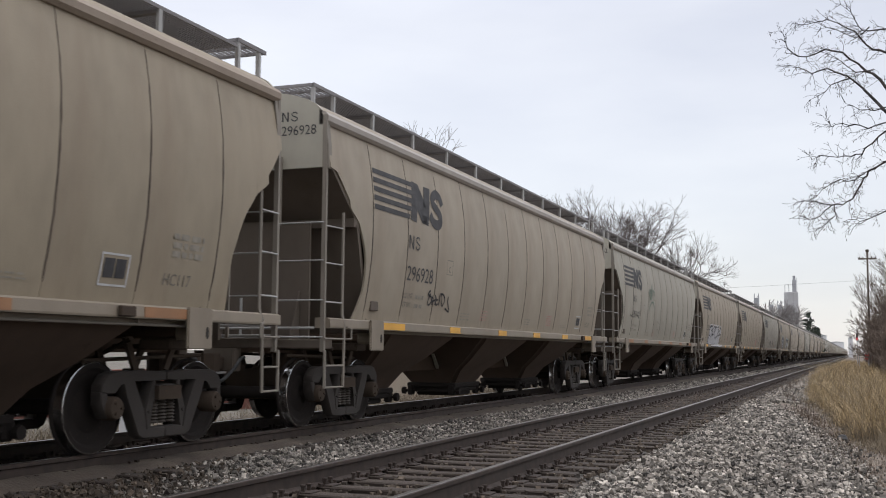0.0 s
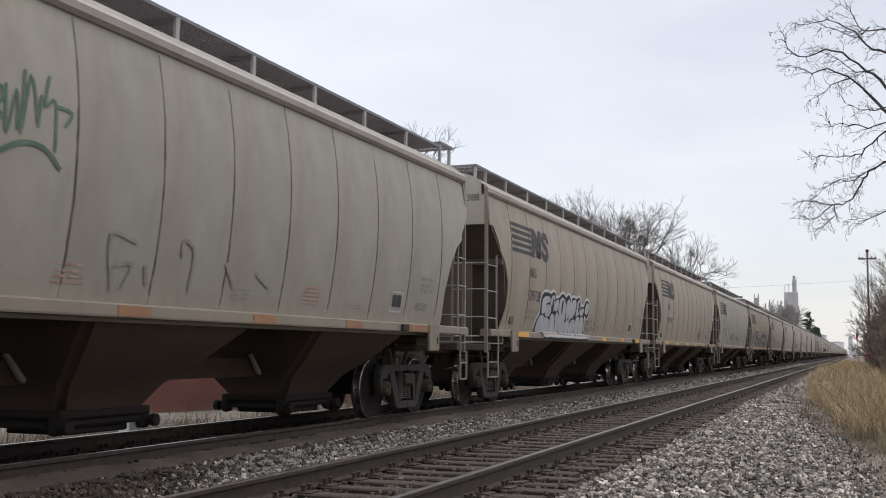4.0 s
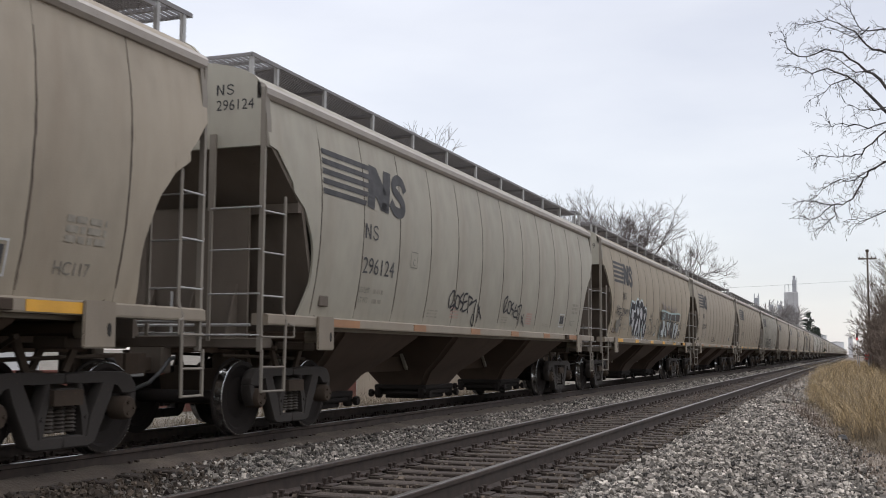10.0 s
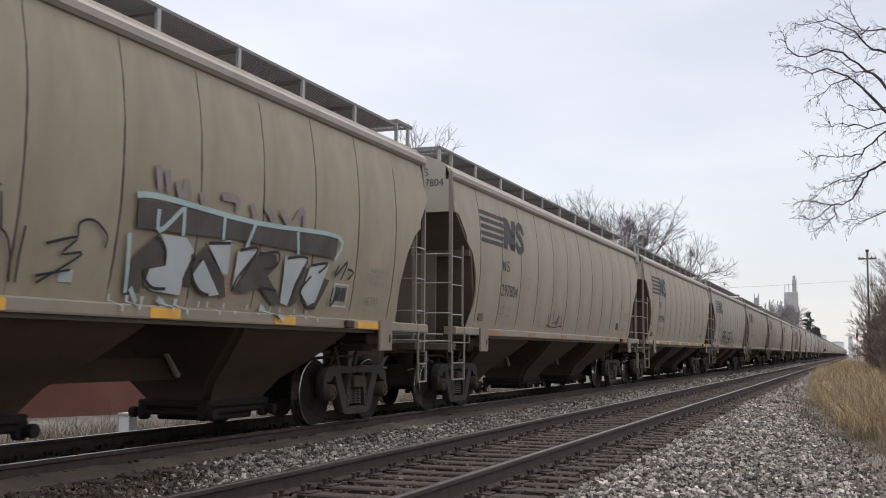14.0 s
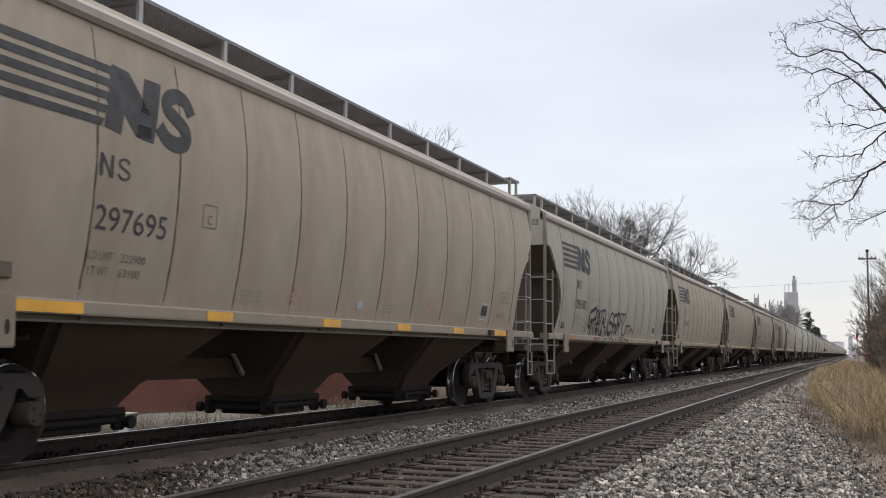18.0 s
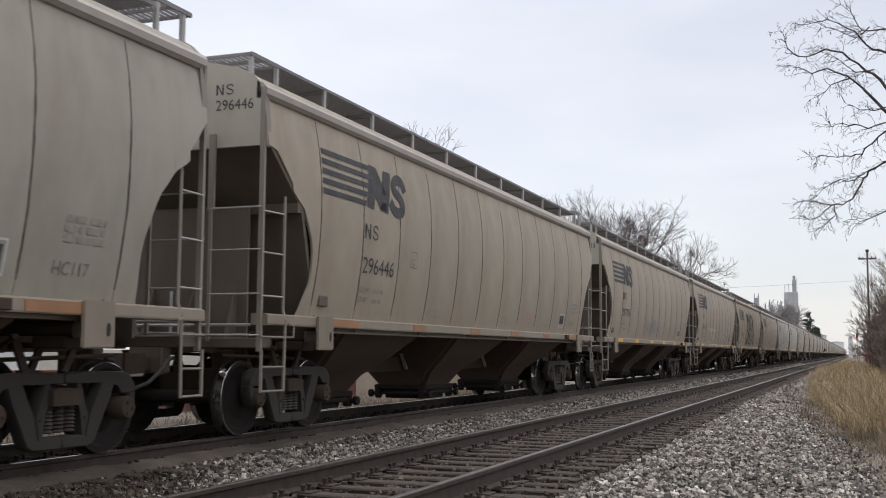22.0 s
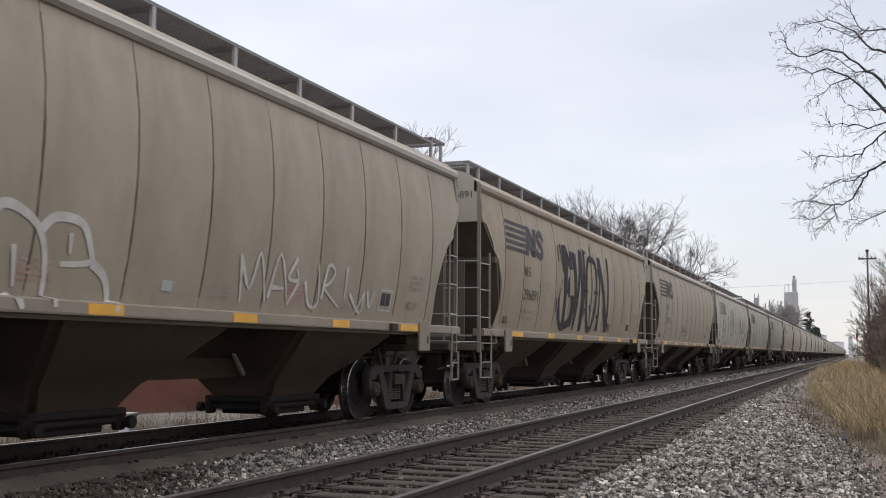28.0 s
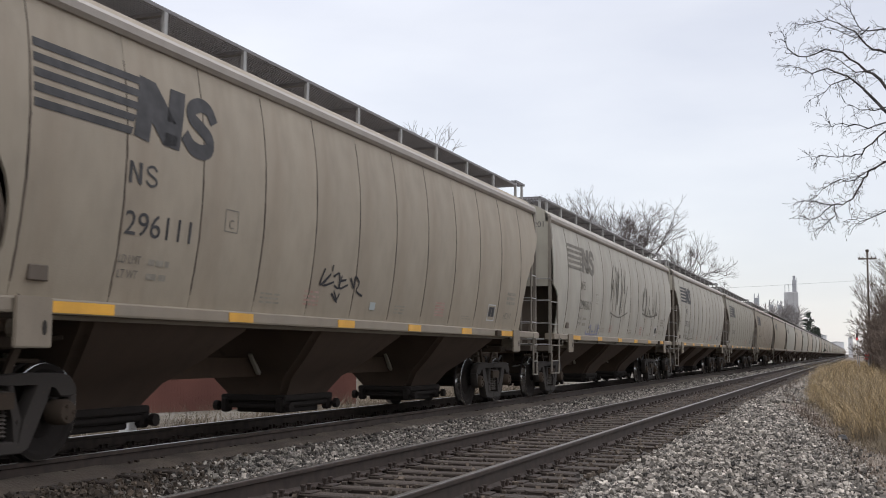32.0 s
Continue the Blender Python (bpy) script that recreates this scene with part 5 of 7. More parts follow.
def add_truck(car, y, clean):
    truck = part("truck", shared("bolster", bolster, 40), M_IRON, car, "dark rusty cast-steel truck", pose(0, y, 0))
    for s in (1, -1):
        part("side_frame", shared("side_frame%d" % s, lambda: side_frame(s * 1.0), 40), M_FRAME, truck)
        for dy in (-0.15, 0.0, 0.15):
            part("spring", shared("spring%d" % s, lambda: spring(s * 1.0), 40), M_SPRING, truck, "", pose(0, dy, 0))
        for dy in (-0.889, 0.889):
            part("bearing_cap", shared("bearing%d" % s, lambda: bearing_cap(s), 40), M_IRON, truck, "", pose(0, dy, 0.4595))
    for dy in (-0.889, 0.889):
        ws = part("wheelset", shared("axle", axle, 40), M_WHEEL, car, "dark wheelset with bright treads", pose(0, y + dy, 0.4595))
        for s in (1, -1):
            part("wheel", shared("wheel%d" % s, lambda: wheel_disc(s), 35), M_WHEEL, ws)
            part("tread", shared("tread%d" % s, lambda: wheel_tread(s), 35), M_TREAD, ws, "polished steel tread")
        WHEELS.append(ws)


def add_end(car, flip, n, low):
    k = "rear" if flip else "front"
    lab = M_LADDER
    part("end_sheet", shared("end_sheet%s%d" % (k, low), lambda: end_sheet(flip, 2.55 if low else 3.46)), M_END, car, "pale grey end sheet")
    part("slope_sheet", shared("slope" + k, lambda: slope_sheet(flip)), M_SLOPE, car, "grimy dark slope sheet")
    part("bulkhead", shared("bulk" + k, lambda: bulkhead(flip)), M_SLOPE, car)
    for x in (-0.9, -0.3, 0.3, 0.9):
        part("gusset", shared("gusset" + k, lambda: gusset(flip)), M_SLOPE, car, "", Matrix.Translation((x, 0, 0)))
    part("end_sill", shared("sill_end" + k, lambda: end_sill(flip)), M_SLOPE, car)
    part("coupler", shared("coupler" + k, lambda: coupler(flip)), M_IRON, car)
    part("air_hose", shared("hose" + k, lambda: air_hose(flip), 60), M_RUBBER, car)
    part("brake_rigging", shared("brake" + k, lambda: brake_gear(flip)), M_GALV, car)
    part("brake_lever", shared("levers" + k, lambda: brake_lever(flip)), M_IRON, car)
    for s in (1, -1):
        part("corner_post", shared("post%s%d" % (k, s), lambda: corner_post(flip, s)), M_LADDER, car)
    deck = part("cross_walk", shared("cross" + k, lambda: cross_walk(flip)), M_GRATE, car, "dark steel grating platform")
    for i in range(34):
        part("slat", shared("slat" + k, lambda: walk_slat(flip)), M_GRATE, deck, "", pose(-1.22 + 2.44 * i / 33, 0, 0))
    for y in (CAR - 0.50, CAR - 0.03) if flip else (0.16, 0.76):
        for s in (1, -1):
            part("walk_leg", shared("cross_leg" + k, lambda: cross_leg(flip)), M_GALV, car, "", Matrix.Translation((0, y, 0)) @ Matrix.Diagonal((s, 1, 1, 1)))

    def side_stile():
        bm = bmesh.new()
        pipe(bm, [(1.56, 0.45, 2.90), (1.56, 0.45, 1.52), (1.60, 0.44, 1.40), (1.60, 0.42, 0.56)], 0.021, 5)
        rod(bm, (1.55, -0.02, 0.56), (1.55, -0.02, 1.05), 0.021, 5)
        pipe(bm, [(1.63, 0.46, 1.36), (1.65, 0.56, 1.34), (1.65, 0.56, 1.20), (1.56, 0.44, 1.20)], 0.012, 5)
        return flipped(bm, flip)

    def end_stile():
        bm = bmesh.new()
        box(bm, 0.79, 0.87, -0.05, -0.01, 2.70, 3.62)
        box(bm, 0.81, 0.85, -0.05, -0.02, 1.15, 2.70)
        return flipped(bm, flip)
    ladder = part("side_ladder", shared("side_stile" + k, side_stile, 50), lab, car)
    for z in (2.68, 2.19, 1.68):
        part("rung", shared("side_rung%s%.2f" % (k, z), lambda: flipped(rung((1.53, 0.0, z), (1.56, 0.45, z)), flip)), M_GALV, ladder)
    for z in (1.20, 0.85, 0.57):
        part("step", shared("step%s%.2f" % (k, z), lambda: flipped(rung((1.55, -0.03, z), (1.60, 0.43, z), 0.014), flip)), lab, ladder)
    ladder = part("end_ladder", shared("end_stile" + k, end_stile), lab, car)
    for z in (2.72, 2.22, 1.70, 1.22):
        part("rung", shared("end_rung%s%.2f" % (k, z), lambda: flipped(rung((0.83, -0.045, z), (1.52, -0.045, z), 0.011), flip)), M_GALV, ladder)
    if not flip:
        bm = mark_bars(0.84, 4.10, 0.24, 0.13)
        bm2 = sized(lettering(NUMBERS[n]), 0.84, 1.36, 3.91, 4.04)
        for b in (bm, bm2):
            for v in b.verts:
                v.co = (v.co.x, -0.004, v.co.y)
        part("owner_mark", bm, M_BLACK, car)
        part("end_number", bm2, M_BLACK, car, "black stencilled number")


def hopper_car(n):
    """A covered hopper car with all its parts; local y runs from its leading corner posts backwards."""
    paint = BODY[TINT[n]]
    low = n == 14
    car = tagged(empty("hopper_car"), LOOKS[TINT[n]] + (" and sprayed graffiti" if n in GRAFFITI else " and no graffiti"), "freight car", "hopper cars of the train")
    CARS[n] = car
    edges = [0.0] + SEAMS + [CAR]
    for i, (a, b) in enumerate(zip(edges, edges[1:])):
        f, r = i == 0, i == len(edges) - 2
        key = "front_panel%d" % low if f else "rear_panel%d" % low if r else "panel"
        if f or r:
            part("side_panel", shared(key, lambda: side_sheet(a, b - 0.004, True, False, 2, 1, low) if f else side_sheet(a + 0.004, b, False, True, 2, 1, low), 50), paint, car)
        else:
            part("side_panel", shared(key, lambda: side_sheet(0.004, 1.285 - 0.004), 50), paint, car, "", pose(0, a, 0))
    for i, y in enumerate(SEAMS):
        k = (i * 5 + n) % 7
        part("seam", shared("seam%d" % k, lambda: seam_strip(k)), M_SEAM, car, "", pose(0, y, 0))
    part("far_side", shared("far_side", lambda: side_sheet(0.0, CAR, True, True, 12, -1), 50), paint, car)
    part("roof", shared("roof", roof_sheet, 40), paint, car)
    part("hatch_trough", shared("trough", hatch_trough), M_GALV, car)
    for s in (1, -1):
        part("eave", shared("eave%d" % s, lambda: eave(s)), M_EAVE_RUST if n in (-1, 12) else M_EAVE, car)
        part("side_sill", shared("side_sill%d" % s, lambda: side_sill(s)), M_SILL, car)
        part("roof_walk", shared("grate%d" % s, lambda: grate_board(s)), M_GRATE, car, "dark steel grating walkway")
        part("walk_edge", shared("edge%d" % s, lambda: board_edge(s)), M_GRATE, car)
        for y in BRACKETS:
            m = Matrix.Translation((0, y, 0)) @ Matrix.Diagonal((s, 1, 1, 1))
            part("walk_bracket", shared("bracket", walk_bracket), M_GALV, car, "", m)
            part("walk_beam", shared("beam", walk_beam), M_GRATE, car, "", m)
        for y in (1.22, CAR - 1.96):
            pad = part("jacking_pad", shared("pad", jack_pad), M_SILL, car, "", Matrix.Translation((0, y, 0)) if s == 1 else Matrix.Translation((0, y, 0)) @ Matrix.Diagonal((-1, 1, 1, 1)))
            if s == 1:
                part("pad_hole", shared("pad_hole", pad_hole), M_HOLE, pad)
    part("centre_sill", shared("centre_sill", centre_sill), M_UNDER, car)
    if n in PIPED:
        part("brake_pipe", shared("brake_pipe", brake_pipe, 60), M_LADDER, car)
    for y in (3.85, 8.40, 12.95):
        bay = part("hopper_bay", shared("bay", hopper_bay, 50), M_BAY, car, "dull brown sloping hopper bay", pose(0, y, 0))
        part("outlet_gate", shared("gate", outlet_gate), M_WHEEL, bay)
        part("rib", shared("rib", bay_rib), M_END, bay)
    for y in (6.125, 10.675):
        part("bay_ridge", shared("ridge", bay_ridge), M_UNDER, car, "", pose(0, y, 0))
    for flip in (False, True):
        add_end(car, flip, n, low)
    for y in (1.62, CAR - 1.50):
        add_truck(car, y, n)
    for i, (y, w) in enumerate(((1.62, 0.88), (4.45, 0.50), (7.1, 0.5), (9.5, 0.5), (11.9, 0.5), (14.15, 0.82))):
        bm = box(bmesh.new(), 1.604, 1.611, 0, w, 1.352, 1.452)
        part("reflector", shared("reflector%.2f" % w, lambda: bm), M_ORANGE if n in DIRTY else M_YELLOW, car, "dulled brown patch" if n in DIRTY else "yellow reflective patch", pose(0, y, 0))
    # lettering
    fade = M_FADED if n == 14 else M_BLACK
    for i in range(5):
        part("emblem_stripe", shared("stripe%d" % i, lambda: stripe(i)), fade, car)
    for i in range(2):
        part("emblem_block", shared("block%d" % i, lambda: emblem_block(i)), fade, car)
    part("owner_mark", shared("owner", lambda: on_side(mark_bars(2.66, 2.62, 0.44, 0.21))), fade, car)
    part("car_number", on_side(sized(lettering(NUMBERS[n]), 2.66, 3.74, 2.13, 2.36)), fade, car, "black stencilled number")
    part("load_limit", shared("ldlmt", lambda: on_side(sized(lettering("LD LMT"), 2.64, 2.98, 1.86, 1.94))), M_FADED, car)
    part("light_weight", shared("ltwt", lambda: on_side(sized(lettering("LT WT"), 2.66, 2.96, 1.72, 1.80))), M_FADED, car)
    if n == 7:
        part("load_figure", on_side(sized(lettering("222900"), 3.10, 3.48, 1.86, 1.94)), M_FADED, car)
        part("weight_figure", on_side(sized(lettering("63100"), 3.10, 3.42, 1.72, 1.80)), M_FADED, car)
    else:
        part("load_figure", shared("load_figure", lambda: on_side(lines(3.10, 3.48, (1.865,), 0.06, 4))), M_FAINT, car)
        part("weight_figure", shared("weight_figure", lambda: on_side(lines(3.10, 3.42, (1.725,), 0.06, 5))), M_FAINT, car)
    part("data_frame", shared("cframe", lambda: on_side(frame_bars(4.35, 4.62, 2.33, 2.58))), M_FADED, car)
    part("data_letter", shared("cletter", lambda: on_side(sized(lettering("C"), 4.44, 4.53, 2.37, 2.47))), M_FADED, car)
    part("small_print", shared("small_print", lambda: on_side(lines(5.3, 5.75, (1.60, 1.65, 1.70), 0.022, 7))), M_FAINT, car)
    part("red_small_print", shared("red_lines", lambda: on_side(lines(6.35, 6.75, (1.62, 1.67, 1.72, 1.78), 0.025, 8))), M_RED, car)
    part("small_print", shared("data_lines_back", lambda: on_side(lines(9.22, 9.62, (1.61, 1.66, 1.71), 0.024, 17))), M_FAINT, car)
    part("red_small_print", shared("red_lines_back", lambda: on_side(lines(10.88, 11.30, (1.63, 1.68, 1.73, 1.78, 1.83), 0.03, 18, False))), M_RED, car)
    part("small_print", shared("data_lines_low", lambda: on_side(lines(12.18, 12.70, (1.62, 1.66), 0.016, 19))), M_FAINT, car)
    part("rear_data", shared("rear_data", lambda: on_side(lines(14.66, 15.20, (1.98, 2.07, 2.16), 0.06, 9))), M_FAINT, car)
    part("class_mark", shared("hc117", lambda: on_side(sized(lettering("HC117"), 14.58, 15.05, 1.69, 1.81))), M_FADED, car)
    part("label_frame", shared("lframe", lambda: on_side(frame_bars(13.60, 14.02, 1.63, 1.94, 0.02))), M_WHITE, car)
    part("label_panel", shared("lpanel", lambda: on_side(bar(bar(bmesh.new(), 13.65, 13.80, 1.71, 1.89), 13.82, 13.97, 1.71, 1.89))), M_BLACK, car)
    if n in (5, 7, 8, 11, 13):
        part("small_label", shared("slabel", lambda: on_side(bar(bmesh.new(), 8.34, 8.52, 1.63, 1.74), 0.008)), M_SPRAY_S, car, "small white label")
    part("routing_board", shared("routing", lambda: box(bmesh.new(), 1.44, 1.505, 1.50, 1.74, 1.62, 1.76, 0.01)), M_SLOPE, car)
    part("light_bracket", shared("bracket_rear", lambda: box(bmesh.new(), 1.606, 1.66, 13.74, 13.96, 1.35, 1.45, 0.01)), M_IRON, car)
    for ob in car.children:           # small print too fine to pick apart
        if ob.name.split(".")[0] in ("small_print", "red_small_print", "rear_data", "load_figure", "weight_figure", "load_limit", "light_weight", "class_mark"):
            ob["kind"] = "stuff"
    for k, (name, mat, make) in enumerate(GRAFFITI.get(n, ())):
        part("graffiti_" + name, on_side(make(), 0.009 + 0.003 * k), mat, car)
    return car


FAR_PAINT = (0, 1, 0, 3, 2, 0, 1)


def far_mesh(what):
    bm = bmesh.new()
    if what == "trucks":
        for y in (1.62, CAR - 1.50):
            for s in (1, -1):
                box(bm, s * 1.0 - 0.06, s * 1.0 + 0.06, y - 1.05, y + 1.05, 0.35, 0.75, 0.1)
            for dy in (-0.889, 0.889):
                for s in (1, -1):
                    lathe(bm, [(s * 0.70, 0.0), (s * 0.70, 0.46), (s * 0.82, 0.457), (s * 0.82, 0.0)], 14, "x", (0, y + dy, 0.4595))
            box(bm, -1.0, 1.0, y - 0.2, y + 0.2, 0.45, 1.0)
    elif what == "couplers":
        box(bm, -0.12, 0.12, -0.62, 0.2, 0.78, 0.98)
        box(bm, -0.12, 0.12, CAR - 0.2, CAR + 0.62, 0.78, 0.98)
    return bm


def far_car(n):
    """The same car far down the line, in fewer pieces."""
    paint = BODY[FAR_PAINT[n % 7]]
    car = tagged(empty("hopper_car"), LOOKS[FAR_PAINT[n % 7]].replace(" with", " in the distance with"), "freight car", "hopper cars of the train")
    CARS[n] = car
    part("near_side", shared("near_side", lambda: side_sheet(0.0, CAR, True, True, 12, 1), 50), paint, car)
    part("far_side", shared("far_side", lambda: side_sheet(0.0, CAR, True, True, 12, -1), 50), paint, car)
    part("roof", shared("roof", roof_sheet, 40), paint, car)
    for s in (1, -1):
        part("eave", shared("eave%d" % s, lambda: eave(s)), M_EAVE, car)
        part("side_sill", shared("side_sill%d" % s, lambda: side_sill(s)), M_SILL, car)
    part("roof_walk", shared("far_walk", lambda: box(box(bmesh.new(), 0.62, 1.24, 0.2, CAR - 0.1, 4.60, 4.64), -1.24, -0.62, 0.2, CAR - 0.1, 4.60, 4.64)), M_GRATE, car)
    for flip in (False, True):
        k = "rear" if flip else "front"
        part("end_sheet", shared("end_sheet%s0" % k, lambda: end_sheet(flip)), M_END, car)
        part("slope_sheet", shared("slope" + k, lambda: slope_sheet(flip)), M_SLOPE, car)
        part("corner_post", shared("post%s1" % k, lambda: corner_post(flip, 1)), M_LADDER, car)
    for y in (3.85, 8.40, 12.95):
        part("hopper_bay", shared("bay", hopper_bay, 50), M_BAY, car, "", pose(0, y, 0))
    for y in (6.125, 10.675):
        part("bay_ridge", shared("ridge", bay_ridge), M_UNDER, car, "", pose(0, y, 0))
    part("centre_sill", shared("centre_sill", centre_sill), M_UNDER, car)
    part("trucks", shared("far_trucks", lambda: far_mesh("trucks")), M_IRON, car)
    part("couplers", shared("far_couplers", lambda: far_mesh("couplers")), M_IRON, car)
    part("emblem", shared("far_emblem", lambda: on_side(bar(bar(bmesh.new(), 1.37, 2.66, 3.2, 3.5), 2.7, 4.1, 3.07, 3.66))), M_FADED, car)
    return car


for n in range(-1, 18):
    hopper_car(n)
for n in list(range(-4, -1)) + list(range(18, 62)):
    far_car(n)


# ---- ground: one sheet to the horizon ----
GX = [-4000, -800, -200, -60, -25, -18, -12.5, -11.2, -9.9, -9.3, -6.6, -6.1, -5.3, -2.6, -2.2, -1.7, -1.2, -0.6, 0.0, 0.5, 1.0, 2.0, 4.0, 8.0, 20, 60, 200, 800, 4000]
GZ = [-0.8, -0.8, -0.8, -0.8, -0.8, -0.8, -0.78, -0.7, -0.33, -0.27, -0.26, -0.33, -0.26, -0.25, -0.21, -0.20, -0.26, -0.36, -0.44, -0.49, -0.52, -0.52, -0.45, -0.4, -0.4, -0.4, -0.4, -0.4, -0.4]


def ground_z(x, y):
    """Height of the ground; the gravel shoulder dips where a dirt path meets the track."""
    z = np.interp(x, GX, GZ)
    dip = np.clip(1 - np.abs(np.asarray(y) - 35.0) / 6.0, 0, 1) * np.clip((np.asarray(x) + 2.6) / 0.5, 0, 1) * np.clip(1.5 - np.asarray(x), 0, 1)
    return z - 0.13 * dip


def make_ground():
    ys = [-4000, -800, -200, -60, -20] + [i * 1.5 for i in range(-6, 60)] + [100, 130, 180, 260, 400, 800, 1600, 4000]
    xs = sorted(set(GX + [-5.3 + 0.45 * i for i in range(7)] + [-12 + i * 0.6 for i in range(4)]))
    verts, faces = [], []
    for y in ys:
        for x in xs:
            wob = 0.02 * noise.noise((x * 0.9, y * 0.9, 3.0)) if -15 < x < 8 and -10 < y < 120 else 0
            verts.append((x, y, float(ground_z(x, y)) + wob))
    n = len(xs)
    for j in range(len(ys) - 1):
        for i in range(n - 1):
            a = j * n + i
            faces.append((a, a + 1, a + n + 1, a + n))
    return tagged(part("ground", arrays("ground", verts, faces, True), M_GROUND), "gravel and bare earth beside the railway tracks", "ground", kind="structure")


make_ground()


# ---- stones ----
OCTA = (np.array([(1, 0, 0), (-1, 0, 0), (0, 1, 0), (0, -1, 0), (0, 0, 1), (0, 0, -1)], float),
        np.array([(0, 2, 4), (2, 1, 4), (1, 3, 4), (3, 0, 4), (2, 0, 5), (1, 2, 5), (3, 1, 5), (0, 3, 5)]))


CUBE = (np.array([(x, y, z) for x in (-1, 1) for y in (-1, 1) for z in (-1, 1)], float) * 0.68,
        np.array([(0, 1, 3), (0, 3, 2), (4, 6, 7), (4, 7, 5), (0, 4, 5), (0, 5, 1), (2, 3, 7), (2, 7, 6), (0, 2, 6), (0, 6, 4), (1, 5, 7), (1, 7, 3)]))


def scatter(name, rng, count, x0, x1, y0, y1, size, lift, base, keep=None):
    """Loose angular stones strewn over the ground."""
    bv, bf = base
    x, y = rng.uniform(x0, x1, count), rng.uniform(y0, y1, count)
    if keep is not None:
        k = keep(x, y, rng)
        x, y = x[k], y[k]
    n = len(x)
    s = size * rng.uniform(0.55, 1.3, (n, 1, 1)) * rng.uniform(0.62, 1.40, (n, 1, 3))
    v = bv[None] * (1 + rng.uniform(-0.40, 0.30, (n, len(bv), 1))) * s
    a, b = rng.uniform(0, 6.28, n), rng.uniform(-1.2, 1.2, n)
    ca, sa, cb, sb = np.cos(a), np.sin(a), np.cos(b), np.sin(b)
    z0 = np.zeros(n)
    one = np.ones(n)
    Rz = np.stack([np.stack([ca, -sa, z0], 1), np.stack([sa, ca, z0], 1), np.stack([z0, z0, one], 1)], 1)
    Rx = np.stack([np.stack([one, z0, z0], 1), np.stack([z0, cb, -sb], 1), np.stack([z0, sb, cb], 1)], 1)
    v = np.einsum("nij,nkj->nki", Rz @ Rx, v)
    v += np.stack([x, y, ground_z(x, y) + lift + rng.uniform(-0.036, 0.044, n)], 1)[:, None]
    f = bf[None] + (np.arange(n) * len(bv))[:, None, None]
    return arrays(name, v.reshape(-1, 3), f.reshape(-1, 3))


rng = np.random.default_rng(7)


def shoulder(x, y, r):
    edge = np.interp(y, [6, 12, 17.4, 20.8, 26, 31.5], [0.4, 0.05, -0.17, -0.78, -1.8, -2.75]) + 0.14 * r.standard_normal(len(x))
    thin = r.uniform(0, 1, len(x)) < np.clip((29.6 - y) / 1.2, 0.05, 1)
    return (x < edge) & thin & (x > np.interp(y, [6, 16, 24, 30], [-2.30, -2.32, -2.46, -2.60]) + 0.04 * r.standard_normal(len(x)))


def crib(x, y, r):
    off = np.abs(((y / 0.50) + 0.5) % 1.0 - 0.5)
    return (off > 0.26) | (r.uniform(0, 1, len(x)) < 0.06)


def stones(name, mesh, mat, label):
    return tagged(part(name, mesh, mat), label, "gravel", kind="stuff")


stones("ballast", scatter("ballast", rng, 46000, -2.62, 0.7, 6.5, 18.0, 0.0238, 0.026, CUBE, shoulder), M_STONE, "loose light grey crushed-stone ballast beside the track")
stones("ballast", scatter("ballast", rng, 32000, -2.62, 0.4, 18.0, 30.0, 0.0265, 0.024, CUBE, shoulder), M_STONE, "loose light grey crushed-stone ballast beside the track")
stones("ballast", scatter("ballast", rng, 7000, -2.62, 0.6, -9.0, 6.5, 0.045, 0.014, OCTA), M_STONE, "light grey crushed-stone ballast beside the track")


def shaded(x, y, r):
    """Near stones beside the train that get the darker colour: brown dirt plus painted shade."""
    return y + 1.4 * (x + 6.0) + 0.7 * r.standard_normal(len(x)) < 9.2


stones("ballast", scatter("ballast", rng, 34000, -6.86, -5.22, 5.0, 24.0, 0.0225, 0.022, CUBE, lambda x, y, r: ~shaded(x, y, r)), M_STONE, "loose grey crushed-stone ballast between the tracks")
stones("ballast", scatter("ballast", rng, 22000, -6.86, -5.22, 5.0, 24.0, 0.024, 0.020, CUBE, shaded), M_STONE_SHADED, "brown ballast beside the train, dirt and shade in its colour")
stones("ballast", scatter("ballast", rng, 15000, -6.86, -5.22, 24.0, 48.0, 0.034, 0.018, OCTA), M_STONE, "grey crushed-stone ballast between the tracks")
stones("loose_stones", scatter("loose_stones", rng, 5200, -1.6, 1.2, 10.0, 40.0, 0.015, 0.004, CUBE), M_STONE, "scattered small stones on bare earth")
stones("ballast", scatter("ballast", rng, 9000, -6.75, -5.22, 48.0, 150.0, 0.06, 0.02, OCTA), M_STONE, "grey crushed-stone ballast far down the line")
stones("ballast", scatter("ballast", rng, 6000, -2.6, -1.5, 39.0, 100.0, 0.055, 0.02, OCTA), M_STONE, "grey ballast shoulder beyond the dirt path")
stones("ballast", scatter("ballast", rng, 5500, -2.6, -1.35, 28.8, 40.0, 0.032, 0.02, OCTA), M_STONE, "thin grey ballast where the path meets the track")
stones("crib_ballast", scatter("crib_ballast", rng, 22000, -5.25, -2.32, 5.0, 45.0, 0.023, 0.022, CUBE, crib), M_STONE_TAN, "dirty brown ballast between the ties")
stones("crib_ballast", scatter("crib_ballast", rng, 9000, -9.4, -6.6, 5.0, 45.0, 0.032, 0.03, OCTA, crib), M_STONE_TAN, "dark oily ballast under the train")


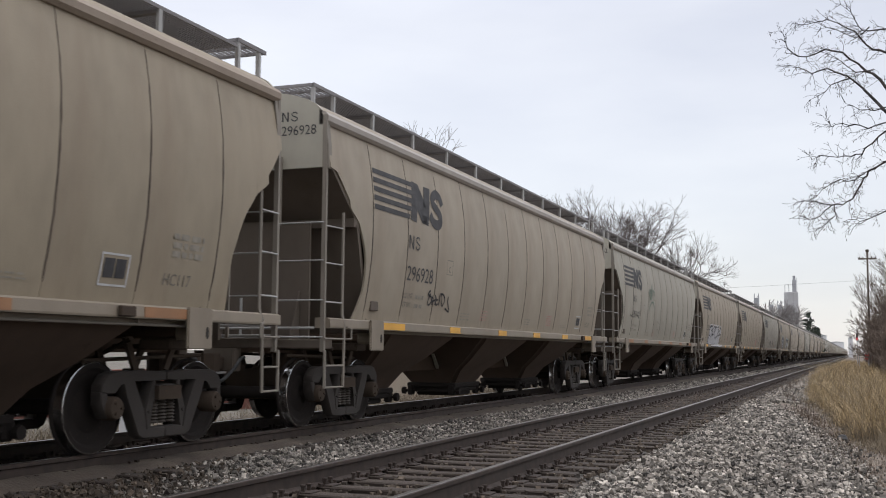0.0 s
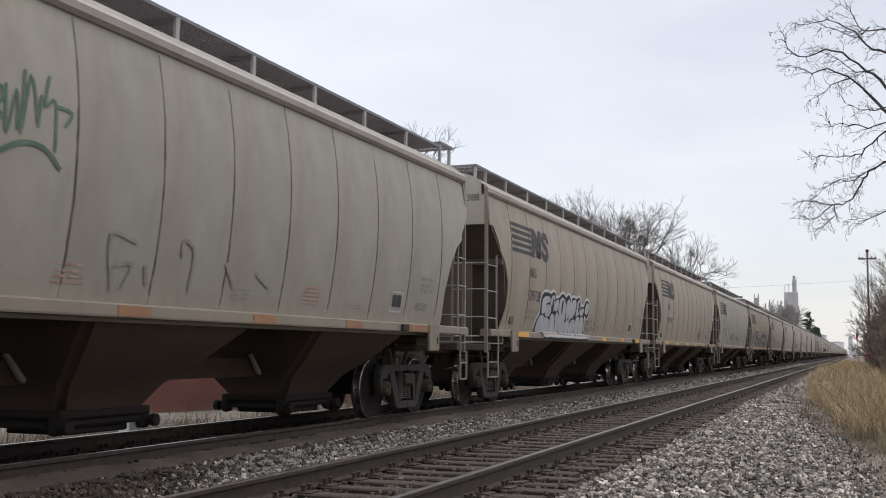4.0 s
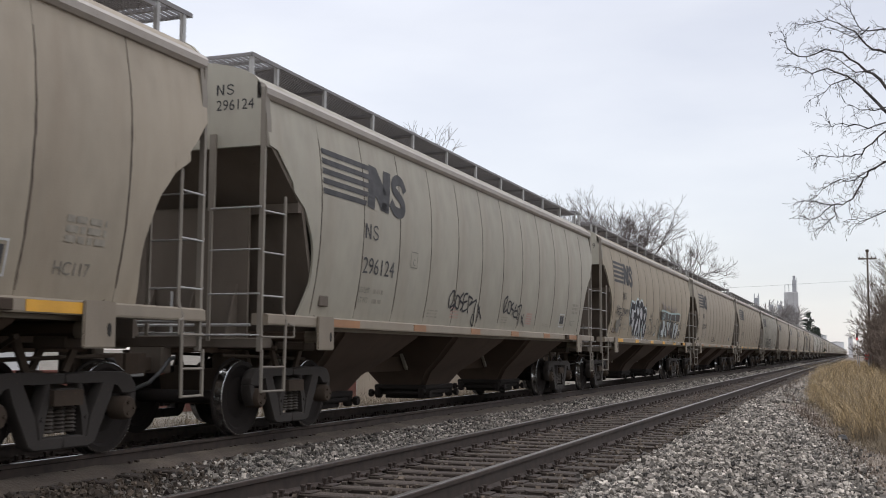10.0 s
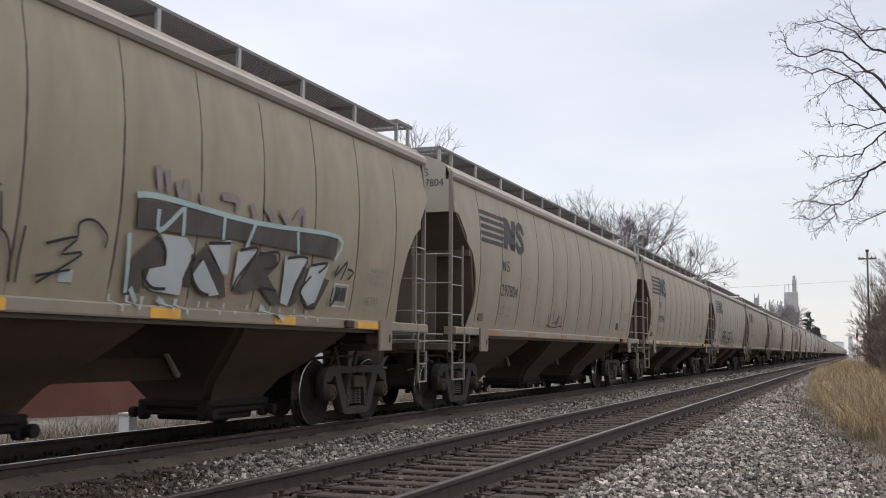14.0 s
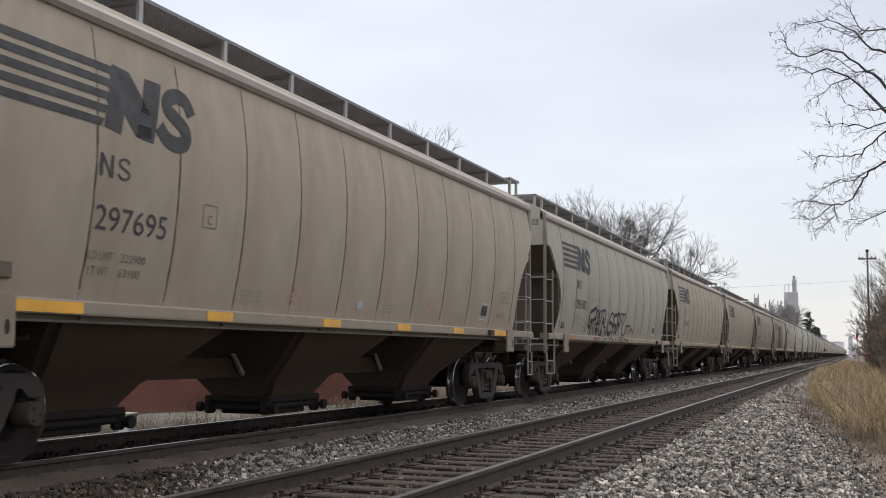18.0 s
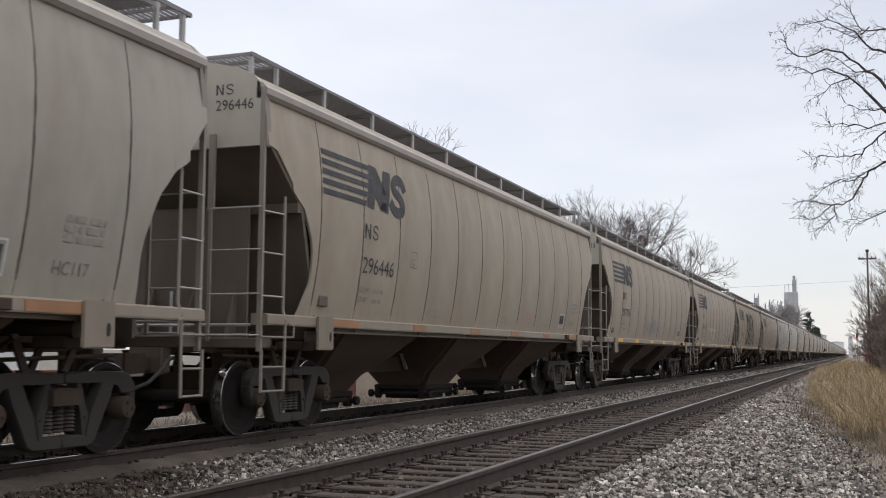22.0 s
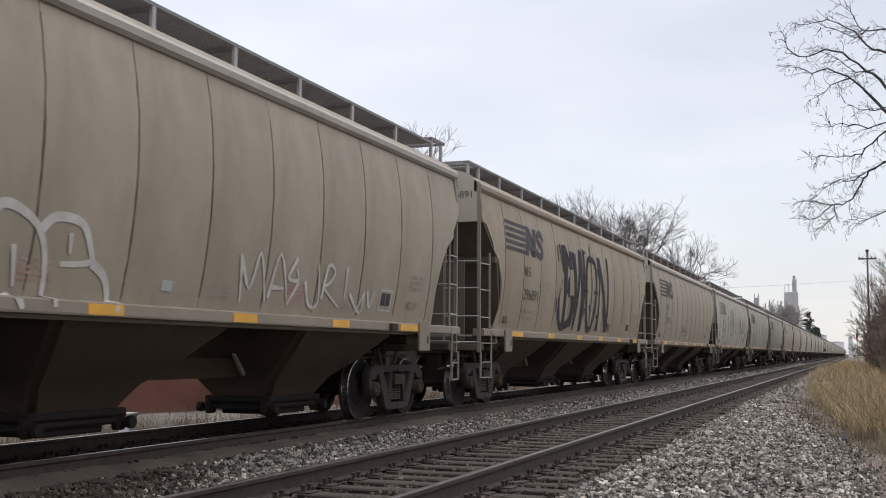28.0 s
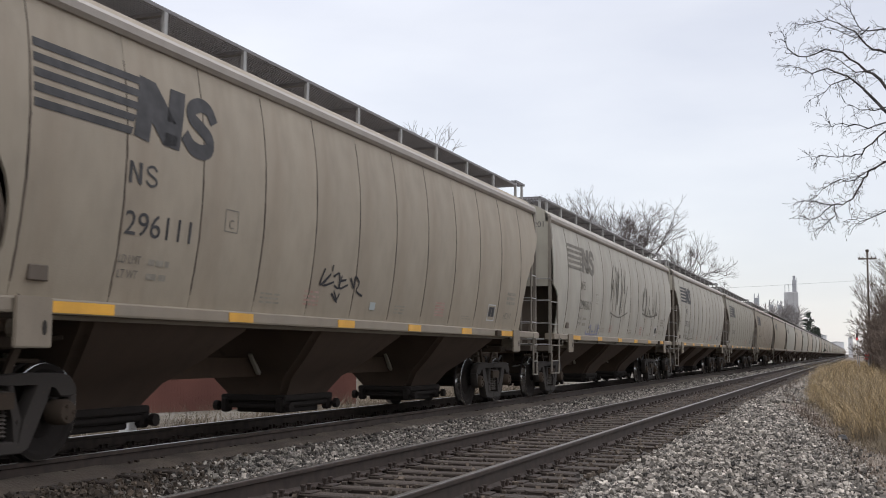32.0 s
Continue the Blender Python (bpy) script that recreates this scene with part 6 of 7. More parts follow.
def dirt_bank():
    """Grease-bound fines banked against the rail of the far track, hiding the tie ends."""
    ys = [3 + 0.35 * i for i in range(170)]
    prof = ((-7.135, -0.125), (-7.05, -0.138), (-6.96, -0.150), (-6.88, -0.175), (-6.80, -0.215), (-6.70, -0.30))
    v, f = [], []
    for y in ys:
        for x, z in prof:
            v.append((x + 0.03 * noise.noise((x * 4, y * 1.1, 2.0)), y, z + 0.022 * noise.noise((x * 5, y * 2.3, 7.0))))
    n = len(prof)
    for j in range(len(ys) - 1):
        for i in range(n - 1):
            a = j * n + i
            f.append((a, a + 1, a + n + 1, a + n))
    return arrays("dirt_bank", v, f, True)


tagged(part("dirt_bank", dirt_bank(), M_DIRT), "bank of dark greasy fines against the rail", "gravel", kind="stuff")

# ---- tracks ----
RAIL = [(-0.070, -0.18), (0.070, -0.18), (0.070, -0.168), (0.012, -0.150), (0.009, -0.050), (0.035, -0.038), (0.036, -0.008), (0.030, -0.002), (-0.030, -0.002), (-0.036, -0.008), (-0.035, -0.038), (-0.009, -0.050), (-0.012, -0.150), (-0.070, -0.168)]


def rail_mesh():
    return slab(bmesh.new(), RAIL, 1, -60.0, 1500.0)


def rail_head():
    return slab(bmesh.new(), [(-0.030, -0.003), (0.030, -0.003), (0.024, 0.0), (-0.024, 0.0)], 1, -60.0, 1500.0)


def tie_mesh(seed):
    r = random.Random(seed)
    bm = bmesh.new()
    box(bm, -1.29 + r.uniform(-0.05, 0.05), 1.32 + r.uniform(-0.14, 0.14), -0.115, 0.115, -0.36, -0.192, 0.012)
    bmesh.ops.subdivide_edges(bm, edges=[e for e in bm.edges if abs(e.verts[0].co.x - e.verts[1].co.x) > 1], cuts=6)
    for v in bm.verts:
        v.co.z += 0.010 * noise.noise((v.co.x * 3, v.co.y * 9, seed))
        v.co.y += 0.012 * noise.noise((v.co.x * 2, v.co.z * 3, seed + 9))
    return bm


def plate_mesh():
    """Tie plate with its spikes and a rail anchor on either side of the rail."""
    bm = bmesh.new()
    box(bm, -0.18, 0.18, -0.095, 0.095, -0.193, -0.178, 0.004)
    for x in (-0.088, 0.088):
        for y in (-0.055, 0.055):
            box(bm, x - 0.014, x + 0.014, y - 0.014, y + 0.014, -0.18, -0.135)
            box(bm, x - 0.022, x + 0.022, y - 0.020, y + 0.020, -0.137, -0.118, 0.004)
    for y in (-0.15, 0.15):
        box(bm, -0.10, 0.10, y - 0.02, y + 0.02, -0.20, -0.165, 0.006)
        box(bm, 0.07, 0.105, y - 0.02, y + 0.02, -0.175, -0.155, 0.006)
        box(bm, -0.105, -0.07, y - 0.02, y + 0.02, -0.175, -0.155, 0.006)
    return bm


def make_track(name, cx, label, shine):
    track = tagged(empty(name, pose(cx, 0, 0)), label, "railway track", kind="structure")
    for s in (-1, 1):
        r = part("rail", shared("rail", rail_mesh), M_RAIL, track, "rusty brown steel rail", pose(s * GAUGE, 0, 0))
        part("rail_head", shared("rail_head", rail_head), M_RAILTOP, r, "worn shiny rail head")
    return track


TRACK_NEAR = make_track("track_near", NEAR_C, "empty railway track with worn rails on old timber ties", True)
TRACK_FAR = make_track("track_far", TRAIN_C, "railway track under the passing train", True)


def far_ties(cx, y0, y1):
    v, f = [], []
    k = 0
    y = y0
    while y < y1:
        for X in (-1.29, 1.29):
            for Y in (-0.115, 0.115):
                for Z in (-0.36, -0.192):
                    v.append((X, y + Y, Z))
        f += [tuple(k + i for i in q) for q in ((0, 1, 3, 2), (4, 6, 7, 5), (0, 4, 5, 1), (2, 3, 7, 6), (1, 5, 7, 3))]
        k += 8
        y += 0.50
    return arrays("far_ties", v, f)


for tr, cx, last, plates in ((TRACK_NEAR, NEAR_C, 90, True), (TRACK_FAR, TRAIN_C, 60, False)):
    rnd = random.Random(5)
    for i in range(6, last * 2):
        tie = part("tie", shared("tie%d" % (i % 6), lambda: tie_mesh(i % 6)), M_TIE, tr, "", pose(rnd.uniform(-0.03, 0.03), i * 0.50, rnd.uniform(-0.006, 0.004), 0, 0, rnd.uniform(-0.7, 0.7)))
        if i < last * (1.2 if plates else 1.0):
            for s in (-1, 1):
                part("tie_plate", shared("tie_plate", plate_mesh), M_RAIL, tie, "", pose(s * GAUGE, 0, 0))
    part("far_ties", far_ties(0, last, 500), M_TIE, tr)["kind"] = "stuff"
    part("far_ties", far_ties(0, -40, 3), M_TIE, tr)["kind"] = "stuff"


# ---- trees, built from tapered limbs and twigs ----
def tubes(name, segs, sides):
    """Tapered tubes; segs: rows of start, end, start radius, end radius."""
    s = np.array(segs, float)
    p, q, r0, r1 = s[:, 0:3], s[:, 3:6], s[:, 6], s[:, 7]
    d = q - p
    d /= np.linalg.norm(d, axis=1, keepdims=True) + 1e-9
    up = np.where(np.abs(d[:, 2:3]) > 0.9, np.array([[1.0, 0, 0]]), np.array([[0, 0, 1.0]]))
    u = np.cross(d, up)
    u /= np.linalg.norm(u, axis=1, keepdims=True)
    w = np.cross(d, u)
    ang = np.arange(sides) * 2 * np.pi / sides
    ring = np.cos(ang)[None, :, None] * u[:, None] + np.sin(ang)[None, :, None] * w[:, None]
    v = np.concatenate([p[:, None] + ring * r0[:, None, None], q[:, None] + ring * r1[:, None, None]], 1)
    i = np.arange(sides)
    j = (i + 1) % sides
    f = np.stack([i, j, j + sides, i + sides], 1)
    f = f[None] + (np.arange(len(s)) * 2 * sides)[:, None, None]
    return arrays(name, v.reshape(-1, 3), f.reshape(-1, 4), True)


def grow(segs, rnd, p, d, length, r, depth, spread=0.55, droop=0.0, wild=0.22, kids=(2, 3), shrink=0.72, thin=0.004):
    """One branch in bent pieces, then its children."""
    n = 3 if depth > 1 else 2
    d = d.normalized()
    for k in range(n):
        d = (d + Vector((rnd.gauss(0, wild), rnd.gauss(0, wild), rnd.gauss(0, wild) - droop))).normalized()
        q = p + d * (length / n)
        ra, rb = r * (1 - 0.35 * k / n), r * (1 - 0.35 * (k + 1) / n)
        segs.append((*p, *q, max(thin, ra), max(thin, rb)))
        if depth > 0 and k > 0 and rnd.random() < 0.6:
            side = Vector((rnd.gauss(0, 1), rnd.gauss(0, 1), rnd.gauss(0.1, 0.7))).normalized()
            grow(segs, rnd, q, d + side * spread * 1.3, length * shrink * 0.8, rb * 0.55, depth - 1, spread, droop, wild, kids, shrink, thin)
        p = q
    if depth > 0:
        for _ in range(rnd.randint(*kids)):
            side = Vector((rnd.gauss(0, 1), rnd.gauss(0, 1), rnd.gauss(0.15, 0.7))).normalized()
            grow(segs, rnd, p, d + side * spread, length * shrink * rnd.uniform(0.8, 1.15), r * 0.6, depth - 1, spread, droop, wild, kids, shrink, thin)


def bare_tree(name, seed, x, y, z, height, depth, label, twig_mat, spread=0.55, lean=(0, 0), thin=0.012, r=None, trunks=1):
    rnd = random.Random(seed)
    segs = []
    r = r or height * 0.016
    for _ in range(trunks):
        grow(segs, rnd, Vector((rnd.uniform(-0.3, 0.3) * (trunks > 1), rnd.uniform(-0.3, 0.3) * (trunks > 1), 0)), Vector((lean[0] + rnd.gauss(0, 0.12 * trunks), lean[1], 1)), height * 0.27, r, depth, spread, -0.045, 0.20, (2, 3), 0.73, thin)
    top = max(s[5] for s in segs)
    k = height / top
    segs = [tuple(v * k for v in s[:6]) + s[6:] for s in segs]
    cut = r * 0.30
    tree = tagged(empty(name, pose(x, y, z)), label, "tree", "bare trees")
    part("trunk", tubes("trunk", [s for s in segs if s[6] >= cut], 6), M_BARK, tree)
    part("crown", tubes("crown", [s for s in segs if s[6] < cut], 3), twig_mat, tree, "leafless twigs")
    return tree


for i, (x, h, sd) in enumerate(((-24.6, 16.6, 11), (-22.6, 17.5, 12), (-20.6, 17.2, 13), (-18.6, 16.2, 16), (-16.8, 15.2, 14), (-15.4, 13.6, 15))):
    bare_tree("bare_tree", sd, x, 95 + (i % 3) * 4, -0.8, h, 6, "tall leafless tree behind the train", M_FARTWIG, 0.55, thin=0.008)
bare_tree("bare_tree", 21, -25.9, 60, -0.8, 16.4, 6, "leafless tree whose top shows above the train", M_FARTWIG, 0.5, thin=0.010)


def overhanging_tree():
    """A tree beside the line; its limbs reach out over the shoulder and droop."""
    rnd = random.Random(4)
    base = Vector((3.6, 17.0, -0.5))
    fork = Vector((3.3, 16.8, 2.6))
    segs = [(*base, *(base + Vector((-0.1, 0, 1.6))), 0.24, 0.20), (*(base + Vector((-0.1, 0, 1.6))), *fork, 0.20, 0.16)]
    def limb(r_a, *path, twigs=2, far=16.0):
        """A bent limb through places across and up the line, with fine forking twigs."""
        pts = [p if isinstance(p, Vector) else Vector((p[0], far + 0.5 * math.sin(7 * p[0]) * 0.4, p[1])) for p in path]
        n = len(pts) - 1
        for i in range(n):
            ra, rb = 0.75 * r_a * (1 - i / n) ** 1.1 + 0.0035, 0.75 * r_a * (1 - (i + 1) / n) ** 1.1 + 0.0035
            mid = (pts[i] + pts[i + 1]) / 2 + Vector((rnd.gauss(0, 0.014), rnd.gauss(0, 0.03), rnd.gauss(0, 0.014)))
            segs.append((*pts[i], *mid, ra, (ra + rb) / 2))
            segs.append((*mid, *pts[i + 1], (ra + rb) / 2, rb))
            if pts[i + 1].x < 0.9:
                for c in (mid, pts[i + 1]):
                    for _ in range(twigs + (rnd.random() < 0.4)):
                        d = (pts[i + 1] - pts[i]).normalized() + Vector((rnd.gauss(-0.05, 0.5), rnd.gauss(0, 0.6), rnd.gauss(0.05, 0.6)))
                        grow(segs, rnd, c, d, rnd.uniform(0.08, 0.16), 0.0042, rnd.choice((1, 2, 2)), 0.60, 0.07, 0.24, (1, 2), 0.72, 0.0018)
    limb(0.034, fork, (1.5, 3.4), (0.50, 4.41), (0.23, 4.81), (0.01, 4.98), (-0.25, 5.06), (-0.46, 5.06), (-0.63, 5.20), (-0.80, 5.22))
    limb(0.032, (1.5, 3.4), (0.9, 4.2), (0.51, 4.75), (0.35, 5.02), (0.16, 5.19), (-0.04, 5.31), (-0.27, 5.34), (-0.54, 5.34), (-0.72, 5.42), (-0.82, 5.57), (-0.85, 5.72))
    limb(0.028, fork, (1.9, 4.4), (0.52, 5.25), (0.36, 5.36), (0.23, 5.53), (0.03, 5.68), (-0.23, 5.77), (-0.41, 5.79), (-0.62, 5.85))
    limb(0.022, (1.9, 4.4), (0.9, 5.4), (0.53, 5.58), (0.32, 5.65), (0.18, 5.74), (0.09, 5.93), (-0.05, 6.01))
    limb(0.014, (0.9, 4.2), (0.49, 4.26), (0.27, 4.24), (0.10, 4.30), (-0.07, 4.28), (-0.22, 4.22), (-0.28, 4.36))
    limb(0.016, (0.9, 4.2), (0.49, 4.14), (0.32, 4.02), (0.18, 3.88), (0.03, 3.83), (-0.14, 3.79), (-0.37, 3.84), (-0.50, 3.81))
    limb(0.024, (1.5, 3.4), (0.75, 3.70), (0.47, 3.71), (0.25, 3.63), (0.19, 3.54), (0.10, 3.36), (0.03, 3.22), (-0.10, 3.12), (-0.25, 3.11), (-0.36, 3.15), (-0.54, 3.22), (-0.70, 3.24))
    limb(0.008, (-0.25, 3.10), (-0.40, 2.98), (-0.54, 2.95), (-0.68, 3.02))
    limb(0.008, (-0.21, 3.11), (-0.19, 3.0), (-0.28, 2.91), (-0.40, 2.82))
    limb(0.010, (0.20, 3.60), (0.08, 3.50), (-0.12, 3.48), (-0.30, 3.38), (-0.42, 3.29))
    limb(0.012, (0.9, 3.0), (0.45, 3.02), (0.29, 2.97), (0.12, 2.91), (0.02, 2.93))
    limb(0.010, (0.04, 4.95), (-0.11, 4.87), (-0.29, 4.73), (-0.50, 4.69))
    limb(0.010, (0.32, 5.65), (0.14, 5.51), (-0.12, 5.57), (-0.35, 5.69), far=15.8)
    limb(0.010, (0.35, 5.02), (0.12, 5.01), (-0.10, 5.15), (-0.33, 5.27), far=15.8)
    limb(0.012, (0.6, 4.5), (0.36, 4.52), (0.16, 4.56), (-0.02, 4.62), far=16.2)
    limb(0.014, (1.5, 3.4), (0.9, 3.0), far=16.0)
    limb(0.080, fork, (2.8, 4.8), (2.4, 6.8), (1.8, 8.2))
    limb(0.080, fork, (4.0, 4.8), (4.6, 7.0), (5.2, 8.6))
    tree = tagged(empty("bare_tree", pose(0, 0, 0)), "leafless tree reaching over the gravel shoulder", "tree", "bare trees")
    part("trunk", tubes("trunk", [s for s in segs if s[6] >= 0.02], 7), M_BRANCH, tree)
    part("crown", tubes("crown", [s for s in segs if s[6] < 0.02], 3), M_BRANCH, tree, "fine drooping twigs")
    # dry seed clusters
    v, f = [], []
    for s in segs:
        if s[6] < 0.004 and rnd.random() < 0.012:
            c = Vector(s[3:6])
            for _ in range(2):
                o = c + Vector((rnd.gauss(0, 0.02), rnd.gauss(0, 0.02), rnd.uniform(-0.07, 0)))
                k = len(v)
                w = rnd.uniform(0.004, 0.009)
                v += [o, o + Vector((w, 0.003, -0.02)), o + Vector((-w, -0.003, -0.04))]
                f.append((k, k + 1, k + 2))
    part("seed_cluster", arrays("seed_cluster", v, f), M_TWIG, tree)["kind"] = "stuff"


overhanging_tree()


def brush(seed, x, y, z, h, w, label, mat, stems=14, depth=3, thin=0.007, spread=0.28, lean=0.22, wild=0.14):
    rnd = random.Random(seed)
    segs = []
    for _ in range(stems):
        p = Vector((rnd.uniform(-w, w), rnd.uniform(-w, w) * 1.5, 0))
        grow(segs, rnd, p, Vector((rnd.gauss(0, lean), rnd.gauss(0, lean), 1)), h * rnd.uniform(0.25, 0.40), 0.020, depth, spread, -0.04, wild, (2, 3), 0.72, thin)
    ob = part("bush", tubes("bush", segs, 3), mat, None, "", pose(x, y, z))
    return tagged(ob, label, "bush", "lineside brush")


for i, (x, y, h, w) in enumerate(((4.3, 84, 5.6, 0.5), (4.2, 96, 6.4, 0.5), (4.9, 88, 7.2, 0.5), (4.7, 106, 7.6, 0.6), (5.6, 82, 7.4, 0.6), (5.4, 100, 8.4, 0.7), (4.6, 116, 7.0, 0.6), (6.0, 92, 9.0, 0.6))):
    brush(50 + i, x, y, -0.5, h, w, "tall tangled leafless brush beside the line", M_TWIG, 12, 5, 0.007, 0.24, 0.12, 0.10)
for i, (x, y, h, w) in enumerate(((2.1, 62, 1.5, 0.4), (2.1, 70, 2.0, 0.5), (2.2, 80, 3.2, 0.5), (2.5, 88, 4.4, 0.6), (2.5, 98, 4.6, 0.5), (2.8, 74, 3.4, 0.6), (3.0, 84, 5.0, 0.6), (3.2, 104, 5.0, 0.6),
                                  (2.0, 108, 2.6, 0.4), (1.9, 118, 2.2, 0.4), (3.4, 92, 5.4, 0.6))):
    brush(70 + i, x, y, -0.5, h, w, "dense brown thicket beside the line", M_THICKET, 22, 4, 0.011, 0.42)
for i, (x, y, h) in enumerate(((1.7, 42, 0.6), (1.8, 47, 0.7), (1.7, 53, 0.7), (1.9, 60, 0.8), (1.8, 68, 0.8), (1.9, 78, 0.9), (2.0, 90, 0.9), (1.9, 104, 1.0))):
    brush(90 + i, x, y, -0.5, h, 0.5, "low brown weeds and brambles", M_WEED, 34, 3, 0.006, 0.5)


# ---- grass ----
def edge_x(y):
    return np.interp(y, [10, 18, 22, 28, 36, 50], [0.9, 0.06, -0.36, -0.86, -1.56, -1.97])


def blades(name, rng, count, y0, y1, xmin, xmax, h0, h1, width, tuft=0.25):
    ct = max(1, count // 20)
    cy = y0 + (y1 - y0) * rng.uniform(0, 1, ct) ** 1.3
    cx = xmin(cy) + (xmax(cy) - xmin(cy)) * rng.uniform(0, 1, ct)
    pick = rng.integers(0, ct, count)
    x, y = cx[pick] + rng.normal(0, tuft * 0.5, count), cy[pick] + rng.normal(0, tuft, count)
    scale = rng.uniform(0.3, 1.45, ct)[pick]
    h = rng.uniform(h0, h1, count) * scale * np.clip(0.25 + np.abs(x - edge_x(y)) * 1.3, 0.25, 1.0)
    lean = rng.normal(0, 0.40, (count, 2)) + rng.normal(0, 0.28, (ct, 2))[pick]
    a = rng.uniform(0, 6.28, count)
    side = np.stack([np.cos(a), np.sin(a), np.zeros(count)], 1) * width
    p = np.stack([x, y, ground_z(x, y) - 0.01], 1)
    mid = p + np.stack([lean[:, 0] * h * 0.35, lean[:, 1] * h * 0.35, h * 0.55], 1)
    tip = p + np.stack([lean[:, 0] * h * 1.1, lean[:, 1] * h * 1.1, h * 0.97], 1)
    v = np.stack([p - side, p + side, mid - side * 0.7, mid + side * 0.7, tip], 1)
    f = np.array([(0, 1, 3), (0, 3, 2), (2, 3, 4)])[None] + (np.arange(count) * 5)[:, None, None]
    return arrays(name, v.reshape(-1, 3), f.reshape(-1, 3))


tagged(part("dry_grass", blades("dry_grass", rng, 26000, 19.6, 60, lambda y: edge_x(y) + 0.12, lambda y: edge_x(y) * 0 + 1.5, 0.22, 0.95, 0.0036, 0.13), M_STRAW), "tall dry straw-coloured grass beside the gravel", "grass", kind="stuff")
tagged(part("dry_grass", blades("dry_grass", rng, 9000, 19.2, 60, lambda y: edge_x(y) + 0.05, lambda y: edge_x(y) * 0 + 1.5, 0.22, 0.85, 0.0036, 0.10), M_BROWNSTRAW), "brown dead stalks standing in the dry grass", "grass", kind="stuff")
tagged(part("dry_grass", blades("dry_grass", rng, 30000, 18.0, 60, lambda y: edge_x(y) - 0.10, lambda y: edge_x(y) * 0 + 1.6, 0.12, 0.42, 0.0045, 0.22), M_DULLSTRAW), "low matted dead grass among the tall stalks", "grass", kind="stuff")
tagged(part("dry_grass", blades("dry_grass", rng, 14000, 55, 160, edge_x, lambda y: edge_x(y) * 0 + 2.6, 0.3, 0.8, 0.011, 0.4), M_STRAW), "dry grass far along the line", "grass", kind="stuff")
tagged(part("dead_weeds", blades("dead_weeds", rng, 16000, 13.5, 60, lambda y: edge_x(y) - 0.55, lambda y: edge_x(y) + 0.7, 0.05, 0.24, 0.004), M_WEED), "short dead weeds at the edge of the gravel", "weeds", kind="stuff")
tagged(part("dead_weeds", blades("dead_weeds", rng, 14000, 13, 48, lambda y: y * 0 - 14.5, lambda y: y * 0 - 11.6, 0.2, 0.62, 0.006), M_BROWNSTRAW), "thin dead weeds beyond the train", "weeds", kind="stuff")


# ---- beyond the train ----
def clod():
    bm = bmesh.new()
    bmesh.ops.create_icosphere(bm, subdivisions=2, radius=0.09)
    for v in bm.verts:
        v.co *= 1 + 0.35 * noise.noise(v.co * 14)
        v.co.z *= 0.8
    return bm


tagged(part("rubber_clod", clod(), M_RUBBER, None, "", pose(-0.22, 19.3, float(ground_z(-0.22, 19.3)) + 0.05)), "small black lump lying at the edge of the gravel", "debris")
box_ob = tagged(empty("utility_box", pose(-11.15, 14.75, -0.70)), "small white metal box beyond the far track", "box")
part("body", box(bmesh.new(), -0.105, 0.105, -0.105, 0.105, 0.0, 0.66, 0.01), M_PALEWALL, box_ob)
part("lid", box(bmesh.new(), -0.12, 0.12, -0.12, 0.12, 0.66, 0.71, 0.008), M_END, box_ob, "greenish lid")


def low_wall(name, p, q, z0, z1, mat, label, course, piece):
    """A low wall of laid courses between two places."""
    p, q = Vector((*p, z0)), Vector((*q, z0))
    d = q - p
    yaw = math.degrees(math.atan2(d.y, d.x))
    wall = tagged(empty(name, pose(p.x, p.y, z0, 0, 0, yaw)), label, "wall", kind="structure")
    part("core", box(bmesh.new(), 0, d.length, 0.004, 0.25, 0, z1 - z0 - 0.05), mat, wall)
    part("coping", box(bmesh.new(), -0.03, d.length + 0.03, -0.03, 0.28, z1 - z0 - 0.05, z1 - z0 + 0.02, 0.01), mat, wall)
    rows = int((z1 - z0 - 0.05) / course)
    v, f = [], []
    for r in range(rows):
        x = -(r % 2) * piece / 2
        while x < d.length:
            a, b = max(0, x + 0.004), min(d.length, x + piece - 0.004)
            if b - a > 0.03:
                k = len(v)
                za, zb = r * course + 0.004, (r + 1) * course - 0.004
                v += [(a, 0.005, za), (b, 0.005, za), (b, 0.005, zb), (a, 0.005, zb), (a, 0.0, za), (b, 0.0, za), (b, 0.0, zb), (a, 0.0, zb)]
                f += [tuple(k + i for i in t) for t in ((4, 5, 6, 7), (0, 1, 5, 4), (1, 2, 6, 5), (2, 3, 7, 6), (3, 0, 4, 7))]
            x += piece
    part("bricks", arrays("bricks", v, f), mat, wall)["kind"] = "stuff"
    return wall


low_wall("wall_brick", (-24.0, 14.0), (-16.2, 34.0), -0.82, 0.45, M_BRICK, "long low red brick wall beyond the far track", 0.075, 0.215)
low_wall("wall_tan", (-16.1, 34.3), (-13.6, 47.0), -0.82, 0.40, M_TANWALL, "low tan block wall beyond the far track", 0.20, 0.40)


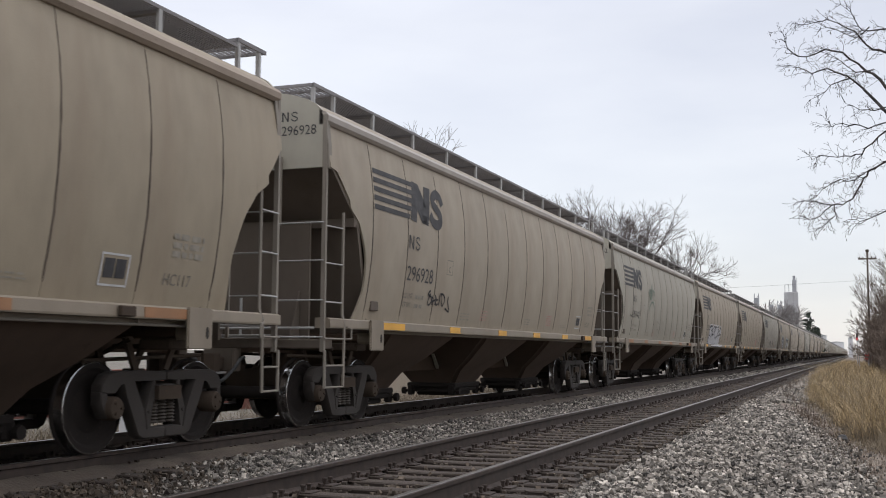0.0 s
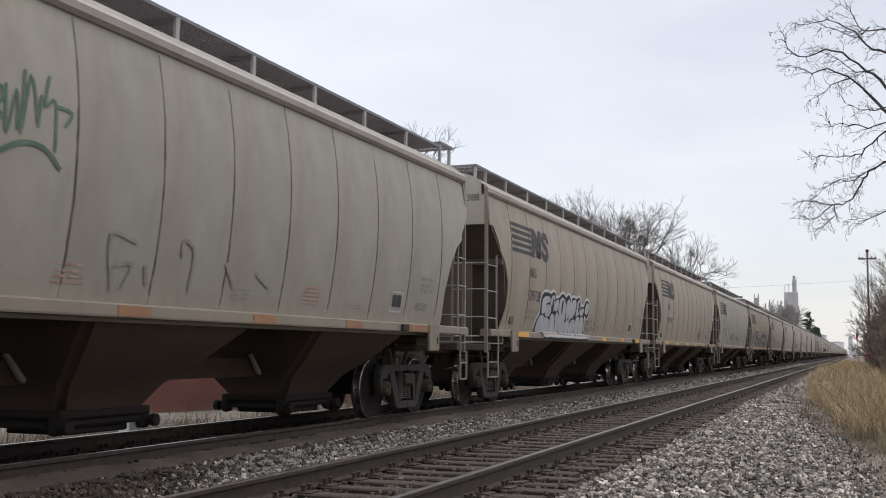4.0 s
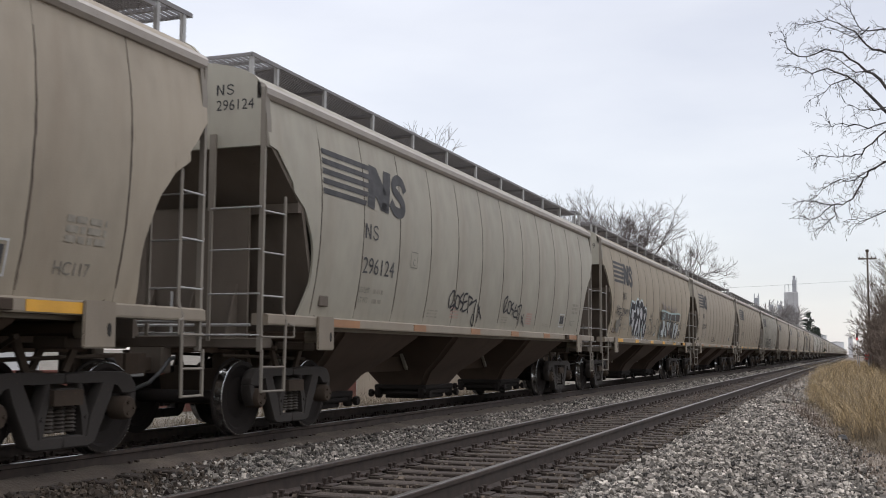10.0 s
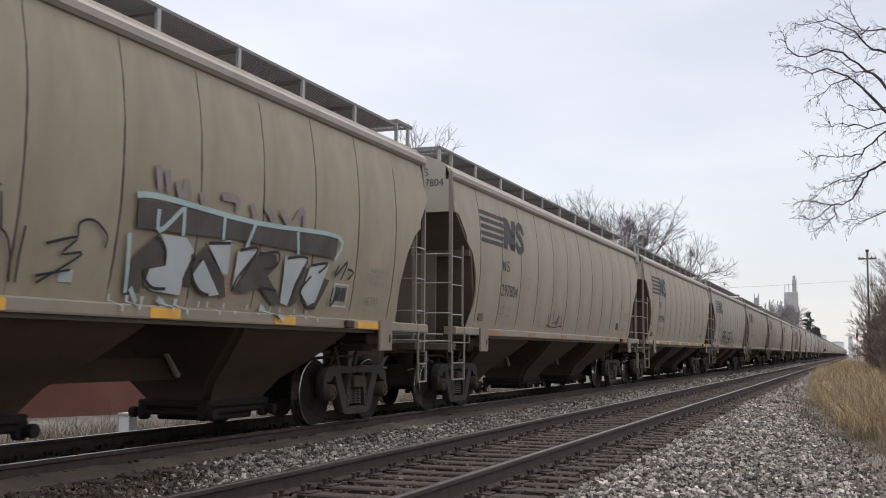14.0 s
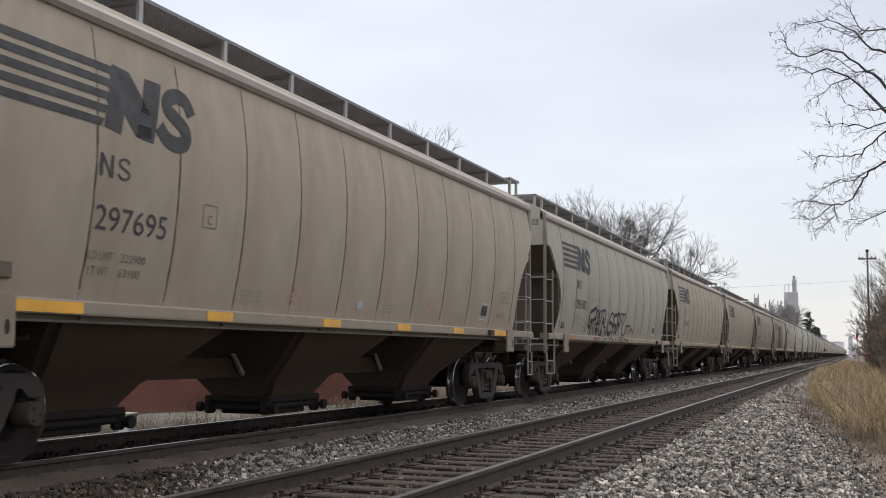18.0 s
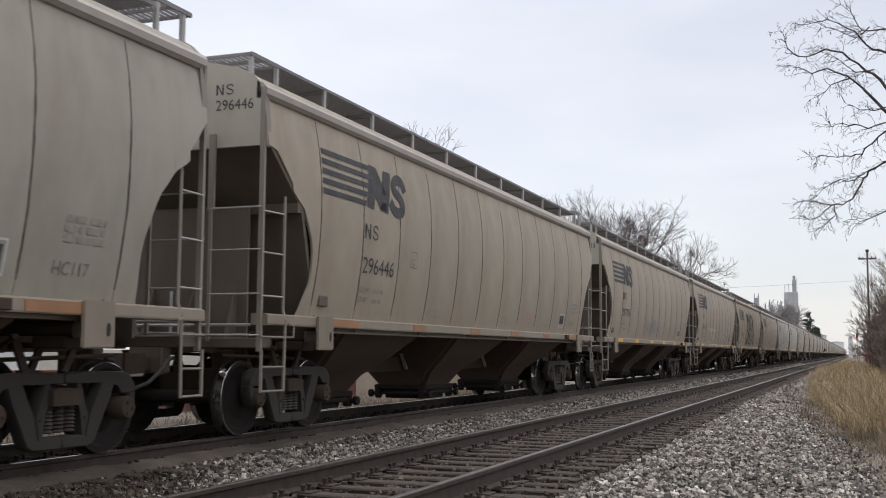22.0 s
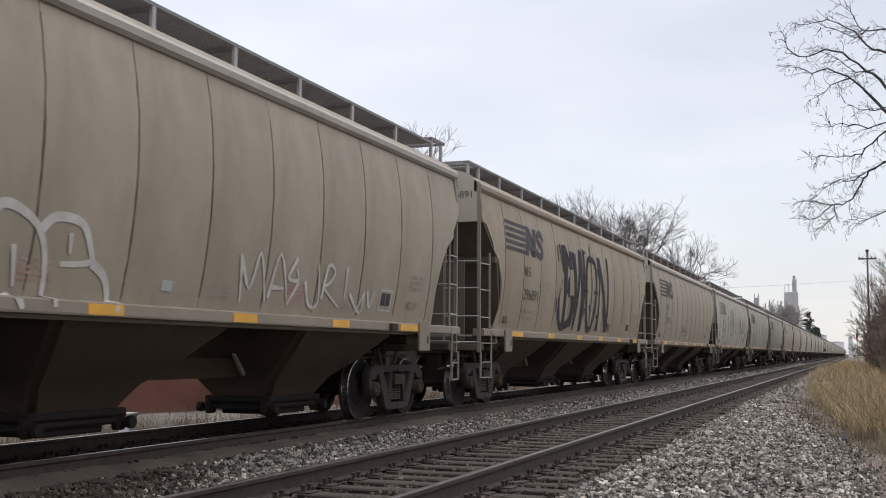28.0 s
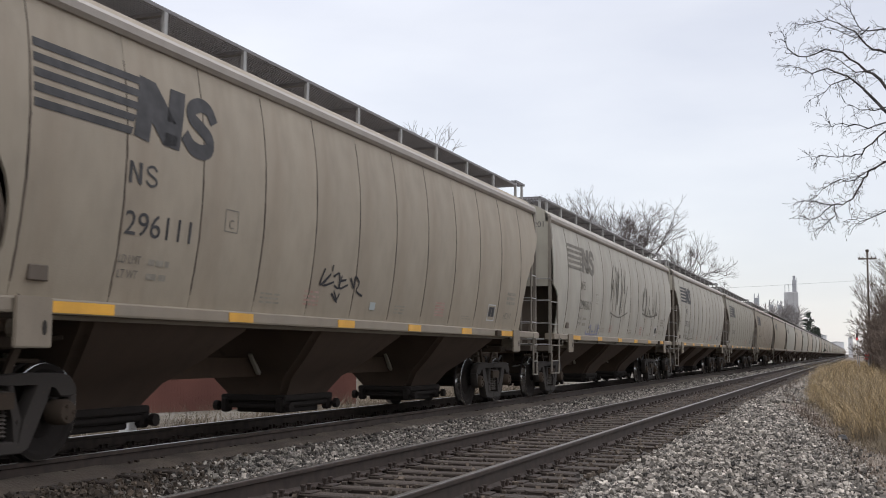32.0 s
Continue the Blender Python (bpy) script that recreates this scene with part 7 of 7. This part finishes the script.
# ---- distance ----
def elevator():
    e = tagged(empty("grain_elevator", pose(-30.7, 600, -0.8)), "tall grey concrete grain elevator on the horizon", "grain elevator")
    bm = bmesh.new()
    for x in (-1.9, 1.6):
        lathe(bm, [(0, 0.0), (0, 1.9), (34, 1.9), (34.6, 1.7), (34.6, 0.0)], 20, "z", (x, 0, 0))
    box(bm, -1.0, 0.8, -2.0, 2.0, 0, 34)
    part("silo", bm, M_CONCRETE, e)
    bm = box(bmesh.new(), 0.6, 2.6, -1.2, 1.2, 34.4, 41.0, 0.1)
    box(bm, 0.9, 2.2, -0.8, 0.8, 41.0, 43.2)
    part("headhouse", bm, M_METALGREY, e)
    bm = bmesh.new()
    for x in (-3.2, -1.2):
        rod(bm, (x, 0, 34), (x, 0, 38.5), 0.15)
    rod(bm, (-3.2, 0, 38.5), (-1.2, 0, 38.5), 0.15)
    rod(bm, (2.9, 0, 30), (2.9, 0, 42), 0.12)
    part("leg_frame", bm, M_METALGREY, e)


def leg_tower(x, h, w):
    t = tagged(empty("conveyor_tower", pose(x, 600, -0.8)), "grey steel conveyor tower on the horizon", "tower")
    bm = bmesh.new()
    for sx in (-1, 1):
        for sy in (-1, 1):
            rod(bm, (sx * w, sy * w, 0), (sx * w, sy * w, h), 0.16, 5)
    for i in range(int(h / 3)):
        z = 3 * i
        rod(bm, (-w, -w, z), (w, -w, z + 3), 0.09, 4)
        rod(bm, (w, -w, z), (-w, -w, z + 3), 0.09, 4)
    part("frame", bm, M_METALGREY, t)
    part("hopper", box(bmesh.new(), -w * 1.2, w * 1.2, -w, w, h * 0.80, h * 0.93, 0.1), M_METALGREY, t)


elevator()
leg_tower(-48.6, 34, 1.1)
leg_tower(-41.0, 30, 0.9)
leg_tower(-36.8, 30, 0.9)


def shed(name, x, y, w, d, h, roof, mat, label, rows=1, cols=4):
    s = tagged(empty(name, pose(x, y, -0.8)), label, "building")
    part("wall", box(bmesh.new(), -w / 2, w / 2, -d / 2, d / 2, 0, h), mat, s)
    part("roof", slab(bmesh.new(), [(-w / 2 - 0.3, h), (w / 2 + 0.3, h), (0, h + roof)], 1, -d / 2 - 0.3, d / 2 + 0.3), M_DARKROOF if roof > 1 else M_METALGREY, s)
    for r in range(rows):
        for c in range(cols):
            cx, cz = -w / 2 + w * (c + 0.5) / cols, h * (r + 0.5) / rows
            part("window", box(bmesh.new(), cx - w / cols * 0.25, cx + w / cols * 0.25, -d / 2 - 0.05, -d / 2 + 0.02, cz - h / rows * 0.22, cz + h / rows * 0.22), M_GLASS, s)


shed("warehouse", -13.0, 450, 5.5, 12, 9.0, 0.6, M_HAZY, "industrial building far away, paled for haze", 0, 0)
shed("warehouse", -19.0, 1300, 16.0, 30, 15.0, 0.8, M_HAZY, "long low building in the distance, paled for haze", 0, 0)
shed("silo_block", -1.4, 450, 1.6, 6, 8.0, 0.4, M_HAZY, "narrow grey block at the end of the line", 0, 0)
shed("house", 4.6, 128, 3.6, 6, 2.8, 1.2, M_PALEWALL, "pale house half hidden by brush", 1, 2)
shed("shed", -34.0, 70, 9.0, 6, 2.4, 0.6, M_PALEWALL, "white low shed beyond the tracks", 1, 5)
shed("shed", -52.0, 48, 14.0, 6, 2.2, 0.6, M_PALEWALL, "long white shed beyond the tracks", 1, 7)


def conifer(x, y, h, seed):
    rnd = random.Random(seed)
    t = tagged(empty("conifer", pose(x, y, -0.8)), "dark ragged evergreen tree in the distance", "tree")
    part("trunk", rod(bmesh.new(), (0, 0, 0), (0, 0, h * 0.97), 0.22, 7, 0.03), M_BARK, t)
    v, f = [], []
    for _ in range(120):
        z = h * rnd.uniform(0.16, 0.97)
        a, ln = rnd.uniform(0, 6.28), (1.05 - z / h) * h * 0.26 * rnd.uniform(0.5, 1.3) + 0.2
        d = Vector((math.cos(a), math.sin(a), rnd.uniform(-0.15, 0.35)))
        for _ in range(16):
            c = Vector((0, 0, z)) + d * ln * rnd.uniform(0.25, 1.0) + Vector((rnd.gauss(0, 0.12), rnd.gauss(0, 0.12), rnd.gauss(0, 0.10)))
            k = len(v)
            for _ in range(3):
                v.append(c + Vector((rnd.gauss(0, 0.22), rnd.gauss(0, 0.22), rnd.gauss(0, 0.13))))
            f.append((k, k + 1, k + 2))
    part("needles", arrays("needles", v, f), M_NEEDLE, t)


conifer(-9.4, 250, 11.2, 3)
conifer(-8.0, 258, 8.0, 4)


def tree_line():
    rnd = random.Random(8)
    segs = []
    for _ in range(60):
        x = rnd.uniform(-85, -27)
        p = Vector((x, 520 + rnd.uniform(-15, 15), 0))
        grow(segs, rnd, p, Vector((0, 0, 1)), rnd.uniform(6, 9.5), 0.3, 4, 0.5, -0.02, 0.14, (2, 3), 0.72, 0.09)
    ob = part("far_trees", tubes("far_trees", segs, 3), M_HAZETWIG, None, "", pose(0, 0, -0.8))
    tagged(ob, "line of leafless trees on the horizon, greyed for haze", "trees", kind="stuff")


tree_line()


def utility_pole(x, y, h):
    p = tagged(empty("utility_pole", pose(x, y, -0.5)), "old timber utility pole with one crossarm", "utility pole")
    part("pole", rod(bmesh.new(), (0, 0, 0), (0, 0, h), 0.11, 10, 0.07), M_WOODPOLE, p)
    part("crossarm", box(bmesh.new(), -0.75, 0.75, -0.06, 0.06, h - 0.75, h - 0.62, 0.01), M_WOODPOLE, p)
    for i in (-0.65, -0.35, 0.35, 0.65):
        part("insulator", lathe(bmesh.new(), [(0, 0.0), (0, 0.035), (0.06, 0.05), (0.12, 0.03), (0.15, 0.0)], 8, "z", (i, 0, h - 0.62)), M_GLASS, p)
    part("pole_top", box(bmesh.new(), -0.14, 0.14, -0.12, 0.12, h - 0.12, h + 0.12, 0.04), M_IRON, p)


utility_pole(1.25, 100, 10.5)


def wire(p, q, sag, r):
    bm = bmesh.new()
    p, q = Vector(p), Vector(q)
    pts = [p.lerp(q, i / 24) - Vector((0, 0, sag * 4 * (i / 24) * (1 - i / 24))) for i in range(25)]
    pipe(bm, pts, r, 4)
    return tagged(part("overhead_wire", bm, M_RUBBER), "thin overhead wire crossing above the tracks", "wire", "overhead wires")


wire((-60, 132, 8.2), (1.25, 100, 7.45), 0.4, 0.009)


def crossing_signal(x, y, h, z):
    s = tagged(empty("railway_signal", pose(x, y, z)), "railway signal mast showing a red light", "signal")
    part("mast", rod(bmesh.new(), (0, 0, 0), (0, 0, h), 0.04, 8), M_METALGREY, s)
    part("backplate", box(bmesh.new(), -0.10, 0.10, -0.05, 0.05, h - 1.12, h - 0.45, 0.04), M_RUBBER, s)
    part("lamp", lathe(bmesh.new(), [(0, 0.0), (0, 0.085), (0.03, 0.07), (0.04, 0.0)], 12, "z"), M_REDLAMP, s, "glowing red lens", pose(0, -0.06, h - 1.0, 90))
    part("ladder", box(bmesh.new(), 0.12, 0.2, 0.1, 0.16, 0, h - 1.2), M_METALGREY, s)


crossing_signal(0.25, 110, 4.0, -0.5)
c = tagged(empty("crossing_sign", pose(1.25, 112, -0.5)), "red crossing sign on a short post", "sign")
part("post", rod(bmesh.new(), (0, 0, 0), (0, 0, 1.3), 0.05), M_METALGREY, c)
part("plate", box(bmesh.new(), -0.35, 0.35, -0.03, 0.03, 1.05, 1.6, 0.05), mottled("red_enamel", [(0.3, (0.42, 0.03, 0.04)), (0.7, (0.5, 0.05, 0.06))], 3, 0.5), c, "red painted plate")


# ---- the train rolls past, slowly gaining speed ----
def train_y(t):
    """Place of the leading corner posts of car 0 along the track."""
    return 12.501 - 7.3547 * t - 1.7437e-3 * t ** 2 + 3.755e-5 * t ** 3 - 1.263e-5 * t ** 4 + 2.248e-7 * t ** 5


def motions():
    for n, car in CARS.items():
        walk(car, [(float(t), pose(TRAIN_C, train_y(t) + PITCH_CAR * n + SLACK.get(n, 0.0), 0)) for t in range(33)])
    steps = [i * 2 / FPS for i in range(16 * 30 + 1)]
    turns = [math.degrees((train_y(0) - train_y(t)) / 0.4595) for t in steps]
    for w in WHEELS:
        y = w.matrix_basis.translation.y
        walk(w, [(t, pose(0, y, 0.4595, a)) for t, a in zip(steps, turns)])


motions()
